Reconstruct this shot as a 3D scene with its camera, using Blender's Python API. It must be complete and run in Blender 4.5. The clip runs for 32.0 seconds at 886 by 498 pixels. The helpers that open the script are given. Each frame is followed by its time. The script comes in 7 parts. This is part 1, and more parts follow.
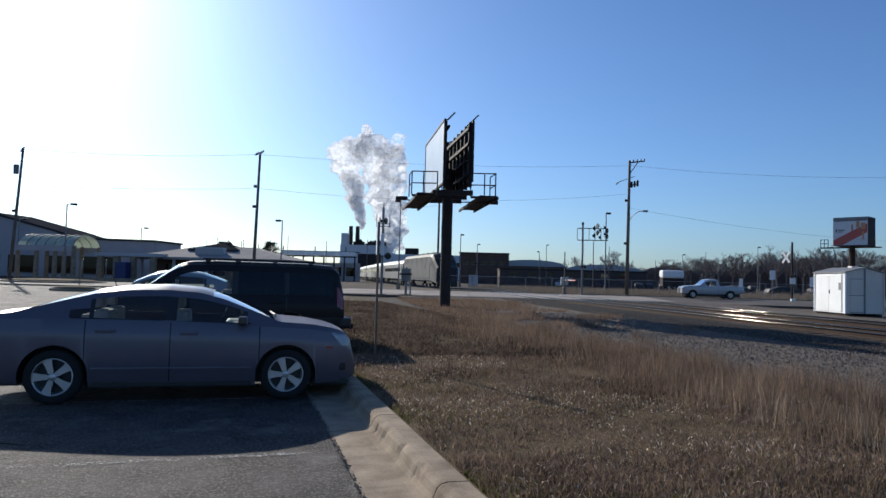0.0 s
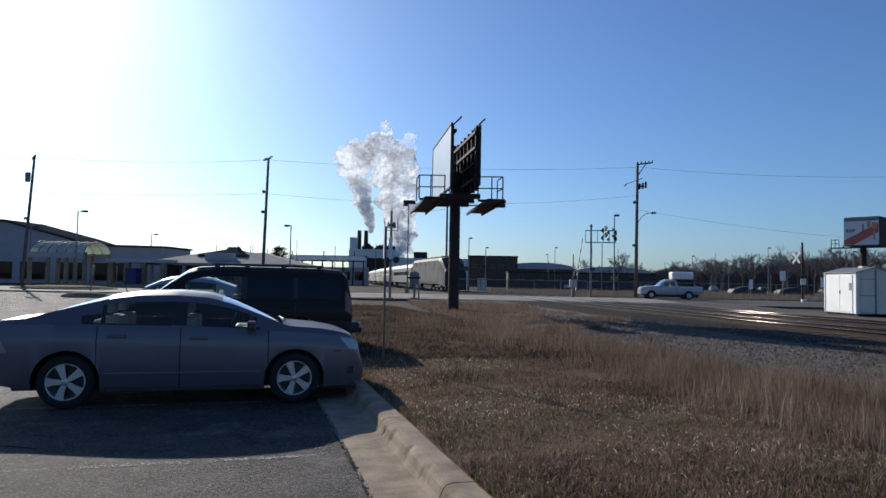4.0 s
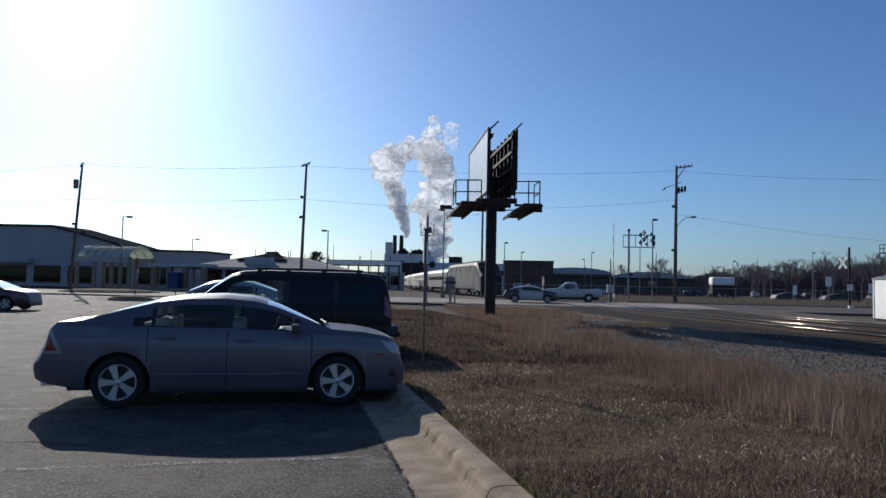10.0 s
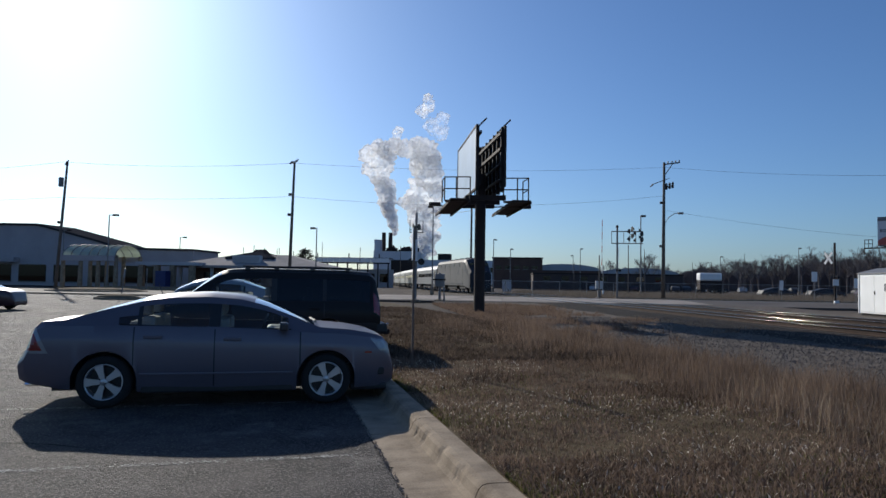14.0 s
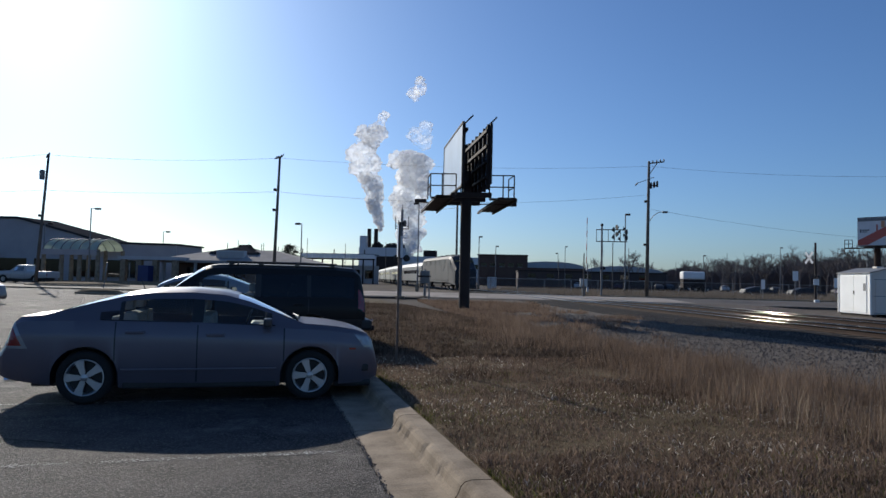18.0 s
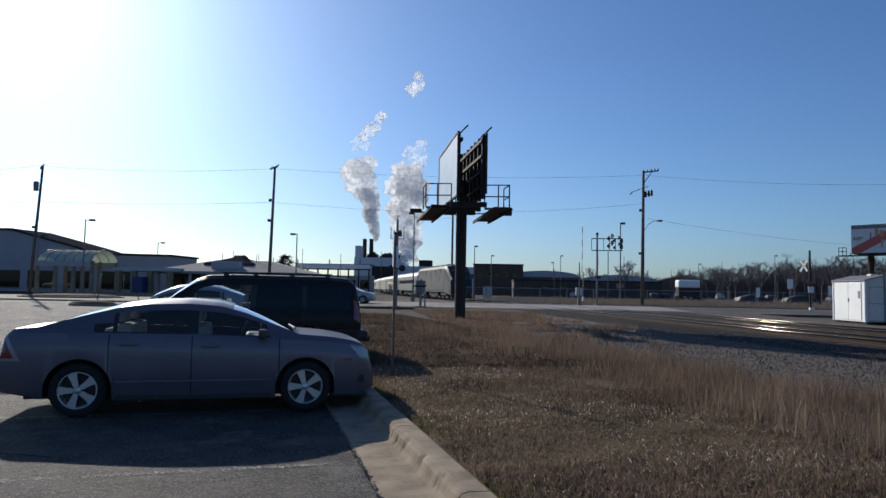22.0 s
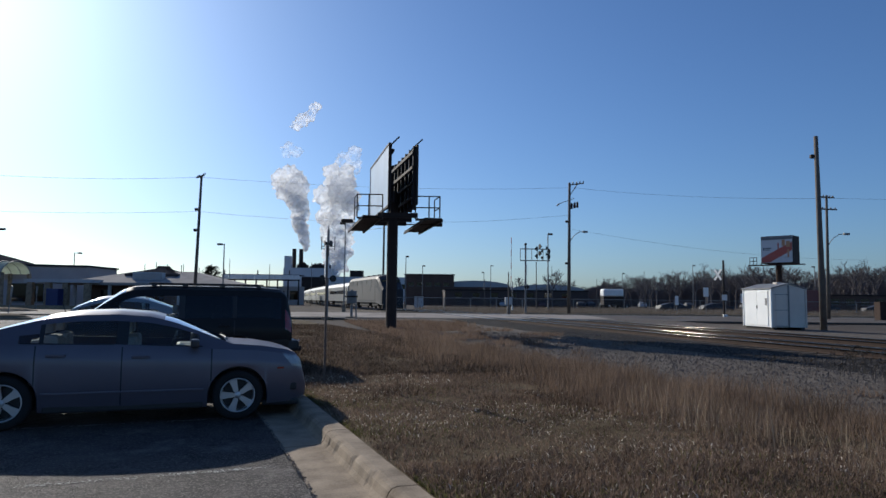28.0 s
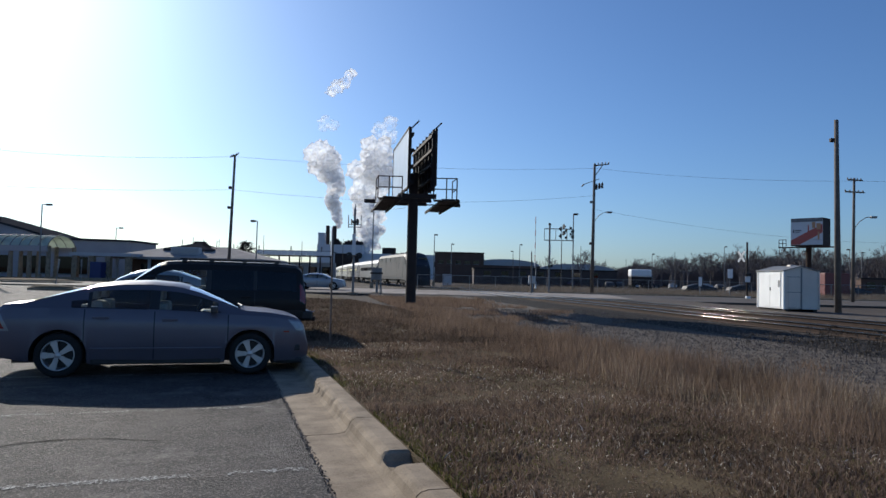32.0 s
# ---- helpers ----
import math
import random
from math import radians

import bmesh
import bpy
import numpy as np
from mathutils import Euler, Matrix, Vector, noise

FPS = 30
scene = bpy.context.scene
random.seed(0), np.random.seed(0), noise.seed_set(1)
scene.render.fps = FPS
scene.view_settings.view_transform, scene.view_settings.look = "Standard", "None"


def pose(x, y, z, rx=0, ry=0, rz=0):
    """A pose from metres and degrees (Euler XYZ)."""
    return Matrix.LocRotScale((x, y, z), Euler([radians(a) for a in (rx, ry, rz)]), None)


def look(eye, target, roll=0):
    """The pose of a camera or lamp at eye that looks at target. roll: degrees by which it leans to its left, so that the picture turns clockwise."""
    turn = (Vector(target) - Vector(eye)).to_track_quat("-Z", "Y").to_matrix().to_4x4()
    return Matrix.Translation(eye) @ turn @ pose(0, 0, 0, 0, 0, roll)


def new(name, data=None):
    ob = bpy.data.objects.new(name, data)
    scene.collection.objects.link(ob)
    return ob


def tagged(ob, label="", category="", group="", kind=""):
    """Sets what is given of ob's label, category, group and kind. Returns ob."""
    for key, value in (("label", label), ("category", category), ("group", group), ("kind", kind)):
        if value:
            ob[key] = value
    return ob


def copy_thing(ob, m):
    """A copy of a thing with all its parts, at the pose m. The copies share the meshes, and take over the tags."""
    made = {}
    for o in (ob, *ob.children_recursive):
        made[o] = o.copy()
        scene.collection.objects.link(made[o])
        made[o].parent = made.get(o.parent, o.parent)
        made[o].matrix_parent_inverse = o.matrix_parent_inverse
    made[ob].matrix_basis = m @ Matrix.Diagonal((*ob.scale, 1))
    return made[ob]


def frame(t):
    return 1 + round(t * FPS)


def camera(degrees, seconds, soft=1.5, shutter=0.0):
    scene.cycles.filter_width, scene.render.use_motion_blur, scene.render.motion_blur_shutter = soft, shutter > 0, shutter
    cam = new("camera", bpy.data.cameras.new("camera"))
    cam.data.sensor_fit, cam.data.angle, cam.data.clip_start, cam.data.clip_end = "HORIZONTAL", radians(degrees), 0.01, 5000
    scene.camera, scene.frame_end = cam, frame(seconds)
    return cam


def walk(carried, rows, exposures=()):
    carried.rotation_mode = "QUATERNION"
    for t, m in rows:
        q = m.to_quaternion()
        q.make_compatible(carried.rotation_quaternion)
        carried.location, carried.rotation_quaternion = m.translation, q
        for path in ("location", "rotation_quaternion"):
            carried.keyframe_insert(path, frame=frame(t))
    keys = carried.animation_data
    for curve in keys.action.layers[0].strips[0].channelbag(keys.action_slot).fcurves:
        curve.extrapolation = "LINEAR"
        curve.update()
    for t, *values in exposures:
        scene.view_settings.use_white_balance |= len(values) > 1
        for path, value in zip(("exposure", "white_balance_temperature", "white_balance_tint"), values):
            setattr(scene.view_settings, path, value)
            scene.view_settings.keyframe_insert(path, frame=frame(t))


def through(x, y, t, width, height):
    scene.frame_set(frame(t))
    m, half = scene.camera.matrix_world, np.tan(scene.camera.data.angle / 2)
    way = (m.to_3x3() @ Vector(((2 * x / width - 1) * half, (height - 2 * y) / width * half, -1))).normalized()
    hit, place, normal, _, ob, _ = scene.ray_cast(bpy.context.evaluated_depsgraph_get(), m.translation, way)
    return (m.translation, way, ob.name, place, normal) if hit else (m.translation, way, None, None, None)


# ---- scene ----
cam = camera(66.7, 32.0)
PATH = [
    (0, (0.072, 0.193, 1.566), (-0.045, 2.188, 1.65), 1.5),
    (0.5, (0.066, 0.2, 1.559), (-0.072, 2.193, 1.647), 1.7),
    (1, (0.08, 0.178, 1.556), (-0.059, 2.171, 1.643), 1.8),
    (1.5, (0.079, 0.181, 1.557), (-0.045, 2.175, 1.646), 1.8),
    (2, (0.086, 0.174, 1.562), (-0.017, 2.17, 1.651), 1.8),
    (2.5, (0.097, 0.173, 1.557), (0.016, 2.169, 1.646), 1.2),
    (3, (0.106, 0.175, 1.555), (0.037, 2.172, 1.643), 0.7),
    (3.5, (0.132, 0.127, 1.565), (-0.003, 2.121, 1.654), 0.9),
    (5.5, (-0.019, 0.119, 1.564), (-0.17, 2.109, 1.685), 1.2),
    (6, (0.006, 0.1, 1.563), (-0.158, 2.09, 1.689), 1.4),
    (6.5, (0.006, 0.103, 1.555), (-0.17, 2.092, 1.676), 1.8),
    (7, (0.011, 0.099, 1.563), (-0.172, 2.088, 1.675), 1.9),
    (7.5, (0.015, 0.099, 1.561), (-0.178, 2.086, 1.667), 1.7),
    (8, (0.027, 0.085, 1.562), (-0.181, 2.071, 1.666), 1.4),
    (8.5, (0.02, 0.095, 1.562), (-0.202, 2.079, 1.667), 1.5),
    (9, (0.023, 0.09, 1.565), (-0.211, 2.073, 1.67), 1.3),
    (9.5, (0.023, 0.082, 1.565), (-0.218, 2.065, 1.669), 1.3),
    (10, (0.034, 0.069, 1.558), (-0.212, 2.051, 1.664), 1.2),
    (10.5, (0.034, 0.074, 1.558), (-0.212, 2.056, 1.666), 1.2),
    (11, (0.04, 0.067, 1.562), (-0.202, 2.049, 1.673), 1.1),
    (11.5, (0.047, 0.075, 1.556), (-0.19, 2.058, 1.667), 0.8),
    (12, (0.037, 0.076, 1.563), (-0.191, 2.06, 1.674), 0.9),
    (12.5, (0.042, 0.092, 1.563), (-0.181, 2.077, 1.672), 0.8),
    (13, (0.029, 0.1, 1.56), (-0.189, 2.085, 1.667), 0.6),
    (13.5, (0.028, 0.1, 1.559), (-0.187, 2.086, 1.661), 0.9),
    (14, (0.035, 0.096, 1.558), (-0.179, 2.083, 1.656), 0.9),
    (14.5, (0.038, 0.087, 1.557), (-0.177, 2.073, 1.651), 1.1),
    (16.5, (0.035, 0.082, 1.558), (-0.17, 2.07, 1.642), 1.4),
    (17, (0.037, 0.082, 1.56), (-0.158, 2.071, 1.645), 1.4),
    (17.5, (0.033, 0.092, 1.562), (-0.148, 2.082, 1.65), 1.4),
    (18, (0.042, 0.09, 1.563), (-0.129, 2.081, 1.652), 1.3),
    (18.5, (0.044, 0.088, 1.559), (-0.116, 2.079, 1.649), 1.2),
    (19, (0.041, 0.091, 1.56), (-0.114, 2.083, 1.653), 0.9),
    (19.5, (0.034, 0.086, 1.558), (-0.121, 2.078, 1.654), 1.1),
    (20, (0.041, 0.084, 1.558), (-0.116, 2.076, 1.658), 1.3),
    (20.5, (0.037, 0.079, 1.564), (-0.123, 2.07, 1.668), 1.3),
    (21, (0.043, 0.083, 1.565), (-0.119, 2.073, 1.675), 1.2),
    (21.5, (0.042, 0.082, 1.563), (-0.12, 2.072, 1.679), 1.0),
    (22, (0.036, 0.113, 1.564), (-0.122, 2.103, 1.682), 1.0),
    (22.5, (0.049, 0.107, 1.56), (-0.1, 2.098, 1.671), 1.1),
    (23, (0.042, 0.1, 1.552), (-0.093, 2.093, 1.649), 1.1),
    (23.5, (0.045, 0.107, 1.555), (-0.079, 2.101, 1.638), 1.3),
    (24, (0.052, 0.11, 1.558), (-0.07, 2.105, 1.633), 1.3),
    (24.5, (0.039, 0.102, 1.553), (-0.081, 2.097, 1.628), 1.0),
    (26.5, (0.102, 0.064, 1.558), (-0.012, 2.058, 1.668), 1.2),
    (27, (0.085, 0.0, 1.561), (-0.018, 1.992, 1.707), 0.9),
    (27.5, (-0.004, -0.117, 1.549), (-0.026, 1.877, 1.704), 0.4),
    (28, (0.067, -0.276, 1.545), (0.112, 1.718, 1.696), 0.6),
    (28.5, (0.256, -0.454, 1.548), (0.261, 1.541, 1.681), 0.7),
    (29, (0.297, -0.607, 1.518), (0.314, 1.389, 1.655), 0.1),
    (29.5, (0.39, -0.806, 1.519), (0.608, 1.178, 1.642), -0.5),
    (30, (0.569, -1.031, 1.537), (0.682, 0.963, 1.65), 1.2),
    (30.5, (0.597, -1.196, 1.532), (0.617, 0.801, 1.643), 1.9),
    (31, (0.611, -1.384, 1.532), (0.744, 0.609, 1.635), 1.7),
    (31.5, (0.802, -1.644, 1.527), (0.801, 0.354, 1.616), 2.0),
    (32, (0.866, -1.805, 1.538), (0.814, 0.193, 1.622), 1.4),
]
walk(cam, [(t, look(eye, target, roll)) for t, eye, target, roll in PATH], [(0, 0.26, 6100, 9), (3.5, 0.17, 6100, 9), (6, 0.0, 6100, 9), (13, -0.04, 6100, 9), (24, 0.0, 6100, 9), (28, -0.02, 6050, 9), (32, 0.12, 6100, 9)])


# ---- light ----
SUN_AZ, SUN_EL = -37.0, 25.0      # degrees from +y (negative: to the west side), height
world = bpy.data.worlds.new("sky")
scene.world = world
world.use_nodes = True
wn = world.node_tree.nodes
wl = world.node_tree.links
sky = wn.new("ShaderNodeTexSky")
sky.sky_type = 'NISHITA'
sky.sun_disc = False
sky.sun_elevation = radians(SUN_EL)
sky.sun_rotation = radians(SUN_AZ)
sky.air_density, sky.dust_density, sky.ozone_density, sky.altitude = 1.0, 1.05, 3.0, 200
wn["Background"].inputs[1].default_value = 0.076
tone = wn.new("ShaderNodeMix")
tone.data_type, tone.blend_type = 'RGBA', 'MULTIPLY'
tone.inputs["Factor"].default_value = 1.0
tone.inputs["B"].default_value = (0.785, 1.0, 1.29, 1)
wl.new(sky.outputs[0], tone.inputs["A"])
wl.new(tone.outputs["Result"], wn["Background"].inputs[0])
sun_data = bpy.data.lights.new("sun", 'SUN')
sun_data.energy, sun_data.angle, sun_data.color = 4.5, radians(0.53), (1.0, 0.9, 0.76)
sun = new("sun", sun_data)
sa, se = radians(SUN_AZ), radians(SUN_EL)
sun_dir = Vector((math.sin(sa) * math.cos(se), math.cos(sa) * math.cos(se), math.sin(se)))
sun.matrix_world = look(sun_dir * 50, (0, 0, 0))
scene.view_settings.exposure = 0.0


# ---- materials ----
def mat(name, color, rough=0.6, metal=0.0, var=0.25, scale=6.0, fine=60.0, bump=0.15, dist=0.01, tint=None, spec=0.5, coat=0.0, rand=0.0, island=0.0):
    """A surface with coarse and fine variation, in metres of the object's own space."""
    m = bpy.data.materials.new(name)
    m.use_nodes = True
    n, l = m.node_tree.nodes, m.node_tree.links
    b = n["Principled BSDF"]
    b.inputs["Roughness"].default_value = rough
    b.inputs["Metallic"].default_value = metal
    b.inputs["Specular IOR Level"].default_value = spec
    b.inputs["Coat Weight"].default_value = coat
    b.inputs["Coat Roughness"].default_value = 0.085
    tc = n.new("ShaderNodeTexCoord")
    a = n.new("ShaderNodeTexNoise")
    a.inputs["Scale"].default_value, a.inputs["Detail"].default_value = scale, 5
    f = n.new("ShaderNodeTexNoise")
    f.inputs["Scale"].default_value, f.inputs["Detail"].default_value = fine, 3
    l.new(tc.outputs["Object"], a.inputs["Vector"])
    l.new(tc.outputs["Object"], f.inputs["Vector"])
    add = n.new("ShaderNodeMath")
    add.operation = 'MULTIPLY_ADD'
    add.inputs[1].default_value = 0.45
    l.new(f.outputs["Fac"], add.inputs[0])
    l.new(a.outputs["Fac"], add.inputs[2])
    last = add.outputs[0]
    if rand or island:
        if rand:
            src = n.new("ShaderNodeObjectInfo").outputs["Random"]
        else:
            src = n.new("ShaderNodeNewGeometry").outputs["Random Per Island"]
        ad2 = n.new("ShaderNodeMath")
        ad2.operation = 'MULTIPLY_ADD'
        ad2.inputs[1].default_value = rand or island
        l.new(src, ad2.inputs[0])
        l.new(last, ad2.inputs[2])
        sub = n.new("ShaderNodeMath")
        sub.operation = 'SUBTRACT'
        sub.inputs[1].default_value = (rand or island) / 2
        l.new(ad2.outputs[0], sub.inputs[0])
        last = sub.outputs[0]
    ramp = n.new("ShaderNodeValToRGB")
    c = Vector(color)
    t = Vector(tint) if tint else c
    ramp.color_ramp.elements[0].position = 0.35
    ramp.color_ramp.elements[0].color = (*(c * (1 - var)), 1)
    ramp.color_ramp.elements[1].position = 1.05 if not tint else 0.95
    ramp.color_ramp.elements[1].color = (*(t * (1 + var)), 1)
    l.new(last, ramp.inputs[0])
    l.new(ramp.outputs[0], b.inputs["Base Color"])
    if bump:
        bp = n.new("ShaderNodeBump")
        bp.inputs["Strength"].default_value, bp.inputs["Distance"].default_value = bump, dist
        l.new(add.outputs[0], bp.inputs["Height"])
        l.new(bp.outputs[0], b.inputs["Normal"])
    return m


def glass_mat(name, color=(0.35, 0.4, 0.4), rough=0.02, clear=0.55):
    """Tinted pane: clear film with a mirror-like face."""
    m = bpy.data.materials.new(name)
    m.use_nodes = True
    n, l = m.node_tree.nodes, m.node_tree.links
    out = n["Material Output"]
    g = n.new("ShaderNodeBsdfGlossy")
    g.inputs["Roughness"].default_value = rough
    t = n.new("ShaderNodeBsdfTransparent")
    t.inputs["Color"].default_value = (*color, 1)
    fr = n.new("ShaderNodeFresnel")
    fr.inputs["IOR"].default_value = 1.5
    mx = n.new("ShaderNodeMixShader")
    l.new(fr.outputs[0], mx.inputs[0])
    l.new(t.outputs[0], mx.inputs[1])
    l.new(g.outputs[0], mx.inputs[2])
    l.new(mx.outputs[0], out.inputs["Surface"])
    return m


def asphalt_mat(name, dark, light, speck):
    """Worn asphalt: stone chips in a dark binder, paler trodden patches, rough to the eye."""
    m = bpy.data.materials.new(name)
    m.use_nodes = True
    n, l = m.node_tree.nodes, m.node_tree.links
    b = n["Principled BSDF"]
    b.inputs["Roughness"].default_value, b.inputs["Specular IOR Level"].default_value = 0.8, 0.3
    tc = n.new("ShaderNodeTexCoord")
    big, mid, chip, grit = [n.new("ShaderNodeTexNoise") for k in range(4)]
    for node, sc, de in ((big, 0.35, 4), (mid, 2.4, 6), (chip, 52.0, 3), (grit, 95.0, 2)):
        node.inputs["Scale"].default_value, node.inputs["Detail"].default_value = sc, de
        l.new(tc.outputs["Object"], node.inputs["Vector"])
    base = n.new("ShaderNodeValToRGB")
    base.color_ramp.elements[0].position, base.color_ramp.elements[1].position = 0.4, 0.62
    base.color_ramp.elements[0].color, base.color_ramp.elements[1].color = (*dark, 1), (*light, 1)
    add = n.new("ShaderNodeMath")
    add.operation = 'MULTIPLY_ADD'
    add.inputs[1].default_value = 0.5
    half = n.new("ShaderNodeMath")
    half.operation = 'MULTIPLY'
    half.inputs[1].default_value = 0.5
    l.new(big.outputs["Fac"], half.inputs[0])
    l.new(mid.outputs["Fac"], add.inputs[0])
    l.new(half.outputs[0], add.inputs[2])
    l.new(add.outputs[0], base.inputs[0])
    fac = n.new("ShaderNodeValToRGB")
    fac.color_ramp.elements[0].position, fac.color_ramp.elements[1].position = 0.52, 0.66
    l.new(chip.outputs["Fac"], fac.inputs[0])
    mx = n.new("ShaderNodeMix")
    mx.data_type = 'RGBA'
    mx.inputs["B"].default_value = (*speck, 1)
    l.new(fac.outputs[0], mx.inputs["Factor"])
    l.new(base.outputs[0], mx.inputs["A"])
    dust, dfac, dmx = n.new("ShaderNodeTexNoise"), n.new("ShaderNodeValToRGB"), n.new("ShaderNodeMix")
    dust.inputs["Scale"].default_value, dust.inputs["Detail"].default_value, dust.inputs["Roughness"].default_value = 0.9, 9, 0.72
    dfac.color_ramp.elements[0].position, dfac.color_ramp.elements[1].position = 0.54, 0.68
    dfac.color_ramp.elements[1].color = (0.55, 0.55, 0.55, 1)
    dmx.data_type = 'RGBA'
    dmx.inputs["B"].default_value = (speck[0] * 1.5, speck[1] * 1.5, speck[2] * 1.5, 1)
    l.new(tc.outputs["Object"], dust.inputs["Vector"])
    l.new(dust.outputs["Fac"], dfac.inputs[0])
    l.new(dfac.outputs[0], dmx.inputs["Factor"])
    l.new(mx.outputs["Result"], dmx.inputs["A"])
    l.new(dmx.outputs["Result"], b.inputs["Base Color"])
    sm_ = n.new("ShaderNodeMath")
    sm_.operation = 'ADD'
    l.new(chip.outputs["Fac"], sm_.inputs[0])
    l.new(grit.outputs["Fac"], sm_.inputs[1])
    bp = n.new("ShaderNodeBump")
    bp.inputs["Strength"].default_value, bp.inputs["Distance"].default_value = 1.0, 0.035
    l.new(sm_.outputs[0], bp.inputs["Height"])
    l.new(bp.outputs[0], b.inputs["Normal"])
    return m


M_ASPHALT = asphalt_mat("asphalt", (0.024, 0.021, 0.021), (0.092, 0.08, 0.074), (0.2, 0.178, 0.163))
M_CRACK = mat("crack_filler", (0.014, 0.013, 0.012), 1.0, spec=0.0, var=0.3, scale=3, fine=40, bump=0.0)
M_CRUMB = mat("asphalt_crumb", (0.07, 0.062, 0.055), 0.95, spec=0.1, var=0.4, scale=8, fine=60, bump=0.2, island=0.9, tint=(0.16, 0.14, 0.125))
M_ROAD = mat("road_asphalt", (0.095, 0.082, 0.072), 0.85, spec=0.2, var=0.2, scale=0.4, fine=60, bump=0.3, dist=0.01)
M_CONCRETE = mat("concrete", (0.172, 0.127, 0.085), 0.9, spec=0.2, var=0.34, scale=3.5, fine=70, bump=0.6, dist=0.01, tint=(0.272, 0.217, 0.155))
M_SLAB = mat("worn_street_concrete", (0.24, 0.21, 0.185), 0.9, spec=0.2, var=0.25, scale=0.7, fine=12, bump=0.3, dist=0.01, rand=0.5)
M_PAINT_LINE = mat("worn_white_paint", (0.16, 0.16, 0.155), 0.85, spec=0.2, var=0.4, scale=14, fine=60, bump=0.8, tint=(0.36, 0.36, 0.34), island=0.6)
M_SOIL = mat("dry_turf_soil", (0.06, 0.042, 0.025), 0.95, var=0.4, scale=1.3, fine=35, bump=0.7, dist=0.04, tint=(0.1, 0.075, 0.042), spec=0.1)
M_GRASS_SOIL = mat("island_turf", (0.13, 0.1, 0.065), 0.95, spec=0.05, var=0.3, scale=1.2, fine=20, bump=0.6, dist=0.03)
M_EARTH = mat("bare_earth", (0.098, 0.083, 0.071), 0.95, spec=0.05, var=0.3, scale=0.15, fine=3, bump=0.5, dist=0.05)
M_GRAVEL = mat("gravel", (0.074, 0.061, 0.05), 0.95, spec=0.1, var=0.35, scale=3, fine=30, bump=0.8, dist=0.05, tint=(0.125, 0.107, 0.09))
M_BALLAST = mat("dark_ballast", (0.024, 0.021, 0.019), 0.95, spec=0.1, var=0.4, scale=4, fine=22, bump=0.9, dist=0.06)
M_STONE = mat("ballast_stone", (0.125, 0.11, 0.098), 0.95, spec=0.1, var=0.35, scale=8, fine=60, bump=0.4, island=0.4)
def blade_mat(name, c0, c1, through=0.5):
    """Thin dry leaf: half of the light passes through."""
    m = bpy.data.materials.new(name)
    m.use_nodes = True
    n, l = m.node_tree.nodes, m.node_tree.links
    geo, tc, nz = n.new("ShaderNodeNewGeometry"), n.new("ShaderNodeTexCoord"), n.new("ShaderNodeTexNoise")
    nz.inputs["Scale"].default_value = 0.8
    l.new(tc.outputs["Object"], nz.inputs["Vector"])
    ad = n.new("ShaderNodeMath")
    ad.operation = 'MULTIPLY_ADD'
    ad.inputs[1].default_value = 0.6
    l.new(geo.outputs["Random Per Island"], ad.inputs[0])
    l.new(nz.outputs["Fac"], ad.inputs[2])
    rp = n.new("ShaderNodeValToRGB")
    rp.color_ramp.elements[0].position, rp.color_ramp.elements[1].position = 0.35, 1.0
    rp.color_ramp.elements[0].color, rp.color_ramp.elements[1].color = (*c0, 1), (*c1, 1)
    l.new(ad.outputs[0], rp.inputs[0])
    d, t, mx = n.new("ShaderNodeBsdfDiffuse"), n.new("ShaderNodeBsdfTranslucent"), n.new("ShaderNodeMixShader")
    mx.inputs[0].default_value = through
    l.new(rp.outputs[0], d.inputs["Color"])
    l.new(rp.outputs[0], t.inputs["Color"])
    l.new(d.outputs[0], mx.inputs[1])
    l.new(t.outputs[0], mx.inputs[2])
    l.new(mx.outputs[0], n["Material Output"].inputs["Surface"])
    return m


M_GRASS = blade_mat("dead_grass", (0.045, 0.03, 0.021), (0.262, 0.19, 0.142), 0.38)
M_GRASS_FAR = blade_mat("rough_dead_grass", (0.035, 0.026, 0.019), (0.175, 0.132, 0.1), 0.35)
M_GRASS_TALL = blade_mat("tall_dead_grass", (0.065, 0.045, 0.032), (0.285, 0.208, 0.152), 0.38)
M_WEED = blade_mat("grey_dead_weed", (0.08, 0.068, 0.057), (0.19, 0.165, 0.14), 0.38)
# very pale: dry leaf bits, and the glints on blades painted in
M_GRASS_PALE = blade_mat("pale_glint_grass", (0.3, 0.26, 0.2), (0.8, 0.72, 0.6), 0.4)
M_STRAW = blade_mat("pale_straw", (0.14, 0.11, 0.075), (0.46, 0.37, 0.26), 0.4)
M_GRASS_GREEN = blade_mat("green_grass", (0.07, 0.075, 0.025), (0.16, 0.15, 0.06), 0.4)
M_STEEL_RUST = mat("rusted_steel", (0.05, 0.032, 0.024), 0.85, 0.0, spec=0.2, var=0.35, scale=3, fine=50, bump=0.3)
M_RAIL_TOP = mat("polished_rail", (0.085, 0.07, 0.056), 0.065, 1.0, var=0.1, bump=0.05)
M_DARK_STEEL = mat("dark_painted_steel", (0.035, 0.025, 0.022), 0.7, 0.0, spec=0.25, var=0.3, scale=2, fine=40, bump=0.15)
M_GALV = mat("galvanised_steel", (0.36, 0.37, 0.38), 0.45, 0.7, var=0.2, scale=6, fine=60, bump=0.08)
M_POST_RUST = mat("rusty_post_steel", (0.19, 0.145, 0.115), 0.75, 0.1, var=0.3, scale=4, fine=60, bump=0.15)
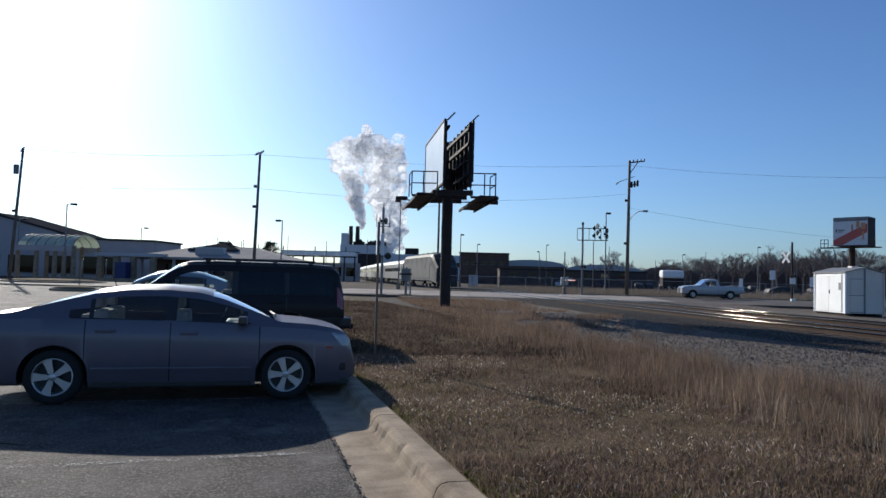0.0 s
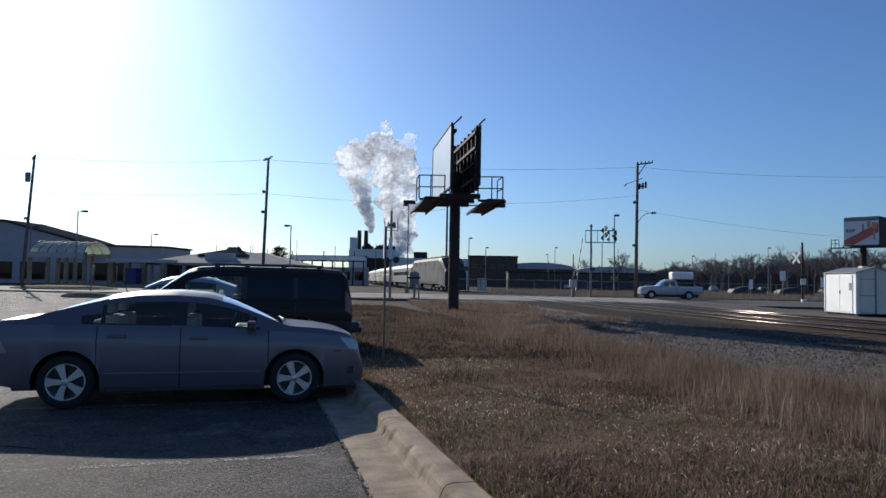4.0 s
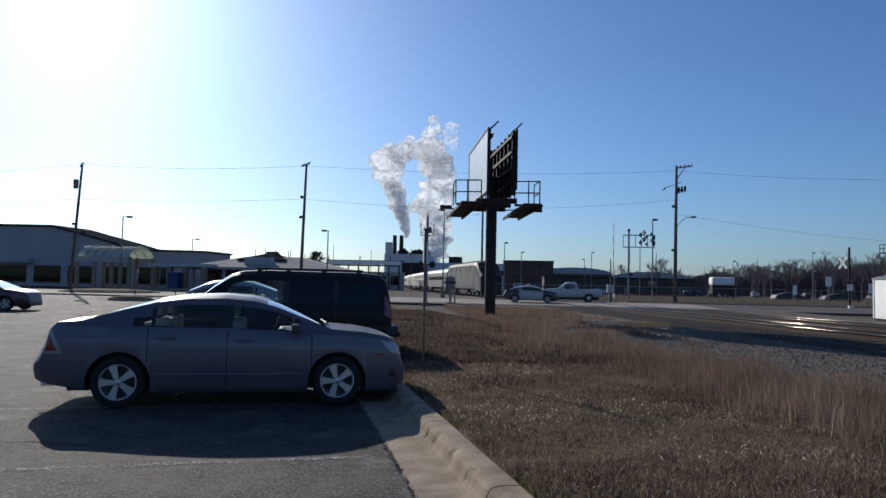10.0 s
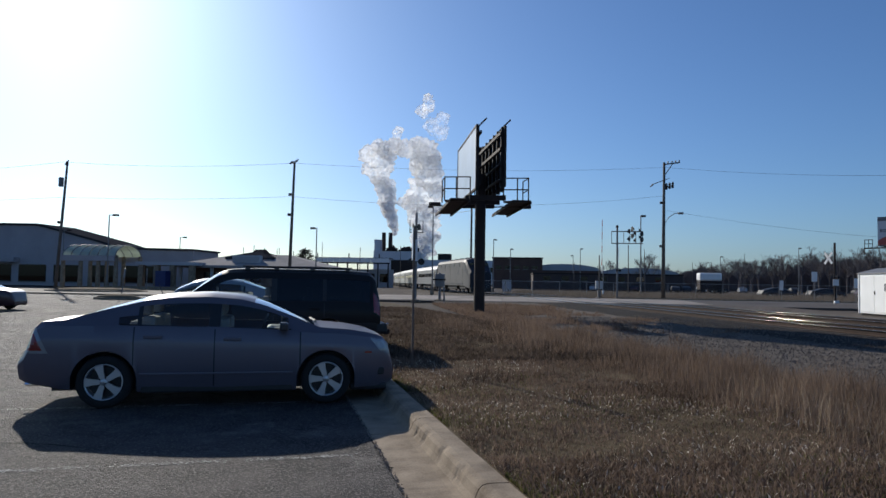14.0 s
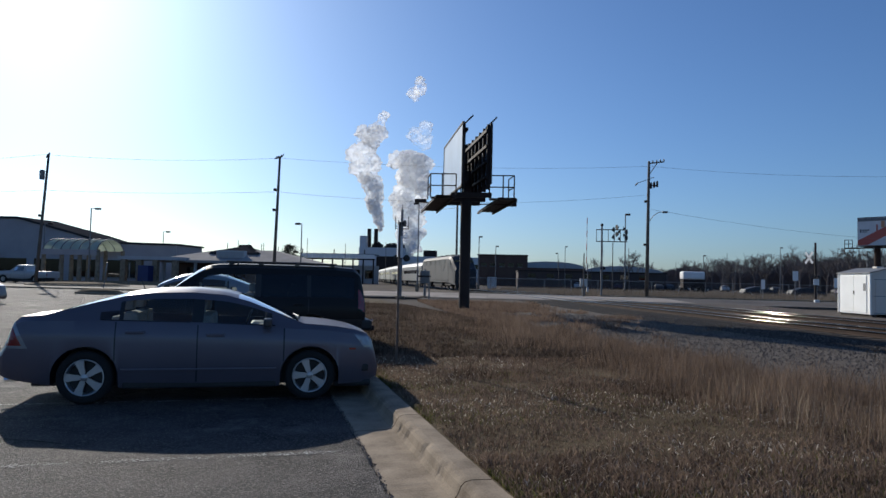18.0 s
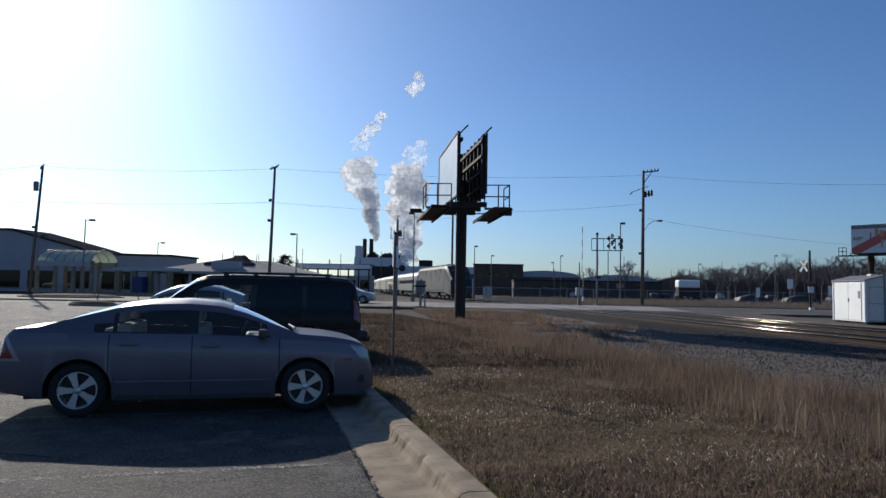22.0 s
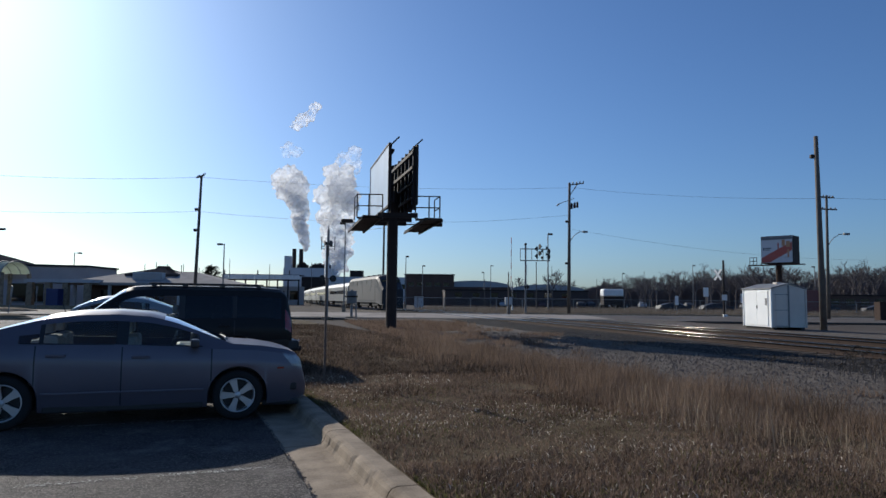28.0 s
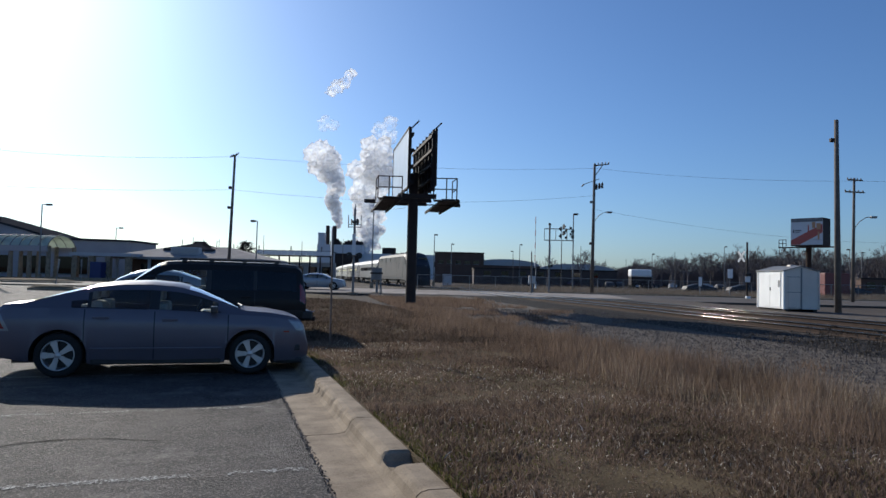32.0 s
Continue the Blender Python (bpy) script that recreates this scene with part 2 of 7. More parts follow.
M_GALV_DULL = mat("weathered_galvanised_steel", (0.2, 0.2, 0.2), 0.6, 0.4, var=0.25, scale=4, fine=60, bump=0.1)
M_WOOD_POLE = mat("weathered_pole_wood", (0.13, 0.11, 0.092), 0.9, var=0.35, scale=2, fine=40, bump=0.5)
M_WOOD_TIE = mat("creosoted_tie", (0.036, 0.028, 0.023), 0.9, var=0.4, scale=3, fine=30, bump=0.5, rand=0.4)
M_WHITE = mat("white_paint", (0.78, 0.78, 0.76), 0.55, var=0.06, scale=3, fine=40, bump=0.05)
M_SHED_WHITE = mat("white_sheet_metal", (0.88, 0.88, 0.85), 0.45, var=0.07, scale=1.2, fine=25, bump=0.08)
# the same shed sheet with shade and ground bounce put into its colour
M_SHED_SHADED = mat("shaded_sheet_metal", (0.66, 0.58, 0.5), 0.55, var=0.1, scale=1.2, fine=25, bump=0.08)
M_BLACK = mat("black_plastic", (0.015, 0.015, 0.016), 0.5, var=0.2, bump=0.05)
M_RUBBER = mat("tyre_rubber", (0.013, 0.013, 0.013), 0.9, var=0.25, scale=8, fine=80, bump=0.2)
M_ALLOY = mat("silver_alloy", (0.5, 0.5, 0.51), 0.36, 0.8, var=0.08, bump=0.03)
M_CHROME = mat("chrome", (0.75, 0.75, 0.76), 0.12, 1.0, var=0.05, bump=0.0)
M_SEDAN = mat("grey_blue_car_paint", (0.12, 0.107, 0.131), 0.4, 0.3, var=0.08, scale=2, fine=200, bump=0.0, coat=0.35)
M_SUV = mat("dark_car_lacquer", (0.007, 0.006, 0.0065), 0.5, 0.0, var=0.1, scale=2, fine=150, bump=0.0, coat=0.08, spec=0.25)
M_CARWHITE = mat("white_car_paint", (0.4, 0.395, 0.39), 0.35, 0.0, var=0.05, bump=0.0, coat=0.6)
M_CARSILVER = mat("pale_silver_car_paint", (0.3, 0.32, 0.35), 0.35, 0.4, var=0.05, bump=0.0, coat=0.6)
M_CARDARK = mat("dark_car_paint", (0.03, 0.03, 0.034), 0.35, 0.2, var=0.1, bump=0.0, coat=0.6)
M_CARDULL = mat("dull_dark_car_paint", (0.03, 0.028, 0.03), 0.6, 0.0, var=0.2, bump=0.0)
M_CARRED = mat("dark_red_car_paint", (0.06, 0.022, 0.026), 0.35, 0.2, var=0.1, bump=0.0, coat=0.6)
M_GLASS = glass_mat("car_glass", (0.84, 0.88, 0.87))
M_GLASS_DARK = glass_mat("dark_tinted_glass", (0.05, 0.055, 0.055))
M_INTERIOR = mat("grey_cloth", (0.3, 0.29, 0.27), 0.9, var=0.2, bump=0.2)
M_HEADLAMP = mat("headlamp_lens", (0.3, 0.31, 0.32), 0.12, 0.2, var=0.15, scale=12, bump=0.0, coat=1.0)
M_TAIL = mat("red_lamp_lens", (0.22, 0.015, 0.015), 0.2, var=0.15, scale=12, bump=0.0, coat=1.0)
M_AMBER = mat("amber_lens", (0.5, 0.14, 0.02), 0.2, var=0.1, bump=0.0, coat=1.0)
M_TRAIN = mat("train_grey_steel", (0.28, 0.27, 0.255), 0.45, 0.3, var=0.12, scale=0.8, fine=12, bump=0.04)
M_LOCO = mat("dull_silver_train_paint", (0.068, 0.067, 0.066), 0.7, 0.0, var=0.15, scale=0.8, fine=12, bump=0.04)
M_TRAIN_BLUE = mat("dark_blue_train_paint", (0.01, 0.0115, 0.019), 0.6, 0.0, var=0.15, bump=0.02)
M_TRAIN_DARK = mat("undercarriage_grime", (0.03, 0.028, 0.026), 0.8, 0.2, var=0.3, bump=0.3)
M_BRICK_DARK = mat("dark_brick_wall", (0.1, 0.06, 0.045), 0.9, var=0.25, scale=0.6, fine=8, bump=0.3)
M_BRICK_FAR = mat("faded_brick_wall", (0.075, 0.055, 0.05), 0.9, var=0.2, scale=0.4, fine=6, bump=0.2)
# grey lightened to carry the sun's glare haze over this building
M_WALL_BLUE = mat("glare_lifted_cladding", (0.37, 0.34, 0.345), 0.7, var=0.15, scale=0.4, fine=6, bump=0.1)
M_WALL_GREY = mat("grey_cladding", (0.42, 0.42, 0.43), 0.75, var=0.15, scale=0.1, fine=2, bump=0.1)
M_WALL_WHITE = mat("pale_cladding", (0.5, 0.5, 0.5), 0.7, var=0.12, scale=0.1, fine=2, bump=0.1)
M_ROOF = mat("grey_shingle_roof", (0.3, 0.28, 0.265), 0.95, spec=0.1, var=0.2, scale=0.6, fine=10, bump=0.3)
M_ROOF_DARK = mat("dark_roof_felt", (0.05, 0.05, 0.054), 1.0, spec=0.0, var=0.2, scale=0.5, fine=6, bump=0.1)
# pale wall, with the haze of the distance put into its colour
M_FACTORY = mat("hazed_factory_cladding", (0.62, 0.61, 0.62), 0.8, var=0.1, scale=0.1, fine=2, bump=0.1)
M_BAND = mat("pale_roof_band", (0.78, 0.77, 0.75), 0.7, var=0.08, scale=0.3, fine=4, bump=0.05)
M_ROOF_METAL = mat("pale_metal_roof", (0.34, 0.36, 0.38), 0.6, 0.2, var=0.1, scale=0.3, fine=5, bump=0.05)
M_PANEL_GLAZE = blade_mat("translucent_canopy_panel", (0.5, 0.56, 0.47), (0.72, 0.76, 0.68), 0.5)
M_BRANCH = mat("bare_branch_bark", (0.125, 0.107, 0.104), 0.9, var=0.3, scale=0.6, fine=6, bump=0.2)
M_EVERGREEN = mat("evergreen_needles", (0.03, 0.045, 0.025), 0.85, var=0.35, scale=2, fine=20, bump=0, island=0.6)
M_SIGN_WHITE = mat("white_sign_sheet", (0.75, 0.75, 0.74), 0.45, var=0.06, bump=0.0)
M_SIGN_RED = mat("red_poster_ink", (0.5, 0.12, 0.09), 0.6, var=0.12, bump=0.0)
M_SIGN_TAN = mat("tan_poster_ink", (0.55, 0.3, 0.16), 0.6, var=0.2, bump=0.0)
M_POSTER = mat("white_poster_sheet", (0.72, 0.71, 0.7), 0.6, var=0.06, scale=1, bump=0.0)
M_POSTER_BLANK = mat("pale_blank_poster", (0.32, 0.43, 0.56), 0.5, var=0.15, scale=0.6, fine=8, bump=0.02)
M_BLUE_SIGN = mat("blue_sheet", (0.02, 0.032, 0.12), 0.5, var=0.12, bump=0.0)
M_RED_VEH = mat("red_paint", (0.16, 0.04, 0.035), 0.5, var=0.1, bump=0)


# ---- mesh helpers ----
def obj_from(name, bm, material, parent=None, smooth=False):
    me = bpy.data.meshes.new(name)
    bm.to_mesh(me)
    bm.free()
    for m in (material if isinstance(material, (list, tuple)) else [material]):
        me.materials.append(m)
    if smooth:
        me.polygons.foreach_set("use_smooth", [True] * len(me.polygons))
        me.update()
    ob = new(name, me)
    if parent is not None:
        ob.parent = parent
    return ob


def part(name, bm, material, parent, label="", smooth=False):
    ob = obj_from(name, bm, material, parent, smooth)
    if label:
        ob["label"] = label
    return ob


def thing(name, m, label, category, group="", kind=""):
    ob = new(name)
    ob.empty_display_size = 0.2
    ob.matrix_basis = m
    return tagged(ob, label, category, group, kind)


def share(ob, name, parent, m):
    """A further object on the same mesh."""
    c = new(name, ob.data)
    c.parent = parent
    c.matrix_basis = m
    return c


def box(bm, x0, y0, z0, x1, y1, z1, bevel=0.0, m=None):
    r = bmesh.ops.create_cube(bm, size=1)
    vs = r["verts"]
    mm = Matrix.Translation(((x0 + x1) / 2, (y0 + y1) / 2, (z0 + z1) / 2)) @ Matrix.Diagonal((abs(x1 - x0), abs(y1 - y0), abs(z1 - z0), 1))
    bmesh.ops.transform(bm, matrix=(m @ mm) if m else mm, verts=vs)
    if bevel:
        es = list({e for v in vs for e in v.link_edges})
        bmesh.ops.bevel(bm, geom=es, offset=bevel, segments=2, affect='EDGES', profile=0.6)
    return bm


def bx(x0, y0, z0, x1, y1, z1, bevel=0.0, m=None):
    return box(bmesh.new(), x0, y0, z0, x1, y1, z1, bevel, m)


def rod(bm, a, b, r0, r1=None, n=8):
    """A tapered round bar from a to b."""
    a, b = Vector(a), Vector(b)
    r1 = r0 if r1 is None else r1
    q = (b - a).to_track_quat('Z', 'Y').to_matrix()
    rings = []
    for p, r in ((a, r0), (b, r1)):
        rings.append([bm.verts.new(p + q @ Vector((r * math.cos(2 * math.pi * i / n), r * math.sin(2 * math.pi * i / n), 0))) for i in range(n)])
    for i in range(n):
        j = (i + 1) % n
        bm.faces.new((rings[0][i], rings[0][j], rings[1][j], rings[1][i]))
    bm.faces.new(rings[0][::-1])
    bm.faces.new(rings[1])
    return bm


def rd(a, b, r0, r1=None, n=8):
    return rod(bmesh.new(), a, b, r0, r1, n)


def tube(bm, pts, r, n=6):
    pts = [Vector(p) for p in pts]
    rings = []
    for i, p in enumerate(pts):
        d = (pts[min(i + 1, len(pts) - 1)] - pts[max(i - 1, 0)]).normalized()
        side = d.cross(Vector((0.13, 0.31, 0.94)))
        side.normalize()
        up = side.cross(d)
        rings.append([bm.verts.new(p + side * r * math.cos(2 * math.pi * k / n) + up * r * math.sin(2 * math.pi * k / n)) for k in range(n)])
    for a, b in zip(rings[:-1], rings[1:]):
        for i in range(n):
            j = (i + 1) % n
            bm.faces.new((a[i], a[j], b[j], b[i]))
    bm.faces.new(rings[0][::-1])
    bm.faces.new(rings[-1])
    return bm


def prism(bm, poly, axis, d0, d1):
    """A flat outline, pushed along an axis (0 x, 1 y, 2 z) from d0 to d1."""
    def put(p, d):
        v = list(p)
        v.insert(axis, d)
        return bm.verts.new(v)
    a = [put(p, d0) for p in poly]
    b = [put(p, d1) for p in poly]
    n = len(poly)
    for i in range(n):
        j = (i + 1) % n
        bm.faces.new((a[i], a[j], b[j], b[i]))
    bm.faces.new(a[::-1])
    bm.faces.new(b)
    bmesh.ops.recalc_face_normals(bm, faces=bm.faces)
    return bm


def lathe(bm, prof, n=28, axis='y'):
    """Turns (radius, along) pairs about the y or z axis."""
    rings = []
    for r, h in prof:
        ring = []
        for i in range(n):
            a = 2 * math.pi * i / n
            ring.append(bm.verts.new((r * math.cos(a), h, r * math.sin(a)) if axis == 'y' else (r * math.cos(a), r * math.sin(a), h)))
        rings.append(ring)
    for p, q in zip(rings[:-1], rings[1:]):
        for i in range(n):
            j = (i + 1) % n
            bm.faces.new((p[i], p[j], q[j], q[i]))
    bmesh.ops.recalc_face_normals(bm, faces=bm.faces)
    return bm


def mesh_from(name, verts, faces, material, parent=None):
    me = bpy.data.meshes.new(name)
    me.from_pydata(verts, [], faces)
    me.materials.append(material)
    ob = new(name, me)
    if parent is not None:
        ob.parent = parent
    return ob


def sm(a, b, x):
    t = min(1, max(0, (x - a) / (b - a)))
    return t * t * (3 - 2 * t)


# ---- the plan ----
LOT = -0.085                              # the car park's level
K0, KD = Vector((0.81, 2.74)), Vector((-0.341, 0.940)).normalized()
KN = Vector((-KD.y, KD.x))                # from the kerb towards the car park
KERB_YAW = math.degrees(math.atan2(KD.y, KD.x))


def kp(s, n, z):
    """A point s metres along the kerb and n metres into the car park from its grass edge."""
    p = K0 + KD * s + KN * n
    return (p.x, p.y, z)


def level(x, y):
    """Height of the open ground."""
    return 0.065 + 0.04 * sm(36, 54, y) + 0.06 * sm(54, 66, y)


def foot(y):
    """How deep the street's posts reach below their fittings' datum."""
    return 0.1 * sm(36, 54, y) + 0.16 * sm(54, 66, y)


def lot_level(x, y):
    return LOT + 0.19 * sm(34, 55, y)


TD = Vector((-17.2, 75.0)).normalized()   # the way of the tracks
TN = Vector((TD.y, -TD.x))                # to the tracks' far side
T0 = Vector((9.1, 33.7))


def tp(s, n, z):
    p = T0 + TD * s + TN * n
    return (p.x, p.y, z)


def ground_sheet():
    rings = [0, 4, 8, 12, 16, 22, 28, 34, 38, 42, 46, 50, 54, 57, 60, 63, 66, 75, 90, 120, 160, 220, 320, 500, 900, 1600, 3000, 4500]
    vs, fs = [], []
    n = 72
    for r in rings:
        for i in range(n):
            a = 2 * math.pi * i / n
            x, y = r * math.cos(a), r * math.sin(a)
            vs.append((x, y, level(x, y) - 0.16 + 0.06 * sm(60, 100, r)))
    for k in range(len(rings) - 1):
        for i in range(n):
            j = (i + 1) % n
            a, b, c, d = k * n + i, k * n + j, (k + 1) * n + j, (k + 1) * n + i
            fs.append((a, b, c, d) if k else (a, c, d))
    ob = mesh_from("ground", vs, fs, M_EARTH)
    ob.data.polygons.foreach_set("use_smooth", [True] * len(fs))
    tagged(ob, "flat bare brown earth with dead turf", "ground", kind="structure")


def sheet(name, pts_rows, material, label, category):
    """A surface through rows of points, with a skirt that goes down at its rim."""
    bm = bmesh.new()
    rows = [[bm.verts.new(p) for p in r] for r in pts_rows]
    for r, q in zip(rows[:-1], rows[1:]):
        for i in range(len(r) - 1):
            bm.faces.new((r[i], r[i + 1], q[i + 1], q[i]))
    rim = [e for e in bm.edges if e.is_boundary]
    ext = bmesh.ops.extrude_edge_only(bm, edges=rim)
    for v in ext["geom"]:
        if isinstance(v, bmesh.types.BMVert):
            v.co.z -= 0.14
    bmesh.ops.recalc_face_normals(bm, faces=bm.faces)
    ob = obj_from(name, bm, material, smooth=False)
    return tagged(ob, label, category, kind="structure")


ground_sheet()
# car park: from the gutter's edge to the west, up to the road
lot_rows = []
for s in [-14, -8, -4, 0, 3, 6, 9, 12, 16, 20, 25, 30, 36, 42, 48, 52.5]:
    row = []
    for n in (0.62, 4, 9, 15, 24, 36, 50, 75):
        x, y, z = kp(s, n, 0)
        y = min(y + (0.36 * (n - 0.62) if s > 30 else 0.36 * (n - 0.62) * max(0, s) / 30), 52.0) if s > 0 else y
        row.append((x, y, lot_level(x, y) + 0.004 * noise.noise((x * 0.4, y * 0.4, 0))))
    lot_rows.append(row)
lot = sheet("car_park", lot_rows, M_ASPHALT, "worn dark asphalt car park with patches and cracks", "car park")
# turf between kerb and tracks
turf_rows = []
for s in [-14, -9, -5, -2, 0, 1.5, 3, 4.5, 6, 8, 10, 12, 15, 18, 22, 27, 32, 38, 44, 47]:
    row = []
    for k in range(13):
        ax, ay, _ = kp(s, -0.1, 0)
        by_ = 2.0 + s * 0.98
        bx_ = 9.2 - 0.37 * by_
        f = k / 12
        x, y = ax + (bx_ - ax) * f, ay + (by_ - ay) * f
        y = min(y, 50.5)
        bumpz = 0.05 * noise.noise((x * 0.5, y * 0.5, 3)) * min(1, f * 8)
        row.append((x, y, level(x, y) - 0.02 + bumpz + 0.05 * math.sin(min(1, f * 1.2) * math.pi) - 0.1 * sm(0.85, 1, f)))
    turf_rows.append(row)
sheet("turf", turf_rows, M_SOIL, "dead brown turf strip between kerb and tracks", "turf")


def kerb():
    """Rolled concrete kerb with its gutter, cast in bays."""
    root = thing("kerb", Matrix(), "weathered tan concrete kerb with gutter, chipped on top", "kerb", kind="structure")
    joints = [-9.5, -7.08, -4.66, -2.24, 0.18, 2.6, 5.02, 7.44, 9.86, 12.28, 14.7, 17.12, 19.54, 21.96, 24.38, 26.8, 31.6, 36.4, 41.2]
    prof = [(0.635, LOT + 0.004), (0.27, LOT + 0.01), (0.21, LOT + 0.02), (0.175, LOT + 0.06), (0.15, LOT + 0.122), (0.12, LOT + 0.15), (0.07, LOT + 0.162), (-0.09, LOT + 0.16), (-0.12, LOT + 0.13), (-0.12, LOT - 0.12), (0.635, LOT - 0.12)]
    rng = random.Random(4)
    for j0, j1 in zip(joints[:-1], joints[1:]):
        bm = bmesh.new()
        steps = 60 if j1 < 8 else 26 if j1 < 13 else 8
        rings = []
        for i in range(steps + 1):
            s = j0 + 0.009 + (j1 - j0 - 0.018) * i / steps
            lift = (lot_level(0, kp(s, 0, 0)[1]) - LOT)
            ring = []
            for q, (n, z) in enumerate(prof):
                jit = 0.004 * noise.noise((s * 3, n * 9, 1)) + 0.003 * noise.noise((s * 14, n * 30, 6)) if q not in (9, 10) else 0
                z2 = z + jit
                # the broken gap and smaller chips
                gap = sm(0.84, 0.9, s + 0.02 * noise.noise((n * 30, s, 2))) * (1 - sm(1.16, 1.26, s))
                if 3 <= q <= 8:
                    z2 -= gap * max(0, z2 - (LOT + 0.065)) * (1 if n < 0.15 else 0.5)
                    chip = 0
                    for c0, w in ((3.1, 0.12), (3.75, 0.1), (4.4, 0.1), (4.75, 0.07), (6.3, 0.06)):
                        chip += max(0, 1 - abs(s - c0) / w)
                    if q in (3, 4, 5):
                        chip *= 0.6 + 0.8 * noise.noise((s * 16, n * 25, 8))
                        n2 = n - 0.022 * min(1, chip)
                        z2 -= 0.014 * min(1, chip)
                        n = n2
                ring.append(bm.verts.new(kp(s, n, z2 + lift)))
            rings.append(ring)
        m = len(prof)
        for a, b in zip(rings[:-1], rings[1:]):
            for i in range(m):
                k = (i + 1) % m
                bm.faces.new((a[i], a[k], b[k], b[i]))
        bm.faces.new(rings[0])
        bm.faces.new(rings[-1][::-1])
        bmesh.ops.recalc_face_normals(bm, faces=bm.faces)
        part("kerb_bay", bm, M_CONCRETE, root, smooth=False)


kerb()


def parking_lines():
    root = thing("parking_lines", Matrix(), "worn faded white parking bay lines on asphalt", "road marking", kind="structure")
    for s in (1.45, 4.2, 7.1, 9.85, 12.6, 15.35, 18.1, 20.85):
        bm = bmesh.new()
        rng = random.Random(int(s * 10))
        for k in range(1700):
            n0 = rng.uniform(0.72, 5.3)
            if noise.noise((n0 * 2.3, s, 5)) + 0.5 * noise.noise((n0 * 9, s, 2)) < rng.uniform(-0.6, 0.6):
                continue
            off = max(-0.05, min(0.05, rng.gauss(0, 0.028)))
            q = rng.uniform(0.004, 0.012)
            a0 = rng.uniform(0, 6.28)
            vs = []
            for j in range(4):
                x, y, z = kp(s + off + q * rng.uniform(0.6, 1.2) * math.sin(a0 + j * 1.571), n0 + 1.5 * q * rng.uniform(0.6, 1.2) * math.cos(a0 + j * 1.571), 0)
                vs.append(bm.verts.new((x, y, lot_level(x, y) + 0.0062 + 0.00001 * (k % 97))))
            bm.faces.new(vs)
        bm.normal_update()
        for fc in bm.faces:
            if fc.normal.z < 0:
                fc.normal_flip()
        part("bay_line", bm, M_PAINT_LINE, root)


parking_lines()


def cracks():
    """Open cracks, wandering over the asphalt."""
    rng = random.Random(21)
    bm = bmesh.new()
    for k in range(90):
        s, n = rng.uniform(-3, 22), rng.uniform(0.9, 20)
        a = rng.choice((0.0, 1.57, 0.4, 1.2, 2.2)) + rng.uniform(-0.2, 0.2)
        prev = None
        for i in range(rng.randint(8, 26)):
            a += rng.uniform(-0.35, 0.35)
            s, n = s + 0.16 * math.cos(a), n + 0.16 * math.sin(a)
            if n < 0.75:
                break
            w = rng.uniform(0.003, 0.014)
            x, y, _ = kp(s, n, 0)
            z = lot_level(x, y) + 0.0062
            cur = (bm.verts.new((*kp(s - w * math.sin(a), n + w * math.cos(a), z),)), bm.verts.new((*kp(s + w * math.sin(a), n - w * math.cos(a), z),)))
            if prev:
                bm.faces.new((prev[0], prev[1], cur[1], cur[0]))
            prev = cur
    for f in bm.faces:
        f.normal_update()
        if f.normal.z < 0:
            f.normal_flip()
    ob = obj_from("asphalt_cracks", bm, M_CRACK)
    tagged(ob, "dark wandering cracks in the worn asphalt", "crack", kind="stuff")


cracks()


def gutter_crumbs():
    """Crumbled asphalt and grit along the joint between lot and gutter."""
    r = random.Random(61)
    vs, fs = [], []
    for k in range(3400):
        s = -6 + 17 * r.random()
        n = 0.628 + 0.012 * noise.noise((s * 5, 1, 1)) + r.gauss(0, 0.012)
        q = 0.003 + 0.009 * r.random() ** 2
        a0 = r.uniform(0, 6.28)
        i = len(vs)
        for j in range(4):
            vs.append(kp(s + q * r.uniform(0.7, 1.3) * math.cos(a0 + j * 1.57), n + q * r.uniform(0.7, 1.3) * math.sin(a0 + j * 1.57), LOT + 0.003))
        vs.append(kp(s, n, LOT + 0.006 + q * r.uniform(0.5, 1.0)))
        fs += [(i, i + 1, i + 4), (i + 1, i + 2, i + 4), (i + 2, i + 3, i + 4), (i + 3, i, i + 4)]
    ob = mesh_from("asphalt_crumbs", vs, fs, M_CRUMB)
    tagged(ob, "crumbled dark asphalt grit along the gutter", "grit", kind="stuff")


gutter_crumbs()


def road():
    """Street along x with a crown, its far kerb and the concrete crossing panels."""
    xs = [-180, -120, -80, -50, -30, -15, -8, 0, 8, 15, 22, 30, 42, 60, 90, 150]
    rows = []
    for x in xs:
        rows.append([(x, y, level(x, y) + 0.015 + 0.05 * (1 - ((y - 60) / 8.5) ** 2)) for y in (51.5, 54, 56.5, 59, 61.5, 64, 66.5, 68.5)])
    sheet("road", rows, M_ROAD, "pale worn asphalt street crossing the tracks", "road")
    root = thing("road_kerb", Matrix(), "low pale concrete street kerb", "kerb", kind="structure")
    for x0 in range(10, 60, 5):
        z = level(0, 68.6) + 0.0
        part("kerb_bay", bx(x0, 68.52, z - 0.2, x0 + 4.97, 68.8, z + 0.14, 0.03), M_CONCRETE, root)
    for x0 in range(-60, -12, 6):
        z = level(0, 51.3)
        part("kerb_bay", bx(x0, 51.0, z - 0.25, x0 + 5.97, 51.45, z + 0.1, 0.03), M_CONCRETE, root)


road()


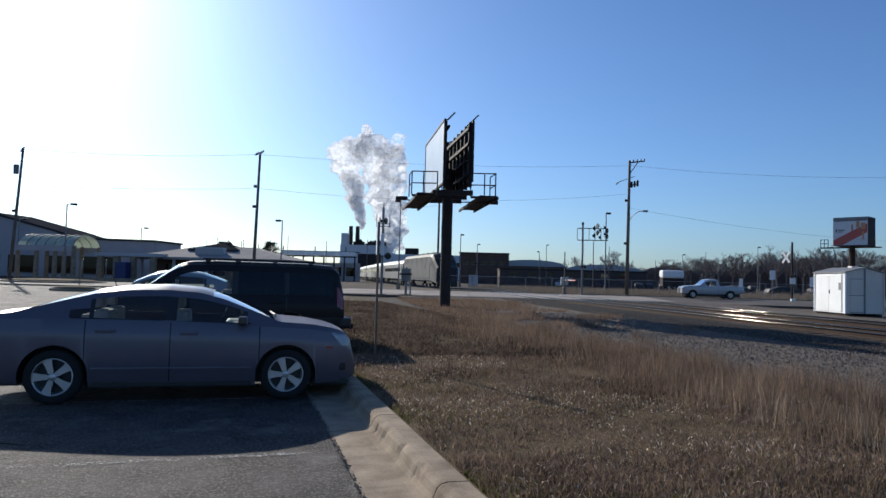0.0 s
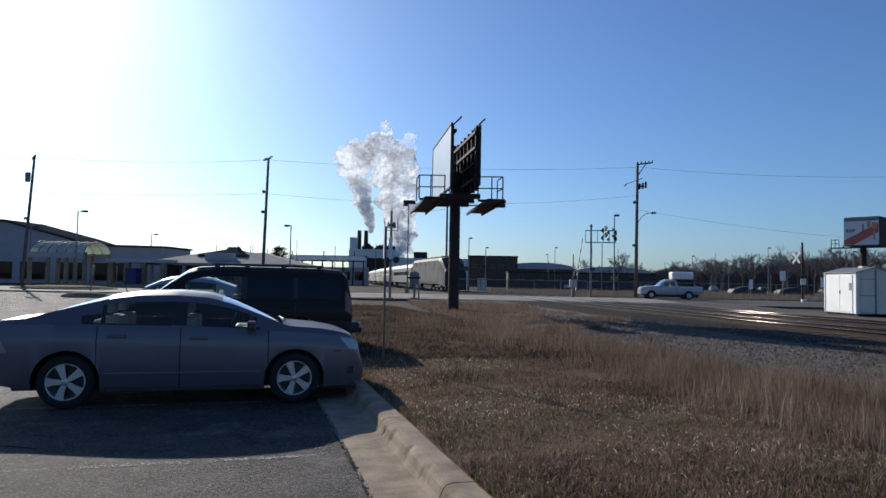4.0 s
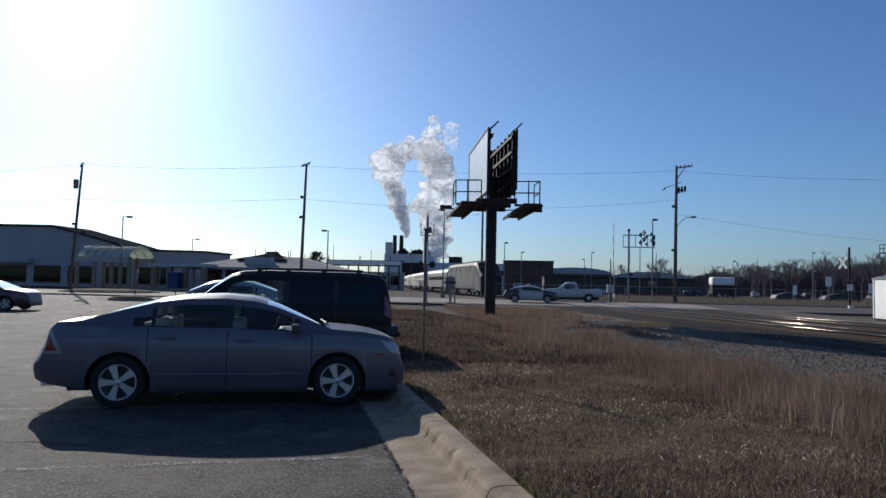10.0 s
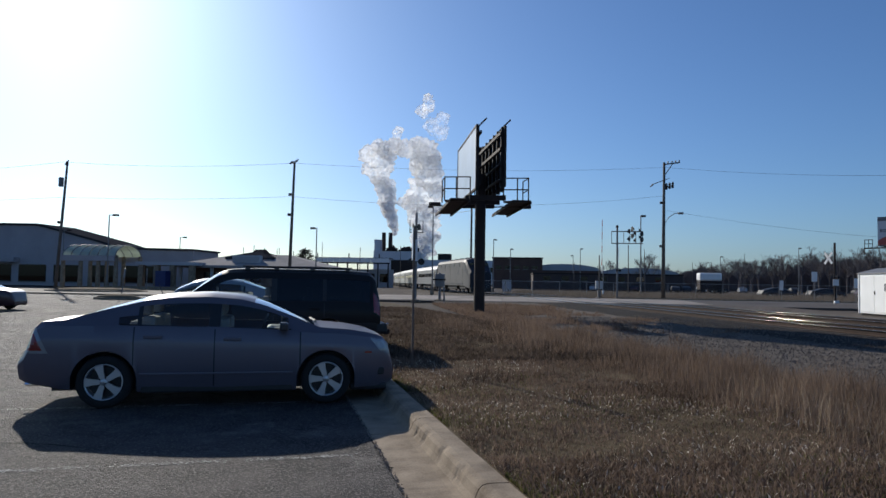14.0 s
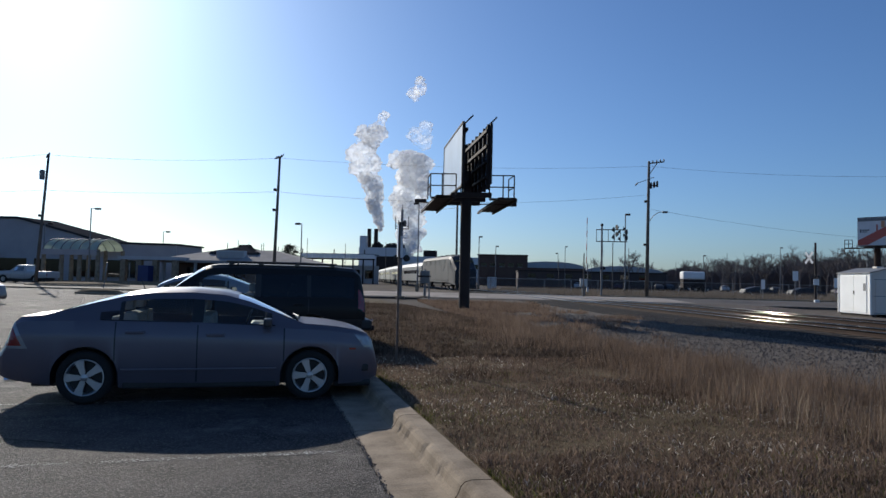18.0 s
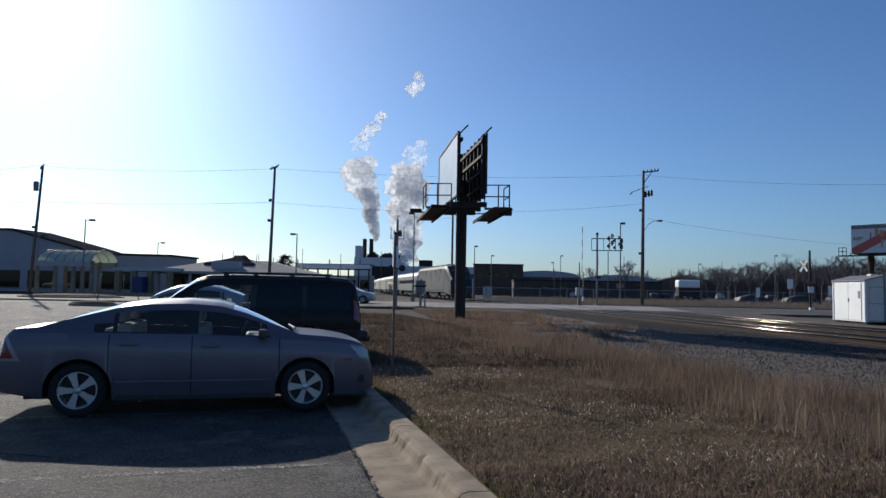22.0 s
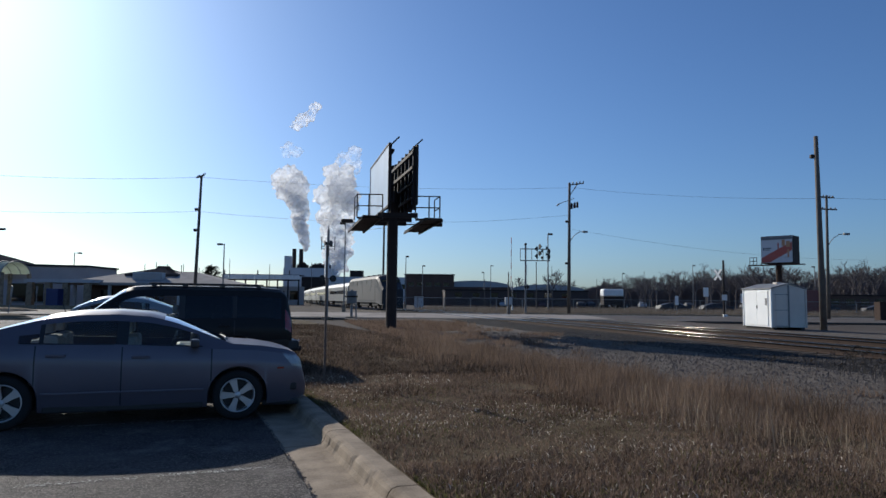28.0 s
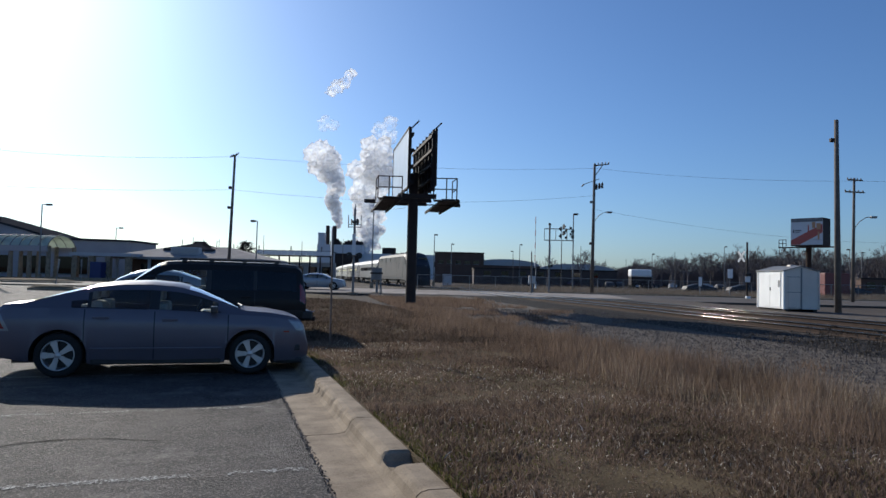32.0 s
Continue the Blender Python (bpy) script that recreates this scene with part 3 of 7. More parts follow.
def tracks():
    """Two tracks on an embankment of ballast: bed, ties, rails."""
    bm = bmesh.new()
    prof = [(-11.0, -0.04), (-6.0, 0.0), (-3.5, 0.0), (-2.4, 0.06), (-1.6, 0.1), (2.0, 0.11), (6.2, 0.11), (8.6, 0.07), (14.0, 0.05)]
    rows = []
    ss = [-44, -36, -30] + list(range(-26, 20, 2)) + [20, 24, 28, 34, 40, 47, 54, 60]
    for s in ss:
        x, y, _ = tp(s, 0, 0)
        base = level(x, y) - 0.065
        fade = 1 - 0.8 * sm(12, 20, s)
        rows.append([bm.verts.new(tp(s, n + 0.15 * noise.noise((s * 0.5, n, 0)), base * (0.4 if n < -3 else 1) + h * (1 if s < 14 else fade) + 0.03 * noise.noise((s * 0.9, n * 1.3, 2)) + (0.065 if s > 14 else 0))) for n, h in prof])
    for a, b in zip(rows[:-1], rows[1:]):
        for i in range(len(prof) - 1):
            f = bm.faces.new((a[i], a[i + 1], b[i + 1], b[i]))
            # gravel on the outer strips, darker ballast between them
            f.material_index = 0 if i in (0, 1, 7) else 1
    bmesh.ops.recalc_face_normals(bm, faces=bm.faces)
    for f in bm.faces:
        if f.normal.z < 0:
            f.normal_flip()
    bed = obj_from("ballast_bed", bm, [M_GRAVEL, M_BALLAST])
    tagged(bed, "grey gravel shoulder and dark ballast bed", "gravel", kind="structure")
    yaw = math.degrees(math.atan2(TD.y, TD.x))
    rot = pose(0, 0, 0, 0, 0, yaw)
    for n0 in (0.0, 4.3):
        tr = thing("railway_track", Matrix(), "railway track, shiny worn rails on dark wooden ties", "railway track", "railway tracks", "structure")
        tie = None
        for k in range(88):
            s = -36 + k * 0.6
            if s > 14.6:
                break
            x, y, _ = tp(s, n0, 0)
            z = level(x, y) - 0.065 + 0.05
            mm = Matrix.Translation((x, y, z)) @ rot
            if tie is None:
                tie = part("tie", bx(-0.11, -1.3, -0.1, 0.11, 1.3, 0.06, 0.012), M_WOOD_TIE, tr)
                tie.matrix_basis = mm
            else:
                share(tie, "tie", tr, mm)
        for side in (-0.755, 0.755):
            for mname, mt, prof_ in (("rail", M_STEEL_RUST, [(-0.07, 0.11), (0.07, 0.11), (0.07, 0.125), (0.014, 0.15), (0.014, 0.25), (-0.014, 0.25), (-0.014, 0.15), (-0.07, 0.125)]),
                                     ("rail_head", M_RAIL_TOP, [(0.036 * math.copysign(abs(math.cos(a_)) ** 0.55, math.cos(a_)), 0.265 + 0.025 * math.copysign(abs(math.sin(a_)) ** 0.7, math.sin(a_))) for a_ in [2 * math.pi * (k_ + 0.5) / 16 for k_ in range(16)]])):
                bm = bmesh.new()
                prev = None
                for s in [-44, -36, -28, -20, -12, -4, 4, 10, 14, 18, 26, 34, 42, 50, 58]:
                    x, y, _ = tp(s, 0, 0)
                    b = level(x, y) - 0.065 - 0.12 * sm(10, 16, s)
                    ring = [bm.verts.new(tp(s, n0 + side + d, b + z)) for d, z in prof_]
                    if prev:
                        for i in range(len(ring)):
                            q = (i + 1) % len(ring)
                            bm.faces.new((prev[i], prev[q], ring[q], ring[i]))
                    prev = ring
                bmesh.ops.recalc_face_normals(bm, faces=bm.faces)
                part(mname, bm, mt, tr, "polished steel running surface" if mt is M_RAIL_TOP else "", smooth=mt is M_RAIL_TOP)


tracks()


def crossing_slabs():
    """Pale concrete slabs of the street where it meets the tracks."""
    root = thing("crossing_slabs", Matrix(), "pale worn concrete slabs where the street meets the tracks", "pavement", kind="structure")
    for i in range(7):
        for j in range(4):
            x0, y0 = -13.0 + 4.0 * i, 53.0 + 3.6 * j
            x1, y1 = x0 + 3.97, y0 + 3.57
            def top(y):
                return level(0, y) + 0.03 + 0.05 * (1 - ((y - 60) / 8.5) ** 2)
            vs = [(x0, y0, top(y0)), (x1, y0, top(y0)), (x1, y1, top(y1)), (x0, y1, top(y1))]
            vs += [(x, y, z - 0.1) for x, y, z in vs]
            mesh_from("slab", vs, [(0, 1, 2, 3), (7, 6, 5, 4), (0, 4, 5, 1), (1, 5, 6, 2), (2, 6, 7, 3), (3, 7, 4, 0)], M_SLAB, root)


crossing_slabs()


# ---- vehicles ----
def interp(tab, x):
    for (x0, v0), (x1, v1) in zip(tab[:-1], tab[1:]):
        if x <= x1:
            t = 0 if x1 == x0 else max(0, (x - x0) / (x1 - x0))
            return v0 + (v1 - v0) * t
    return tab[-1][1]


def smooth_tab(tab, x, w=0.05):
    return (interp(tab, x - w) + 2 * interp(tab, x) + interp(tab, x + w)) / 4


def wheel(parent, name, x, y, r, rim_r, width, side, spokes=5, rim_mat=None, turn=0.0):
    """Tyre with a dished rim, its spokes and hub cap; side is +1 for the left of the car."""
    rim_mat = rim_mat or M_ALLOY
    w = width / 2
    bm = lathe(bmesh.new(), [(rim_r, -w * 0.9), (rim_r + 0.02, -w), (r - 0.03, -w), (r - 0.008, -w * 0.75), (r, -w * 0.4), (r, w * 0.4), (r - 0.008, w * 0.75), (r - 0.03, w), (rim_r + 0.02, w), (rim_r, w * 0.9), (rim_r, -w * 0.9)], 32)
    hub = new(name)
    hub.parent = parent
    hub.matrix_basis = pose(x, y, r, 0, turn, 0 if side > 0 else 180)
    part("tyre", bm, M_RUBBER, hub, smooth=True)
    bm = lathe(bmesh.new(), [(rim_r, -w * 0.8), (rim_r, w * 0.88), (rim_r - 0.016, w * 0.9), (rim_r - 0.02, w * 0.5), (rim_r - 0.03, w * 0.0)], 32)
    part("rim", bm, rim_mat, hub, smooth=True)
    for k in range(5):
        a = 2 * math.pi * (k + 0.5) / 5
        part("wheel_nut", rd((0.036 * math.cos(a) * 1.6, w * 0.8, 0.036 * math.sin(a) * 1.6), (0.036 * math.cos(a) * 1.6, w * 0.85, 0.036 * math.sin(a) * 1.6), 0.011, 0.01, 6), M_DARK_STEEL, hub)
    bm = lathe(bmesh.new(), [(rim_r - 0.03, w * 0.0), (0.05, 0.0)], 24)
    part("brake_disc", bm, M_BLACK, hub)
    for k in range(spokes):
        a = 2 * math.pi * k / spokes
        poly = [(0.03, -0.03), (rim_r * 0.55, -0.037), (rim_r - 0.014, -0.056), (rim_r - 0.006, 0.0), (rim_r - 0.014, 0.056), (rim_r * 0.55, 0.037), (0.03, 0.03)]
        bm = bmesh.new()
        prism(bm, poly, 1, w * 0.55, w * 0.82)
        bmesh.ops.rotate(bm, verts=bm.verts, cent=(0, 0, 0), matrix=Matrix.Rotation(a, 3, 'Y'))
        part("spoke", bm, rim_mat, hub)
    bm = lathe(bmesh.new(), [(0.045, w * 0.5), (0.043, w * 0.84), (0.034, w * 0.88), (0.0, w * 0.89)], 16)
    part("hub_cap", bm, rim_mat, hub, smooth=True)
    return hub


def car_ring(spec, x):
    """Outline of the car body at x, from the sill up to the middle of the roof."""
    top, belt, bot, half = spec["top"], spec["belt"], spec["bot"], spec["half"]
    axles, wr, inset, arch_c = spec["axles"], spec["arch"], spec["tumble"], spec["wheel_r"]
    zt, zw, zb = smooth_tab(top, x, 0.03), smooth_tab(belt, x, 0.03), interp(bot, x)
    h = smooth_tab(half, x, 0.03)
    for a in axles:
        d = abs(x - a)
        if d < wr:
            zb = max(zb, arch_c + math.sqrt(wr * wr - d * d))
    zb = min(zb, zw - 0.1)
    zt = max(zt, zw + 0.02)
    rise = zt - zw
    ht = h - 0.05 - inset * min(1, rise / 0.45)
    zs = min(interp(bot, x), zb)
    hs = zw - zs
    side = [(zs, h - 0.06), (zs + 0.07, h - 0.022), (zs + hs * 0.42, h), (zs + hs * 0.76, h + 0.014), (zs + hs * 0.84, h + 0.002), (zw, h - 0.03)]
    flare = 0.0
    for a in axles:
        flare = max(flare, 0.012 * max(0, 1 - abs(math.hypot(x - a, 0) - wr) / 0.1))
    pts = [(h * 0.62, zb + 0.015)]
    for k, (z, y) in enumerate(side):
        z2 = max(z, zb + 0.012 * k)
        pts.append((interp(side, z2) + (flare if k in (0, 1) and z2 > z else 0), z2))
    for f in (0.07, 0.42, 0.74, 0.93):
        pts.append((h - 0.035 + (ht - h + 0.035) * f ** 1.15, zw + rise * 0.94 * f))
    pts += [(ht * 0.86, zt - rise * 0.02 - 0.006), (ht * 0.55, zt - 0.002), (0, zt + 0.006)]
    return pts


def side_y(spec, x, z):
    """Half width of the body at x and height z."""
    pts = sorted((q, y) for y, q in car_ring(spec, x)[1:])
    return interp(pts, z)


def lamp_patch(root, spec, name, quad, material, label, out=0.006, n=6):
    """A lens that follows the body side: four corners (x, z), on both sides of the car."""
    for s in (1, -1):
        bm = bmesh.new()
        for o in (out, -0.03):
            grid = []
            for i in range(n + 1):
                row = []
                for j in range(n + 1):
                    u, v = i / n, j / n
                    a, b = Vector(quad[0]).lerp(Vector(quad[1]), u), Vector(quad[3]).lerp(Vector(quad[2]), u)
                    p = a.lerp(b, v)
                    rim = 0.0 if 0 < i < n and 0 < j < n else -0.004
                    row.append(bm.verts.new((p.x, s * (side_y(spec, p.x, p.y) + o + rim), p.y)))
                grid.append(row)
            for r0, r1 in zip(grid[:-1], grid[1:]):
                for j in range(n):
                    bm.faces.new((r0[j], r0[j + 1], r1[j + 1], r1[j]))
            if o == out:
                first = grid
        border = [(first[i][0], grid[i][0]) for i in range(n + 1)] + [(first[n][j], grid[n][j]) for j in range(1, n + 1)] + [(first[i][n], grid[i][n]) for i in range(n - 1, -1, -1)] + [(first[0][j], grid[0][j]) for j in range(n - 1, 0, -1)]
        for (a, b), (c, d) in zip(border, border[1:] + border[:1]):
            bm.faces.new((a, b, d, c))
        bmesh.ops.recalc_face_normals(bm, faces=bm.faces)
        part(name, bm, material, root, label, smooth=False)


def vehicle(name, m, spec, paint, label, category, group="", detail=1.0):
    """A car lofted from its side outline. x forward, z up from the ground, the middle of the wheelbase at 0."""
    root = thing(name, m, label, category, group)
    top, belt, bot, half = spec["top"], spec["belt"], spec["bot"], spec["half"]
    x0, x1 = top[0][0], top[-1][0]
    axles, wr = spec["axles"], spec["arch"]
    inset, arch_c = spec["tumble"], spec["wheel_r"]
    knots = {x0, x1}
    n = int(54 * detail)
    for i in range(n + 1):
        knots.add(round(x0 + (x1 - x0) * i / n, 4))
    for a in axles:
        for k in range(-9, 10):
            knots.add(round(a + wr * math.sin(k / 9 * math.pi / 2), 4))
    for w in spec["windows"]:
        knots.update((w[0], w[1]))
    for a, b in spec.get("screens", ()):
        knots.update((a, b))
    for d in spec["doors"]:
        knots.update((d - 0.008, d + 0.008))
    for a, b, c in spec.get("lamps", ()):
        knots.update((a, b))
    xs = sorted(knots)
    xs = [x for i, x in enumerate(xs) if i == 0 or x - xs[i - 1] > 0.004]

    def ring(x):
        return car_ring(spec, x)
    rings = [ring(x) for x in xs]
    m_ = len(rings[0])
    win_rows = (7, 8, 9)
    bm = bmesh.new()
    grid = []
    for x, r in zip(xs, rings):
        left = [bm.verts.new((x, y, z)) for y, z in r]
        right = [bm.verts.new((x, -y, z)) for y, z in r[:-1]] + [left[-1]]
        grid.append((left, right))
    panes = {}
    black = []
    for i in range(len(xs) - 1):
        xm = (xs[i] + xs[i + 1]) / 2
        for s in (0, 1):
            a, b = grid[i][s], grid[i + 1][s]
            for j in range(m_ - 1):
                quad = [a[j], b[j], b[j + 1], a[j + 1]]
                key = None
                if j in (7, 8):
                    for k, w in enumerate(spec["windows"]):
                        zr = rings[i][j]
                        if w[0] < xm < w[1] and not (spec.get("taper") and k == 0 and j == 8) and max(rings[i][10][1], rings[i + 1][10][1]) - rings[i][6][1] > 0.16:
                            key = ("w", k, s)
                if j in (10, 11, 12):
                    for k, (p, q) in enumerate(spec.get("screens", ())):
                        if p < xm < q:
                            key = ("s", k, 0)
                if key:
                    panes.setdefault(key, []).append(([v.co.copy() for v in quad], s))
                    continue
                f = bm.faces.new(quad if s == 0 else quad[::-1])
                f.smooth = True
                if any(abs(xm - d) < 0.008 for d in spec["doors"]) and 2 <= j <= 5:
                    f.material_index = 1
                if j == 2 and spec.get("cladding") or j <= 0:
                    f.material_index = 1
                if spec.get("two_tone") and spec["two_tone"][0] < xm < spec["two_tone"][1] and j >= 2:
                    f.material_index = 2
                for la, lb, kind in spec.get("lamps", ()):
                    if la < xm < lb and j in kind[1]:
                        f.material_index = kind[0]
                if j in (7, 8) and not (spec.get("taper") and j == 8 and xm < spec["windows"][0][1]) and any(w[0] - 0.09 < xm < w[1] + 0.09 for w in spec["windows"]) and spec.get("black_pillar", True):
                    if spec["windows"][0][0] < xm < spec["windows"][-1][1]:
                        f.material_index = 1
    for g, flip in ((grid[0], False), (grid[-1], True)):
        loop = g[0][:-1] + g[1][::-1]
        f = bm.faces.new(loop if flip else loop[::-1])
    bmesh.ops.remove_doubles(bm, verts=bm.verts, dist=0.0005)
    bmesh.ops.recalc_face_normals(bm, faces=bm.faces)
    body = part("body", bm, [paint, M_BLACK, spec.get("second", paint), M_HEADLAMP, M_TAIL, M_AMBER], root)
    body.data.set_sharp_from_angle(angle=radians(24))
    for key, quads in panes.items():
        bm = bmesh.new()
        for q, s in quads:
            vs = [bm.verts.new(v) for v in q]
            f = bm.faces.new(vs if s == 0 else vs[::-1])
            f.smooth = True
        bmesh.ops.remove_doubles(bm, verts=bm.verts, dist=0.0005)
        dark = key[0] == "w" and key[1] in spec.get("dark_windows", ())
        p = part("side_window" if key[0] == "w" else "windscreen", bm, M_GLASS_DARK if dark else spec.get("glass", M_GLASS), root, "dark tinted glass" if dark else "")
    # floor, wells and cabin
    hw = interp(half, 0)
    part("underbody", bx(x0 + 0.35, -hw + 0.28, 0.2, x1 - 0.35, hw - 0.28, 0.5), M_BLACK, root)
    for a in axles:
        part("axle", rd((a, -hw + 0.15, arch_c), (a, hw - 0.15, arch_c), 0.05), M_DARK_STEEL, root)
    for a in axles:
        bm = bmesh.new()
        hh = interp(half, a) - 0.03
        prev = None
        for k in range(13):
            t = math.pi * (k / 12 * 1.1 - 0.05)
            cur = [bm.verts.new((a + (wr - 0.012) * math.cos(t), y, arch_c + (wr - 0.012) * math.sin(t))) for y in (-hh, hh)]
            if prev:
                bm.faces.new((prev[0], prev[1], cur[1], cur[0]))
            prev = cur
        part("wheel_well", bm, M_BLACK, root)
        for s in (1, -1):
            bm = bmesh.new()
            poly = [(a + (wr - 0.012) * math.cos(math.pi * k / 10), arch_c + (wr - 0.012) * math.sin(math.pi * k / 10)) for k in range(11)]
            prism(bm, poly, 1, s * (hh - 0.36), s * (hh - 0.34))
            part("wheel_well_plate", bm, M_BLACK, root)
    for sx in spec.get("seats", ()):
        for sy in (-0.37, 0.37):
            bm = bmesh.new()
            zb = interp(belt, sx)
            box(bm, sx - 0.12, sy - 0.25, 0.35, sx + 0.45, sy + 0.25, 0.58, 0.05)
            box(bm, sx - 0.28, sy - 0.24, 0.5, sx - 0.08, sy + 0.24, zb + 0.12, 0.06)
            box(bm, sx - 0.28, sy - 0.12, zb + 0.14, sx - 0.16, sy + 0.12, zb + 0.32, 0.04)
            part("seat", bm, M_INTERIOR, root)
    wy = hw - spec["tyre_w"] / 2 - 0.02
    for a in axles:
        for s in (1, -1):
            wheel(root, "wheel", a, s * wy, spec["wheel_r"], spec["rim_r"], spec["tyre_w"], s, spec.get("spokes", 5), turn=17 * (1 + s))
    # handles, mirrors
    for d in spec.get("handles", ()):
        for s in (1, -1):
            z = interp(belt, d) - 0.115
            part("door_handle", bx(d - 0.11, s * (interp(half, d) + 0.006), z - 0.018, d + 0.11, s * (interp(half, d) + 0.045), z + 0.018, 0.008), spec.get("handle_mat", paint), root)
    if "mirror" in spec:
        mx = spec["mirror"]
        for s in (1, -1):
            z = interp(belt, mx) + 0.07
            bm = bx(mx - 0.05, s * (hw - 0.06), z - 0.06, mx + 0.06, s * (hw + 0.16), z + 0.06, 0.03)
            part("door_mirror", bm, spec.get("mirror_mat", paint), root)
    return root


SEDAN = dict(
    top=[(-2.37, 0.62), (-2.34, 0.69), (-2.28, 0.73), (-2.19, 1.04), (-2.12, 1.085), (-1.86, 1.1), (-1.35, 1.27), (-0.95, 1.39), (-0.6, 1.44), (-0.15, 1.455), (0.25, 1.425), (0.55, 1.34), (0.9, 1.19), (1.20, 1.055), (1.27, 1.02), (1.7, 0.985), (2.0, 0.93), (2.14, 0.88), (2.24, 0.77), (2.29, 0.56), (2.31, 0.44)],
    belt=[(-2.37, 0.58), (-2.34, 0.65), (-2.28, 0.69), (-2.19, 0.97), (-2.08, 1.02), (-1.6, 1.03), (-0.8, 1.01), (0.4, 0.975), (1.1, 0.945), (1.6, 0.92), (1.95, 0.87), (2.12, 0.82), (2.24, 0.71), (2.29, 0.5), (2.31, 0.4)],
    bot=[(-2.37, 0.36), (-2.2, 0.31), (-1.8, 0.24), (-1.0, 0.20), (1.0, 0.19), (1.8, 0.20), (2.15, 0.21), (2.30, 0.26)],
    half=[(-2.37, 0.74), (-2.32, 0.81), (-2.2, 0.85), (-2.0, 0.885), (-1.4, 0.905), (0.0, 0.915), (1.2, 0.905), (1.75, 0.875), (2.05, 0.8), (2.2, 0.69), (2.31, 0.55)],
    axles=(-1.364, 1.364), arch=0.385, wheel_r=0.33, rim_r=0.228, tyre_w=0.22, tumble=0.22,
    windows=[(-1.22, -1.0), (-0.95, -0.14), (0.0, 0.86)], screens=[(-1.84, -0.95), (0.42, 1.20)], doors=(-1.03, -0.06, 1.02),
    taper=True, handles=(-0.80, 0.16), mirror=0.80, mirror_mat=M_CARDARK, seats=(-0.75, 0.15), spokes=5,
    lamps=[])
BIGSUV = dict(
    top=[(-2.62, 1.05), (-2.6, 1.38), (-2.52, 1.74), (-2.38, 1.84), (-1.9, 1.875), (0.0, 1.885), (0.55, 1.86), (0.8, 1.78), (1.1, 1.55), (1.45, 1.24), (1.52, 1.18), (2.2, 1.12), (2.5, 1.05), (2.6, 0.9)],
    belt=[(-2.62, 0.98), (-2.5, 1.12), (-2.0, 1.16), (0.0, 1.14), (1.4, 1.10), (2.3, 1.02), (2.6, 0.82)],
    bot=[(-2.62, 0.48), (-2.0, 0.42), (0, 0.34), (2.0, 0.40), (2.6, 0.46)],
    half=[(-2.62, 0.86), (-2.5, 0.94), (-2.0, 0.985), (1.2, 0.985), (2.0, 0.96), (2.45, 0.88), (2.6, 0.76)],
    axles=(-1.49, 1.49), arch=0.45, wheel_r=0.385, rim_r=0.235, tyre_w=0.26, tumble=0.17,
    windows=[(-2.38, -1.45), (-1.36, -0.42), (-0.30, 0.98)], dark_windows=(0, 1), screens=[(0.72, 1.45)], doors=(-1.4, -0.36, 1.05),
    handles=(-1.2, -0.1), mirror=0.85, seats=(-0.9, 0.0), spokes=5, cladding=True,
    lamps=[(-2.60, -2.46, (4, (4, 5, 6, 7))), (2.44, 2.6, (3, (4, 5, 6)))])


def short_nose(tab, k=1.0):
    return [(x if x < 0.9 else 0.9 + (x - 0.9) * 0.55, v * k) for x, v in tab]


HATCH = dict(SEDAN, top=short_nose(SEDAN["top"], 1.145), belt=short_nose(SEDAN["belt"], 1.08), bot=short_nose(SEDAN["bot"]), half=short_nose(SEDAN["half"]),
             axles=(-1.364, 1.155), doors=(-1.03, -0.06), screens=[(-1.70, -0.95), (0.42, 1.065)], lamps=[(1.52, 1.62, (3, (4, 5, 6))), (-2.28, -2.1, (4, (4, 5)))])
PICKUP = dict(
    top=[(-2.9, 1.12), (-2.88, 1.2), (-0.62, 1.2), (-0.6, 1.74), (-0.4, 1.83), (0.35, 1.83), (0.6, 1.72), (1.05, 1.30), (1.12, 1.24), (1.9, 1.19), (2.5, 1.12), (2.7, 0.95)],
    belt=[(-2.9, 1.08), (-0.5, 1.15), (1.1, 1.14), (2.3, 1.06), (2.7, 0.86)],
    bot=[(-2.9, 0.56), (-2.0, 0.5), (0, 0.42), (2.0, 0.45), (2.7, 0.46)],
    half=[(-2.9, 0.95), (-2.4, 0.98), (1.4, 0.98), (2.2, 0.95), (2.6, 0.86), (2.7, 0.74)],
    axles=(-1.6, 1.78), arch=0.44, wheel_r=0.375, rim_r=0.22, tyre_w=0.25, tumble=0.17,
    windows=[(-0.35, 0.62)], screens=[(0.48, 1.05)], doors=(-0.5, 0.95), handles=(-0.25,), mirror=0.62, seats=(-0.1,), spokes=6,
    lamps=[(2.5, 2.7, (3, (4, 5, 6))), (-2.9, -2.82, (4, (3, 4, 5)))])
PATROL = dict(SEDAN, two_tone=(-1.0, 0.98), second=M_CARWHITE)


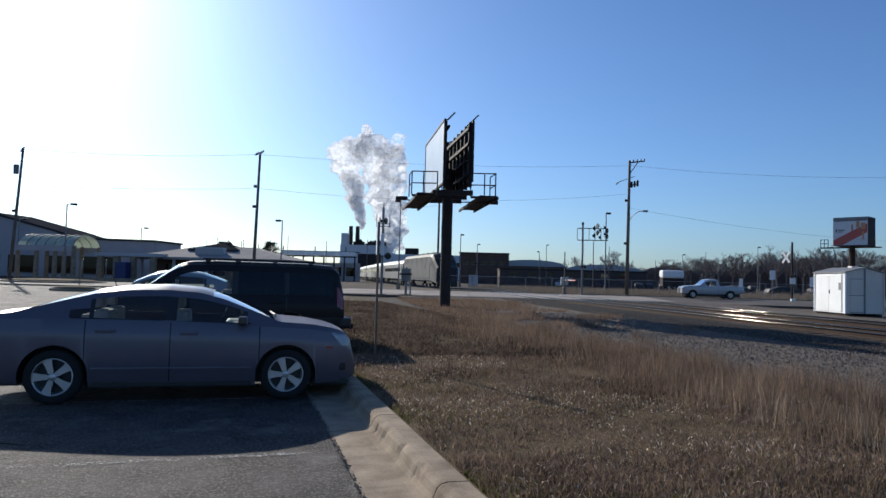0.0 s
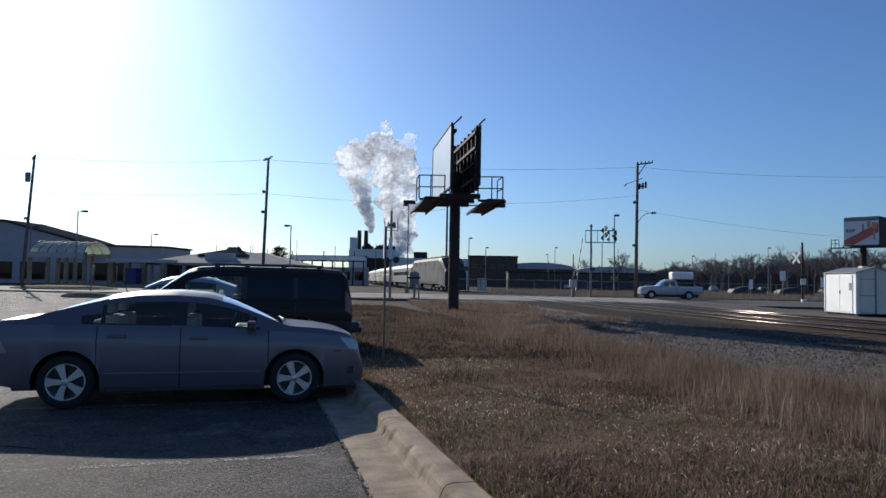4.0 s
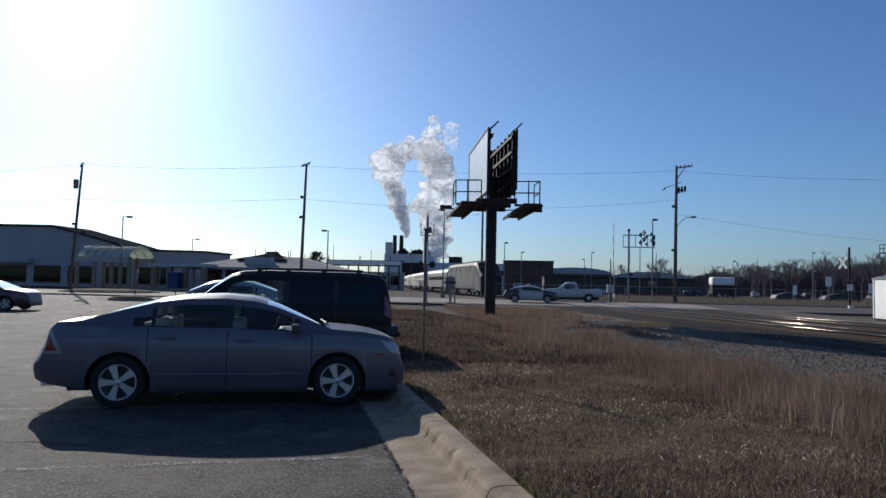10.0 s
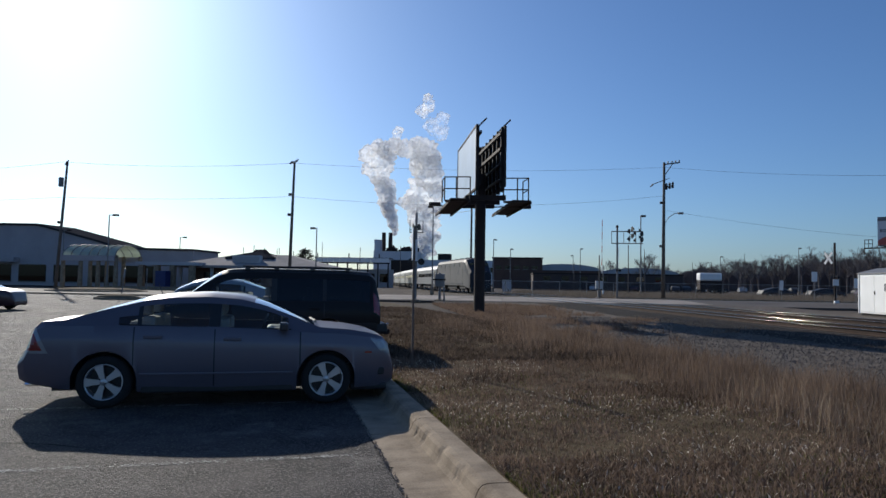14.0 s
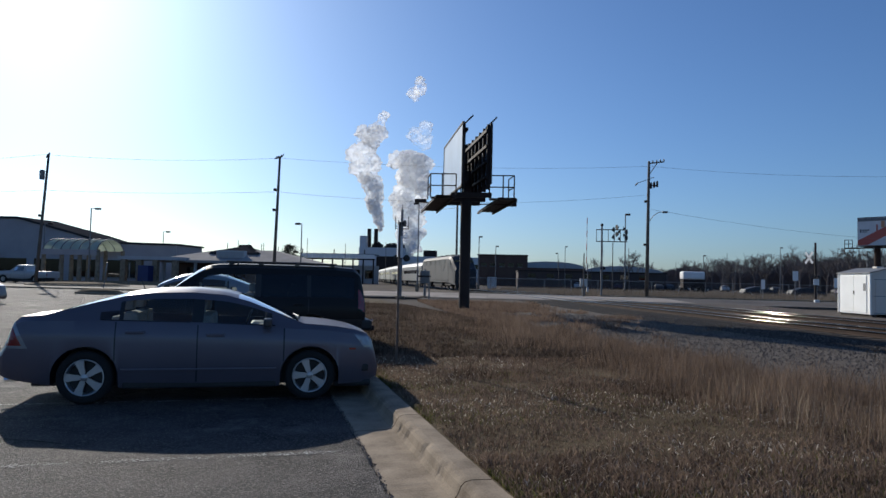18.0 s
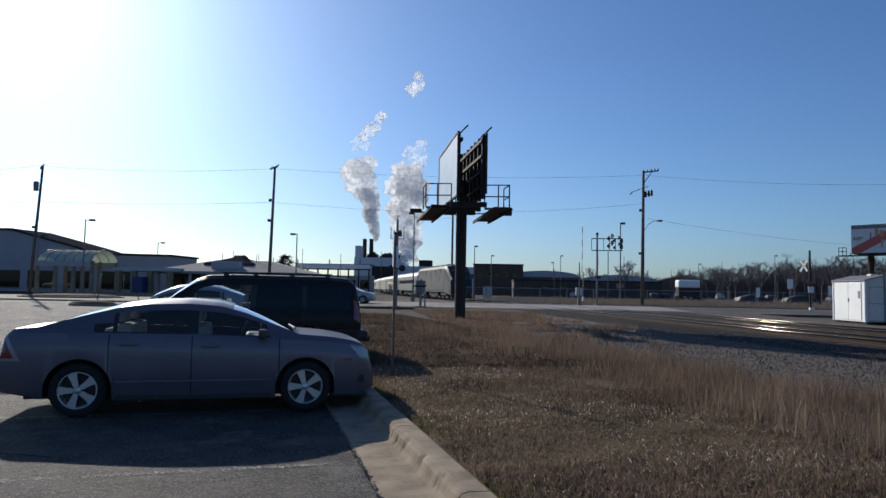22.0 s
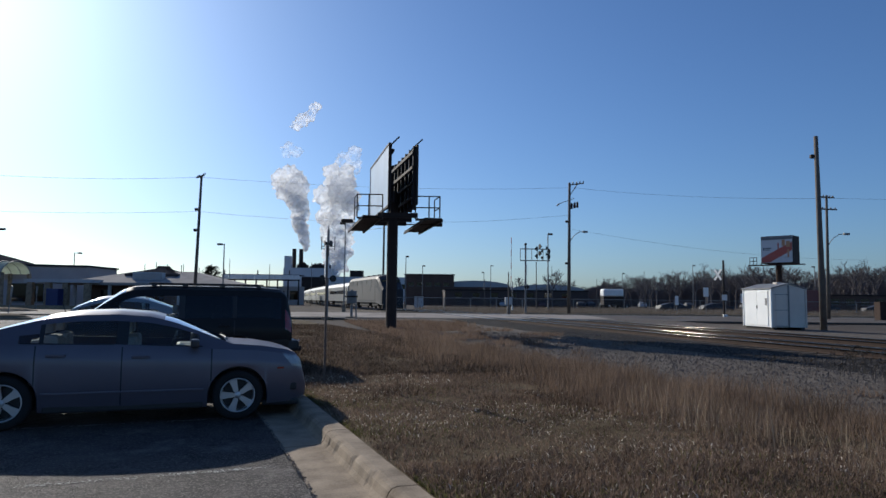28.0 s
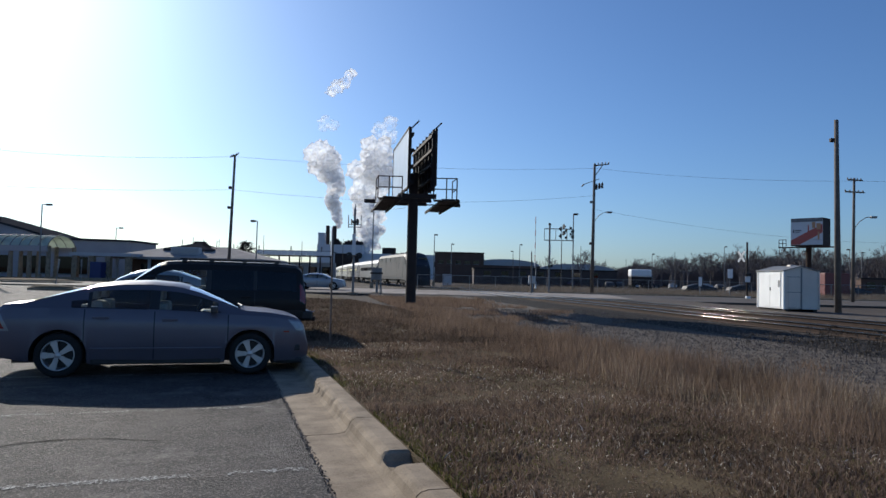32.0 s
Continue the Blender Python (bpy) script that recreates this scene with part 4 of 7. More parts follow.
CAR_YAW = 19.0
sedan = vehicle("sedan", pose(-3.773, 8.553, 0, 0, 0, CAR_YAW) @ pose(0, 0.80, LOT + 0.002), SEDAN, M_SEDAN, "grey-blue four-door sedan with silver five-spoke wheels, parked", "car")
for s in (1, -1):
    part("side_moulding", bx(-0.95, s * 0.9, 0.415, 0.93, s * 0.93, 0.44, 0.008), M_SEDAN, sedan)
    # black strip added for the shade along the lower body
    part("shaded_sill", bx(-0.93, s * 0.84, 0.185, 0.93, s * 0.885, 0.3, 0.02), M_BLACK, sedan, "black strip for the shaded sill")
    part("side_marker", bx(1.88, s * 0.84, 0.665, 1.97, s * 0.862, 0.69), M_TAIL, sedan, "small red side marker")
    part("wiper", rd((1.24, s * 0.1, 1.045), (1.18, s * 0.6, 1.06), 0.012), M_BLACK, sedan)
part("front_bumper_intake", bx(2.2, -0.5, 0.3, 2.315, 0.5, 0.42, 0.02), M_BLACK, sedan)
lamp_patch(sedan, SEDAN, "headlamp", [(1.94, 0.88), (2.15, 0.825), (2.215, 0.68), (2.09, 0.69)], M_HEADLAMP, "clear headlamp lens")
lamp_patch(sedan, SEDAN, "tail_lamp_rim", [(-2.2, 1.01), (-2.165, 1.0), (-2.0, 0.69), (-2.27, 0.69)], M_HEADLAMP, "clear tail lamp rim")
lamp_patch(sedan, SEDAN, "tail_lamp", [(-2.2, 0.94), (-2.18, 0.93), (-2.07, 0.725), (-2.25, 0.725)], M_TAIL, "dark red tail lamp lens", 0.012)
for s in (1, -1):
    part("fog_lamp_recess", bx(2.0, s * 0.7, 0.36, 2.16, s * 0.775, 0.46, 0.02), M_BLACK, sedan)
for s in (1, -1):
    part("window_trim", rd((-1.2, s * (side_y(SEDAN, -1.2, 1.045) + 0.004), 1.045), (0.9, s * (side_y(SEDAN, 0.9, 0.985) + 0.004), 0.985), 0.008, 0.008, 6), M_BLACK, sedan)
part("exhaust_pipe", rd((-2.36, -0.5, 0.27), (-2.1, -0.5, 0.28), 0.03, 0.03, 10), M_CHROME, sedan)
part("roof_aerial", lathe(bmesh.new(), [(0.03, 0), (0.025, 0.02), (0.006, 0.03), (0.004, 0.2), (0, 0.2)], 8, 'z'), M_BLACK, sedan).matrix_basis = pose(-0.85, 0, 1.39, 0, -20)
part("dashboard", bx(0.55, -0.66, 0.78, 1.02, 0.66, 0.96, 0.05), M_BLACK, sedan)
part("steering_wheel", tube(bmesh.new(), [(0.5 + 0.06 * math.sin(a_), 0.37 + 0.18 * math.cos(a_), 0.95 + 0.17 * math.sin(a_)) for a_ in [k_ * math.pi / 8 for k_ in range(17)]], 0.014, 6), M_BLACK, sedan)
part("inner_mirror", bx(0.5, -0.11, 1.24, 0.53, 0.11, 1.3, 0.01), M_BLACK, sedan)
part("rear_bench", bx(-1.15, -0.62, 0.45, -0.85, 0.62, 1.08, 0.06), M_INTERIOR, sedan)
part("grille", bx(2.2, -0.42, 0.55, 2.262, 0.42, 0.7, 0.015), M_CHROME, sedan, "bright grille bars")
part("chin_spoiler", bx(1.7, -0.72, 0.15, 2.2, 0.72, 0.24, 0.03), M_BLACK, sedan)
suv = vehicle("suv", pose(-5.32, 13.65, LOT + 0.002, 0, 0, CAR_YAW + 180) @ pose(0, -0.97, 0), BIGSUV, M_SUV, "large dark suv with tinted rear windows, backed into its bay", "car")
for s in (1, -1):
    part("roof_rail", rd((-2.0, s * 0.66, 1.905), (0.3, s * 0.66, 1.915), 0.016), M_BLACK, suv)
    for x in (-1.9, -1.15, -0.4, 0.2):
        part("roof_rail_foot", bx(x - 0.05, s * 0.66 - 0.02, 1.83, x + 0.05, s * 0.66 + 0.02, 1.91), M_BLACK, suv)
    part("running_board", bx(-0.95, s * 0.9, 0.36, 0.95, s * 1.04, 0.42, 0.01), M_BLACK, suv)
for x in (-1.6, -0.6, 0.1):
    part("roof_crossbar", rd((x, -0.66, 1.91), (x, 0.66, 1.91), 0.014), M_BLACK, suv)
part("rear_bumper", bx(-2.78, -0.9, 0.5, -2.5, 0.9, 0.72, 0.05), M_BLACK, suv)
part("tow_hitch", bx(-2.95, -0.06, 0.42, -2.6, 0.06, 0.54, 0.02), M_DARK_STEEL, suv)
part("hitch_ball", lathe(bmesh.new(), [(0, 0.66), (0.03, 0.64), (0.03, 0.6), (0.015, 0.56), (0.015, 0.5)], 10, 'z'), M_CHROME, suv).matrix_basis = pose(-2.9, 0, 0.02)
far_car = vehicle("parked_car", pose(-9.15, 19.85, LOT + 0.002, 0, 0, CAR_YAW + 180), HATCH, M_CARSILVER, "pale silver parked hatchback beyond the dark suv", "car", detail=0.6)
red_car = vehicle("parked_car", pose(-25.6, 29.5, LOT + 0.002, 0, 0, 10), SEDAN, M_CARRED, "dark red parked sedan with a sunlit bonnet", "car", detail=0.6)
pickup = vehicle("pickup_truck", pose(21.4, 64.5, 0), PICKUP, M_CARWHITE, "white regular-cab pickup truck driving along the street", "pickup truck", detail=0.7)
patrol = vehicle("patrol_car", pose(-15, 56, 0), PATROL, M_CARDARK, "black and white patrol sedan with a roof light bar", "car", detail=0.6)
part("light_bar", bx(-0.35, -0.55, 1.47, -0.1, 0.55, 1.6, 0.03), M_SIGN_WHITE, patrol, "white roof light bar")
sedan_b = vehicle("silver_sedan", pose(-40, 56, 0), SEDAN, M_CARSILVER, "pale silver sedan driving along the street", "car", detail=0.6)
sedan_c = vehicle("blue_sedan", pose(-60, 56, 0), SEDAN, M_CARSILVER, "pale blue-grey sedan driving along the street", "car", detail=0.6)


# ---- street furniture and rail gear ----
def sag(a, b, drop, n=10):
    a, b = Vector(a), Vector(b)
    return [a.lerp(b, i / n) - Vector((0, 0, drop * 4 * (i / n) * (1 - i / n))) for i in range(n + 1)]


def billboard():
    root = thing("billboard", pose(-1.8, 35.0, 0.0), "tall dark steel billboard with two back-to-back panels and a catwalk", "billboard")
    z0 = level(-1.8, 35) - 0.1
    bm = lathe(bmesh.new(), [(0.28, z0), (0.28, 5.6), (0.26, 5.62), (0.26, 7.2), (0.0, 7.2)], 20, 'z')
    part("column", bm, M_DARK_STEEL, root, smooth=False)
    # each panel: near end, far end, bottom and top at both
    def panel(pn, pf, zb, zt, face_left):
        pn, pf = Vector((*pn, 0)) - Vector((-1.8, 35, 0)), Vector((*pf, 0)) - Vector((-1.8, 35, 0))
        d = (pf - pn)
        ln = d.length
        d.normalize()
        yaw = math.degrees(math.atan2(d.y, d.x))
        mm = Matrix.Translation((pn.x, pn.y, 0)) @ pose(0, 0, 0, 0, 0, yaw)
        face = 1 if face_left else -1
        sheet_y = 0.10 * face
        p = part("poster_panel", bx(0.08, sheet_y - 0.02, zb + 0.08, ln - 0.08, sheet_y + 0.02, zt - 0.08, 0.0, mm), M_POSTER_BLANK, root, "pale blank poster sheet")
        for a in ((0, zb, ln, zb + 0.1), (0, zt - 0.1, ln, zt), (0, zb, 0.1, zt), (ln - 0.1, zb, ln, zt)):
            part("panel_trim", bx(a[0], sheet_y - 0.06, a[1], a[2], sheet_y + 0.05, a[3], 0.01, mm), M_DARK_STEEL, root)
        for k in range(7):
            x = 0.25 + (ln - 0.5) * k / 6
            part("upright", bx(x - 0.05, sheet_y - face * 0.04 - 0.06, zb - 0.25, x + 0.05, sheet_y - face * 0.16 + 0.02, zt - 0.02, 0.0, mm), M_DARK_STEEL, root)
        for k in range(4):
            z = zb + 0.35 + (zt - zb - 0.7) * k / 3
            part("stringer", bx(0.1, sheet_y - face * 0.2 - 0.05, z - 0.07, ln - 0.1, sheet_y - face * 0.2 + 0.05, z + 0.07, 0.0, mm), M_DARK_STEEL, root)
        part("hoist_arm", rd(mm @ Vector((0.5, 0.1, zt - 0.15)), mm @ Vector((0.2, -0.4, zt + 0.36)), 0.04), M_DARK_STEEL, root)
    panel((-1.74, 32.0), (-3.2, 38.6), 6.0, 9.15, True)
    panel((-0.60, 32.8), (-2.1, 38.9), 6.25, 9.24, False)
    for y in (33.2, 35.0, 36.8):
        x = -1.8 + (35 - y) * 0.19
        part("cross_beam", bx(x - 1.0 + 1.8, y - 35 - 0.1, 5.62, x + 1.0 + 1.8, y - 35 + 0.1, 5.86), M_DARK_STEEL, root)
    # catwalks along both faces
    for name, a, b in (("catwalk", (-2.25, 31.2), (-3.75, 38.2)), ("catwalk", (0.0, 31.8), (-1.2, 38.4))):
        a, b = Vector((*a, 0)) - Vector((-1.8, 35, 0)), Vector((*b, 0)) - Vector((-1.8, 35, 0))
        d = b - a
        mm = Matrix.Translation(a) @ pose(0, 0, 0, 0, 0, math.degrees(math.atan2(d.y, d.x)))
        w0, w1 = (-0.1, 0.75) if name and a.x < 0 and a.x < -0.3 else (-0.75, 0.1)
        n = 16
        for k in range(n):
            x = d.length * k / n
            part("grating_plank", bx(x + 0.02, w0, 5.42, x + d.length / n - 0.05, w1, 5.47, 0.0, mm), M_DARK_STEEL, root)
        for w in (w0, w1):
            part("catwalk_beam", bx(0, w - 0.04, 5.3, d.length, w + 0.04, 5.42, 0.0, mm), M_DARK_STEEL, root)
    # handrails at the near ends
    for xs, y in (((-3.3 + 1.8, -2.75 + 1.8, -2.1 + 1.8), -3.6), ((-0.55 + 1.8, 0.1 + 1.8, 0.62 + 1.8), -3.2)):
        for x in xs:
            part("rail_post", rd((x, y, 5.42), (x, y, 6.5), 0.03), M_DARK_STEEL, root)
        for z in (5.95, 6.5):
            part("hand_rail", rd((xs[0], y, z), (xs[-1], y, z), 0.028), M_DARK_STEEL, root)
        xo = xs[0] if xs[0] < 0 else xs[-1]
        for z in (5.95, 6.5):
            part("hand_rail", rd((xo, y, z), (xo - 0.25, y + 1.2, z), 0.028), M_DARK_STEEL, root)
        part("rail_post", rd((xo - 0.25, y + 1.2, 5.42), (xo - 0.25, y + 1.2, 6.5), 0.028), M_DARK_STEEL, root)
        part("floor_end", bx(xs[0], y - 0.05, 5.36, xs[-1], y + 0.4, 5.42), M_DARK_STEEL, root)
    # flood lamps on arms
    for a, b in (((-3.4 + 1.8, 0.3, 5.45), (-4.25 + 1.8, 0.5, 5.7)), ((-1.1 + 1.8, -0.8, 5.4), (0.5 + 1.8, -0.8, 5.42))):
        part("lamp_arm", rd(a, b, 0.03), M_DARK_STEEL, root)
        part("flood_lamp", bx(b[0] - 0.3, b[1] - 0.2, b[2] - 0.1, b[0] + 0.3, b[1] + 0.2, b[2] + 0.08, 0.03), M_DARK_STEEL, root)


billboard()


def utility_pole(x, y, h, arms, label, lean=(0, 0), r=0.16, extras=()):
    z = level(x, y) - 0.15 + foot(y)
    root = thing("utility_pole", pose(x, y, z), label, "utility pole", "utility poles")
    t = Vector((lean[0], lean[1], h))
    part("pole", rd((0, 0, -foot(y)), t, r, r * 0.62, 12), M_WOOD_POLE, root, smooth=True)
    for az, ln, yaw in arms:
        c = t * (az / h)
        d = Vector((math.cos(radians(yaw)), math.sin(radians(yaw)), 0)) * ln / 2
        mm = Matrix.Translation(c) @ pose(0, 0, 0, 0, 0, yaw)
        part("crossarm", bx(-ln / 2, -0.16, -0.06, ln / 2, -0.05, 0.06, 0.01, mm), M_WOOD_POLE, root)
        for k in (-0.92, -0.45, 0.45, 0.92):
            part("insulator", lathe(bmesh.new(), [(0.0, 0.06), (0.05, 0.06), (0.07, 0.12), (0.05, 0.2), (0.0, 0.22)], 8, 'z'), M_GALV_DULL, root).matrix_basis = Matrix.Translation(c + d * k)
    for kind, z1 in extras:
        c = t * (z1 / h)
        if kind == "can":
            part("transformer", lathe(bmesh.new(), [(0.0, -0.45), (0.22, -0.45), (0.24, 0.35), (0.16, 0.45), (0, 0.5)], 14, 'z'), M_GALV_DULL, root, "grey transformer can").matrix_basis = Matrix.Translation(c + Vector((-0.42, -0.05, 0)))
        elif kind == "cans":
            for k in (0.25, 0.55, 0.85):
                part("transformer", lathe(bmesh.new(), [(0.0, -0.3), (0.11, -0.3), (0.12, 0.2), (0.07, 0.3), (0, 0.35)], 12, 'z'), M_DARK_STEEL, root, "dark cutout and transformer").matrix_basis = Matrix.Translation(c + Vector((k, 0, 0.25 * k)))
            part("bracket", bx(-0.1, -0.05, -0.05, 0.9, 0.05, 0.05, 0, Matrix.Translation(c + Vector((0, 0, 0.05)))), M_DARK_STEEL, root)
        elif kind == "lamp":
            tip = c + Vector((1.45, -0.3, 1.15))
            part("lamp_arm", tube(bmesh.new(), [c, c + Vector((0.5, -0.1, 0.75)), c + Vector((1.0, -0.2, 1.1)), tip], 0.035), M_GALV_DULL, root)
            part("lamp_head", bx(tip.x - 0.1, tip.y - 0.14, tip.z - 0.12, tip.x + 0.42, tip.y + 0.14, tip.z + 0.08, 0.05), M_GALV_DULL, root)
        elif kind == "box":
            part("junction_box", bx(c.x - 0.4, c.y - 0.1, c.z - 0.1, c.x - 0.15, c.y + 0.1, c.z + 0.14, 0.03), M_DARK_STEEL, root)
        elif kind == "alley":
            part("crossarm", bx(-0.1, -0.16, -0.06, 1.5, -0.05, 0.06, 0.01, Matrix.Translation(c) @ pose(0, 0, 0, 0, -7, 0)), M_WOOD_POLE, root)
            part("brace", rd(c + Vector((0, -0.1, -1.15)), c + Vector((0.8, -0.1, 0.05)), 0.045), M_WOOD_POLE, root)
            for k in (-0.05, 0.35, 0.75, 1.1, 1.45):
                part("insulator", lathe(bmesh.new(), [(0.0, 0.04), (0.05, 0.04), (0.08, 0.12), (0.06, 0.24), (0.0, 0.26)], 8, 'z'), M_GALV_DULL, root).matrix_basis = Matrix.Translation(c + Vector((k, -0.1, 0.02 + 0.12 * k)))
            part("guy_arm", rd(c + Vector((0.5, 0, -1.4)), c + Vector((-1.1, 0, -2.0)), 0.035), M_GALV_DULL, root)
            part("guy_insulator", rd(c + Vector((-1.1, 0, -2.0)), c + Vector((-1.35, 0, -2.25)), 0.09, 0.06), M_GALV_DULL, root)
        elif kind == "brace":
            part("brace", rd(c, c + Vector((0.85, 0, 1.0)), 0.04), M_WOOD_POLE, root)
            part("brace", rd(c + Vector((0, 0, 0.1)), c + Vector((-0.9, 0, -0.35)), 0.02), M_GALV_DULL, root)
    return root


utility_pole(-43.5, 60, 12.4, [(12.2, 1.9, -50)], "leaning wooden utility pole with a transformer can", (0.72, 0), extras=(("can", 10.4), ("box", 6.5)))
utility_pole(-19.9, 58, 12.0, [(11.9, 1.7, -50)], "wooden utility pole with a short crossarm", (0.25, 0), extras=(("box", 7.2), ("box", 9.0)))
utility_pole(14.8, 69.7, 13.7, [], "tall wooden utility pole with transformers and a street lamp", (0.12, 0), r=0.2, extras=(("alley", 13.5), ("cans", 11.2), ("lamp", 7.4), ("box", 5.2), ("box", 9.6)))
utility_pole(24.05, 40.1, 12.0, [], "bare leaning wooden utility pole beside the white shed", (0.05, 0.3), r=0.2, extras=(("box", 10.7),))
utility_pole(37.6, 44.9, 9.6, [(9.4, 2.4, 10)], "wooden utility pole with one crossarm beyond the tracks", (0.1, 0), r=0.15)
utility_pole(36.35, 60, 11.3, [(11.1, 1.5, 12), (10.0, 2.0, 12)], "wooden utility pole with two crossarms and a lamp", (0.15, 0), r=0.16, extras=(("lamp", 6.6),))


def wires():
    runs = [((-43.1, 60, 12.5), (-19.7, 58, 11.95), 0.35), ((-19.7, 58, 11.95), (15.1, 69.7, 13.5), 0.5), ((-80, 66, 12.0), (-43.1, 60, 12.5), 0.4),
            ((-43.1, 60, 9.1), (-19.8, 58, 8.95), 0.2), ((-19.8, 58, 8.95), (15.0, 69.7, 10.6), 0.9), ((-90, 66, 8.8), (-43.1, 60, 9.1), 0.3),
            ((15.1, 69.7, 13.5), (36.9, 60, 11.2), 0.4), ((15.1, 69.7, 9.1), (60, 90, 7.6), 0.8), ((36.9, 60, 11.2), (80, 52, 11.4), 0.5), ((-7.5, 51.3, 7.0), (-2.2, 35, 5.3), 0.15)]
    for a, b, d in runs:
        ob = obj_from("overhead_wire", tube(bmesh.new(), sag(a, b, d), 0.011, 5), M_GALV_DULL)
        tagged(ob, "thin grey overhead wire strung between poles", "cable", "overhead wires")


wires()


def street_lamp(x, y, h, arm, yaw, label="slim grey street lamp with a flat head", head=0.45):
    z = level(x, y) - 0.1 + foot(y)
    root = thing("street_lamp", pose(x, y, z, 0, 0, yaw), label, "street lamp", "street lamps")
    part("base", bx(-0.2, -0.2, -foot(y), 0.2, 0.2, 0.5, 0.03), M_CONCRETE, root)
    part("pole", rd((0, 0, 0.4), (0, 0, h), 0.085, 0.06, 10), M_GALV_DULL, root)
    part("arm", bx(0, -0.04, h - 0.08, arm, 0.04, h), M_GALV_DULL, root)
    part("lamp_head", bx(arm - 0.1, -0.18, h - 0.16, arm + head, 0.18, h + 0.06, 0.04), M_DARK_STEEL, root)


for x, y, h, arm, yaw in ((14.5, 80.1, 9.3, 0.1, 0), (-22.6, 75, 7.2, 0.3, 180), (-44.7, 70, 8.1, 0.6, 0), (-3.5, 110, 8.3, 0.1, 0), (-0.9, 130, 7.8, 0.1, 0), (13.5, 160, 7.9, 0.1, 180),
                          (14.2, 150, 9.0, 0.1, 0), (43.8, 150, 7.6, 0.1, 0), (59.8, 150, 9.6, 0.1, 0), (-9.2, 75, 9.7, 0.15, 180), (62, 120, 7.5, 0.1, 0), (90, 150, 9.0, 0.1, 0),
                          (-60, 84, 7.4, 0.6, 0), (-52, 100, 7.6, 0.6, 0), (105, 140, 8.0, 0.1, 0), (76, 130, 8.5, 0.1, 180)):
    street_lamp(x, y, h, arm, yaw)


def thin_pole(x, y, h, label="slim dark post standing in the yard", r=0.06, cat="post"):
    ob = obj_from("post", rd((0, 0, 0), (0, 0, h), r, r * 0.8, 8), M_WOOD_POLE)
    ob.matrix_basis = pose(x, y, level(x, y) - 0.12)
    tagged(ob, label, cat, "far posts")


rng = random.Random(11)
thin_pole(-7.3, 112, 14.3, "tall dark pole behind the train", 0.2)
for x, y, h in ((13.4, 82, 6.3), (7.75, 63.4, 4.2), (12, 140, 6), (20, 150, 5), (27, 145, 9), (33, 160, 5.5), (38, 150, 6.5), (49, 150, 7), (52, 160, 9), (68, 150, 8), (84, 160, 9.5), (98, 150, 7), (-36, 100, 6.4), (-31, 92, 5.5), (-38, 130, 9), (-28, 120, 7.5), (-24, 140, 9)):
    thin_pole(x, y, h)


def parking_sign():
    z = level(-1.77, 12) - 0.05
    root = thing("parking_sign", pose(-1.77, 12.0, z, 0, 0, 106), "small white sign on a rusty steel post, seen edge on", "sign")
    bm = bmesh.new()
    prism(bm, [(-0.04, -0.015), (-0.015, -0.015), (-0.012, 0.015), (0.012, 0.015), (0.015, -0.015), (0.04, -0.015), (0.04, -0.02), (0.012, -0.02), (0.009, 0.01), (-0.009, 0.01), (-0.012, -0.02), (-0.04, -0.02)], 2, 0, 2.5)
    part("post", bm, M_POST_RUST, root)
    part("sign_plate", bx(-0.065, 0.018, 1.92, 0.065, 0.03, 2.5, 0.005), M_SIGN_WHITE, root)


parking_sign()


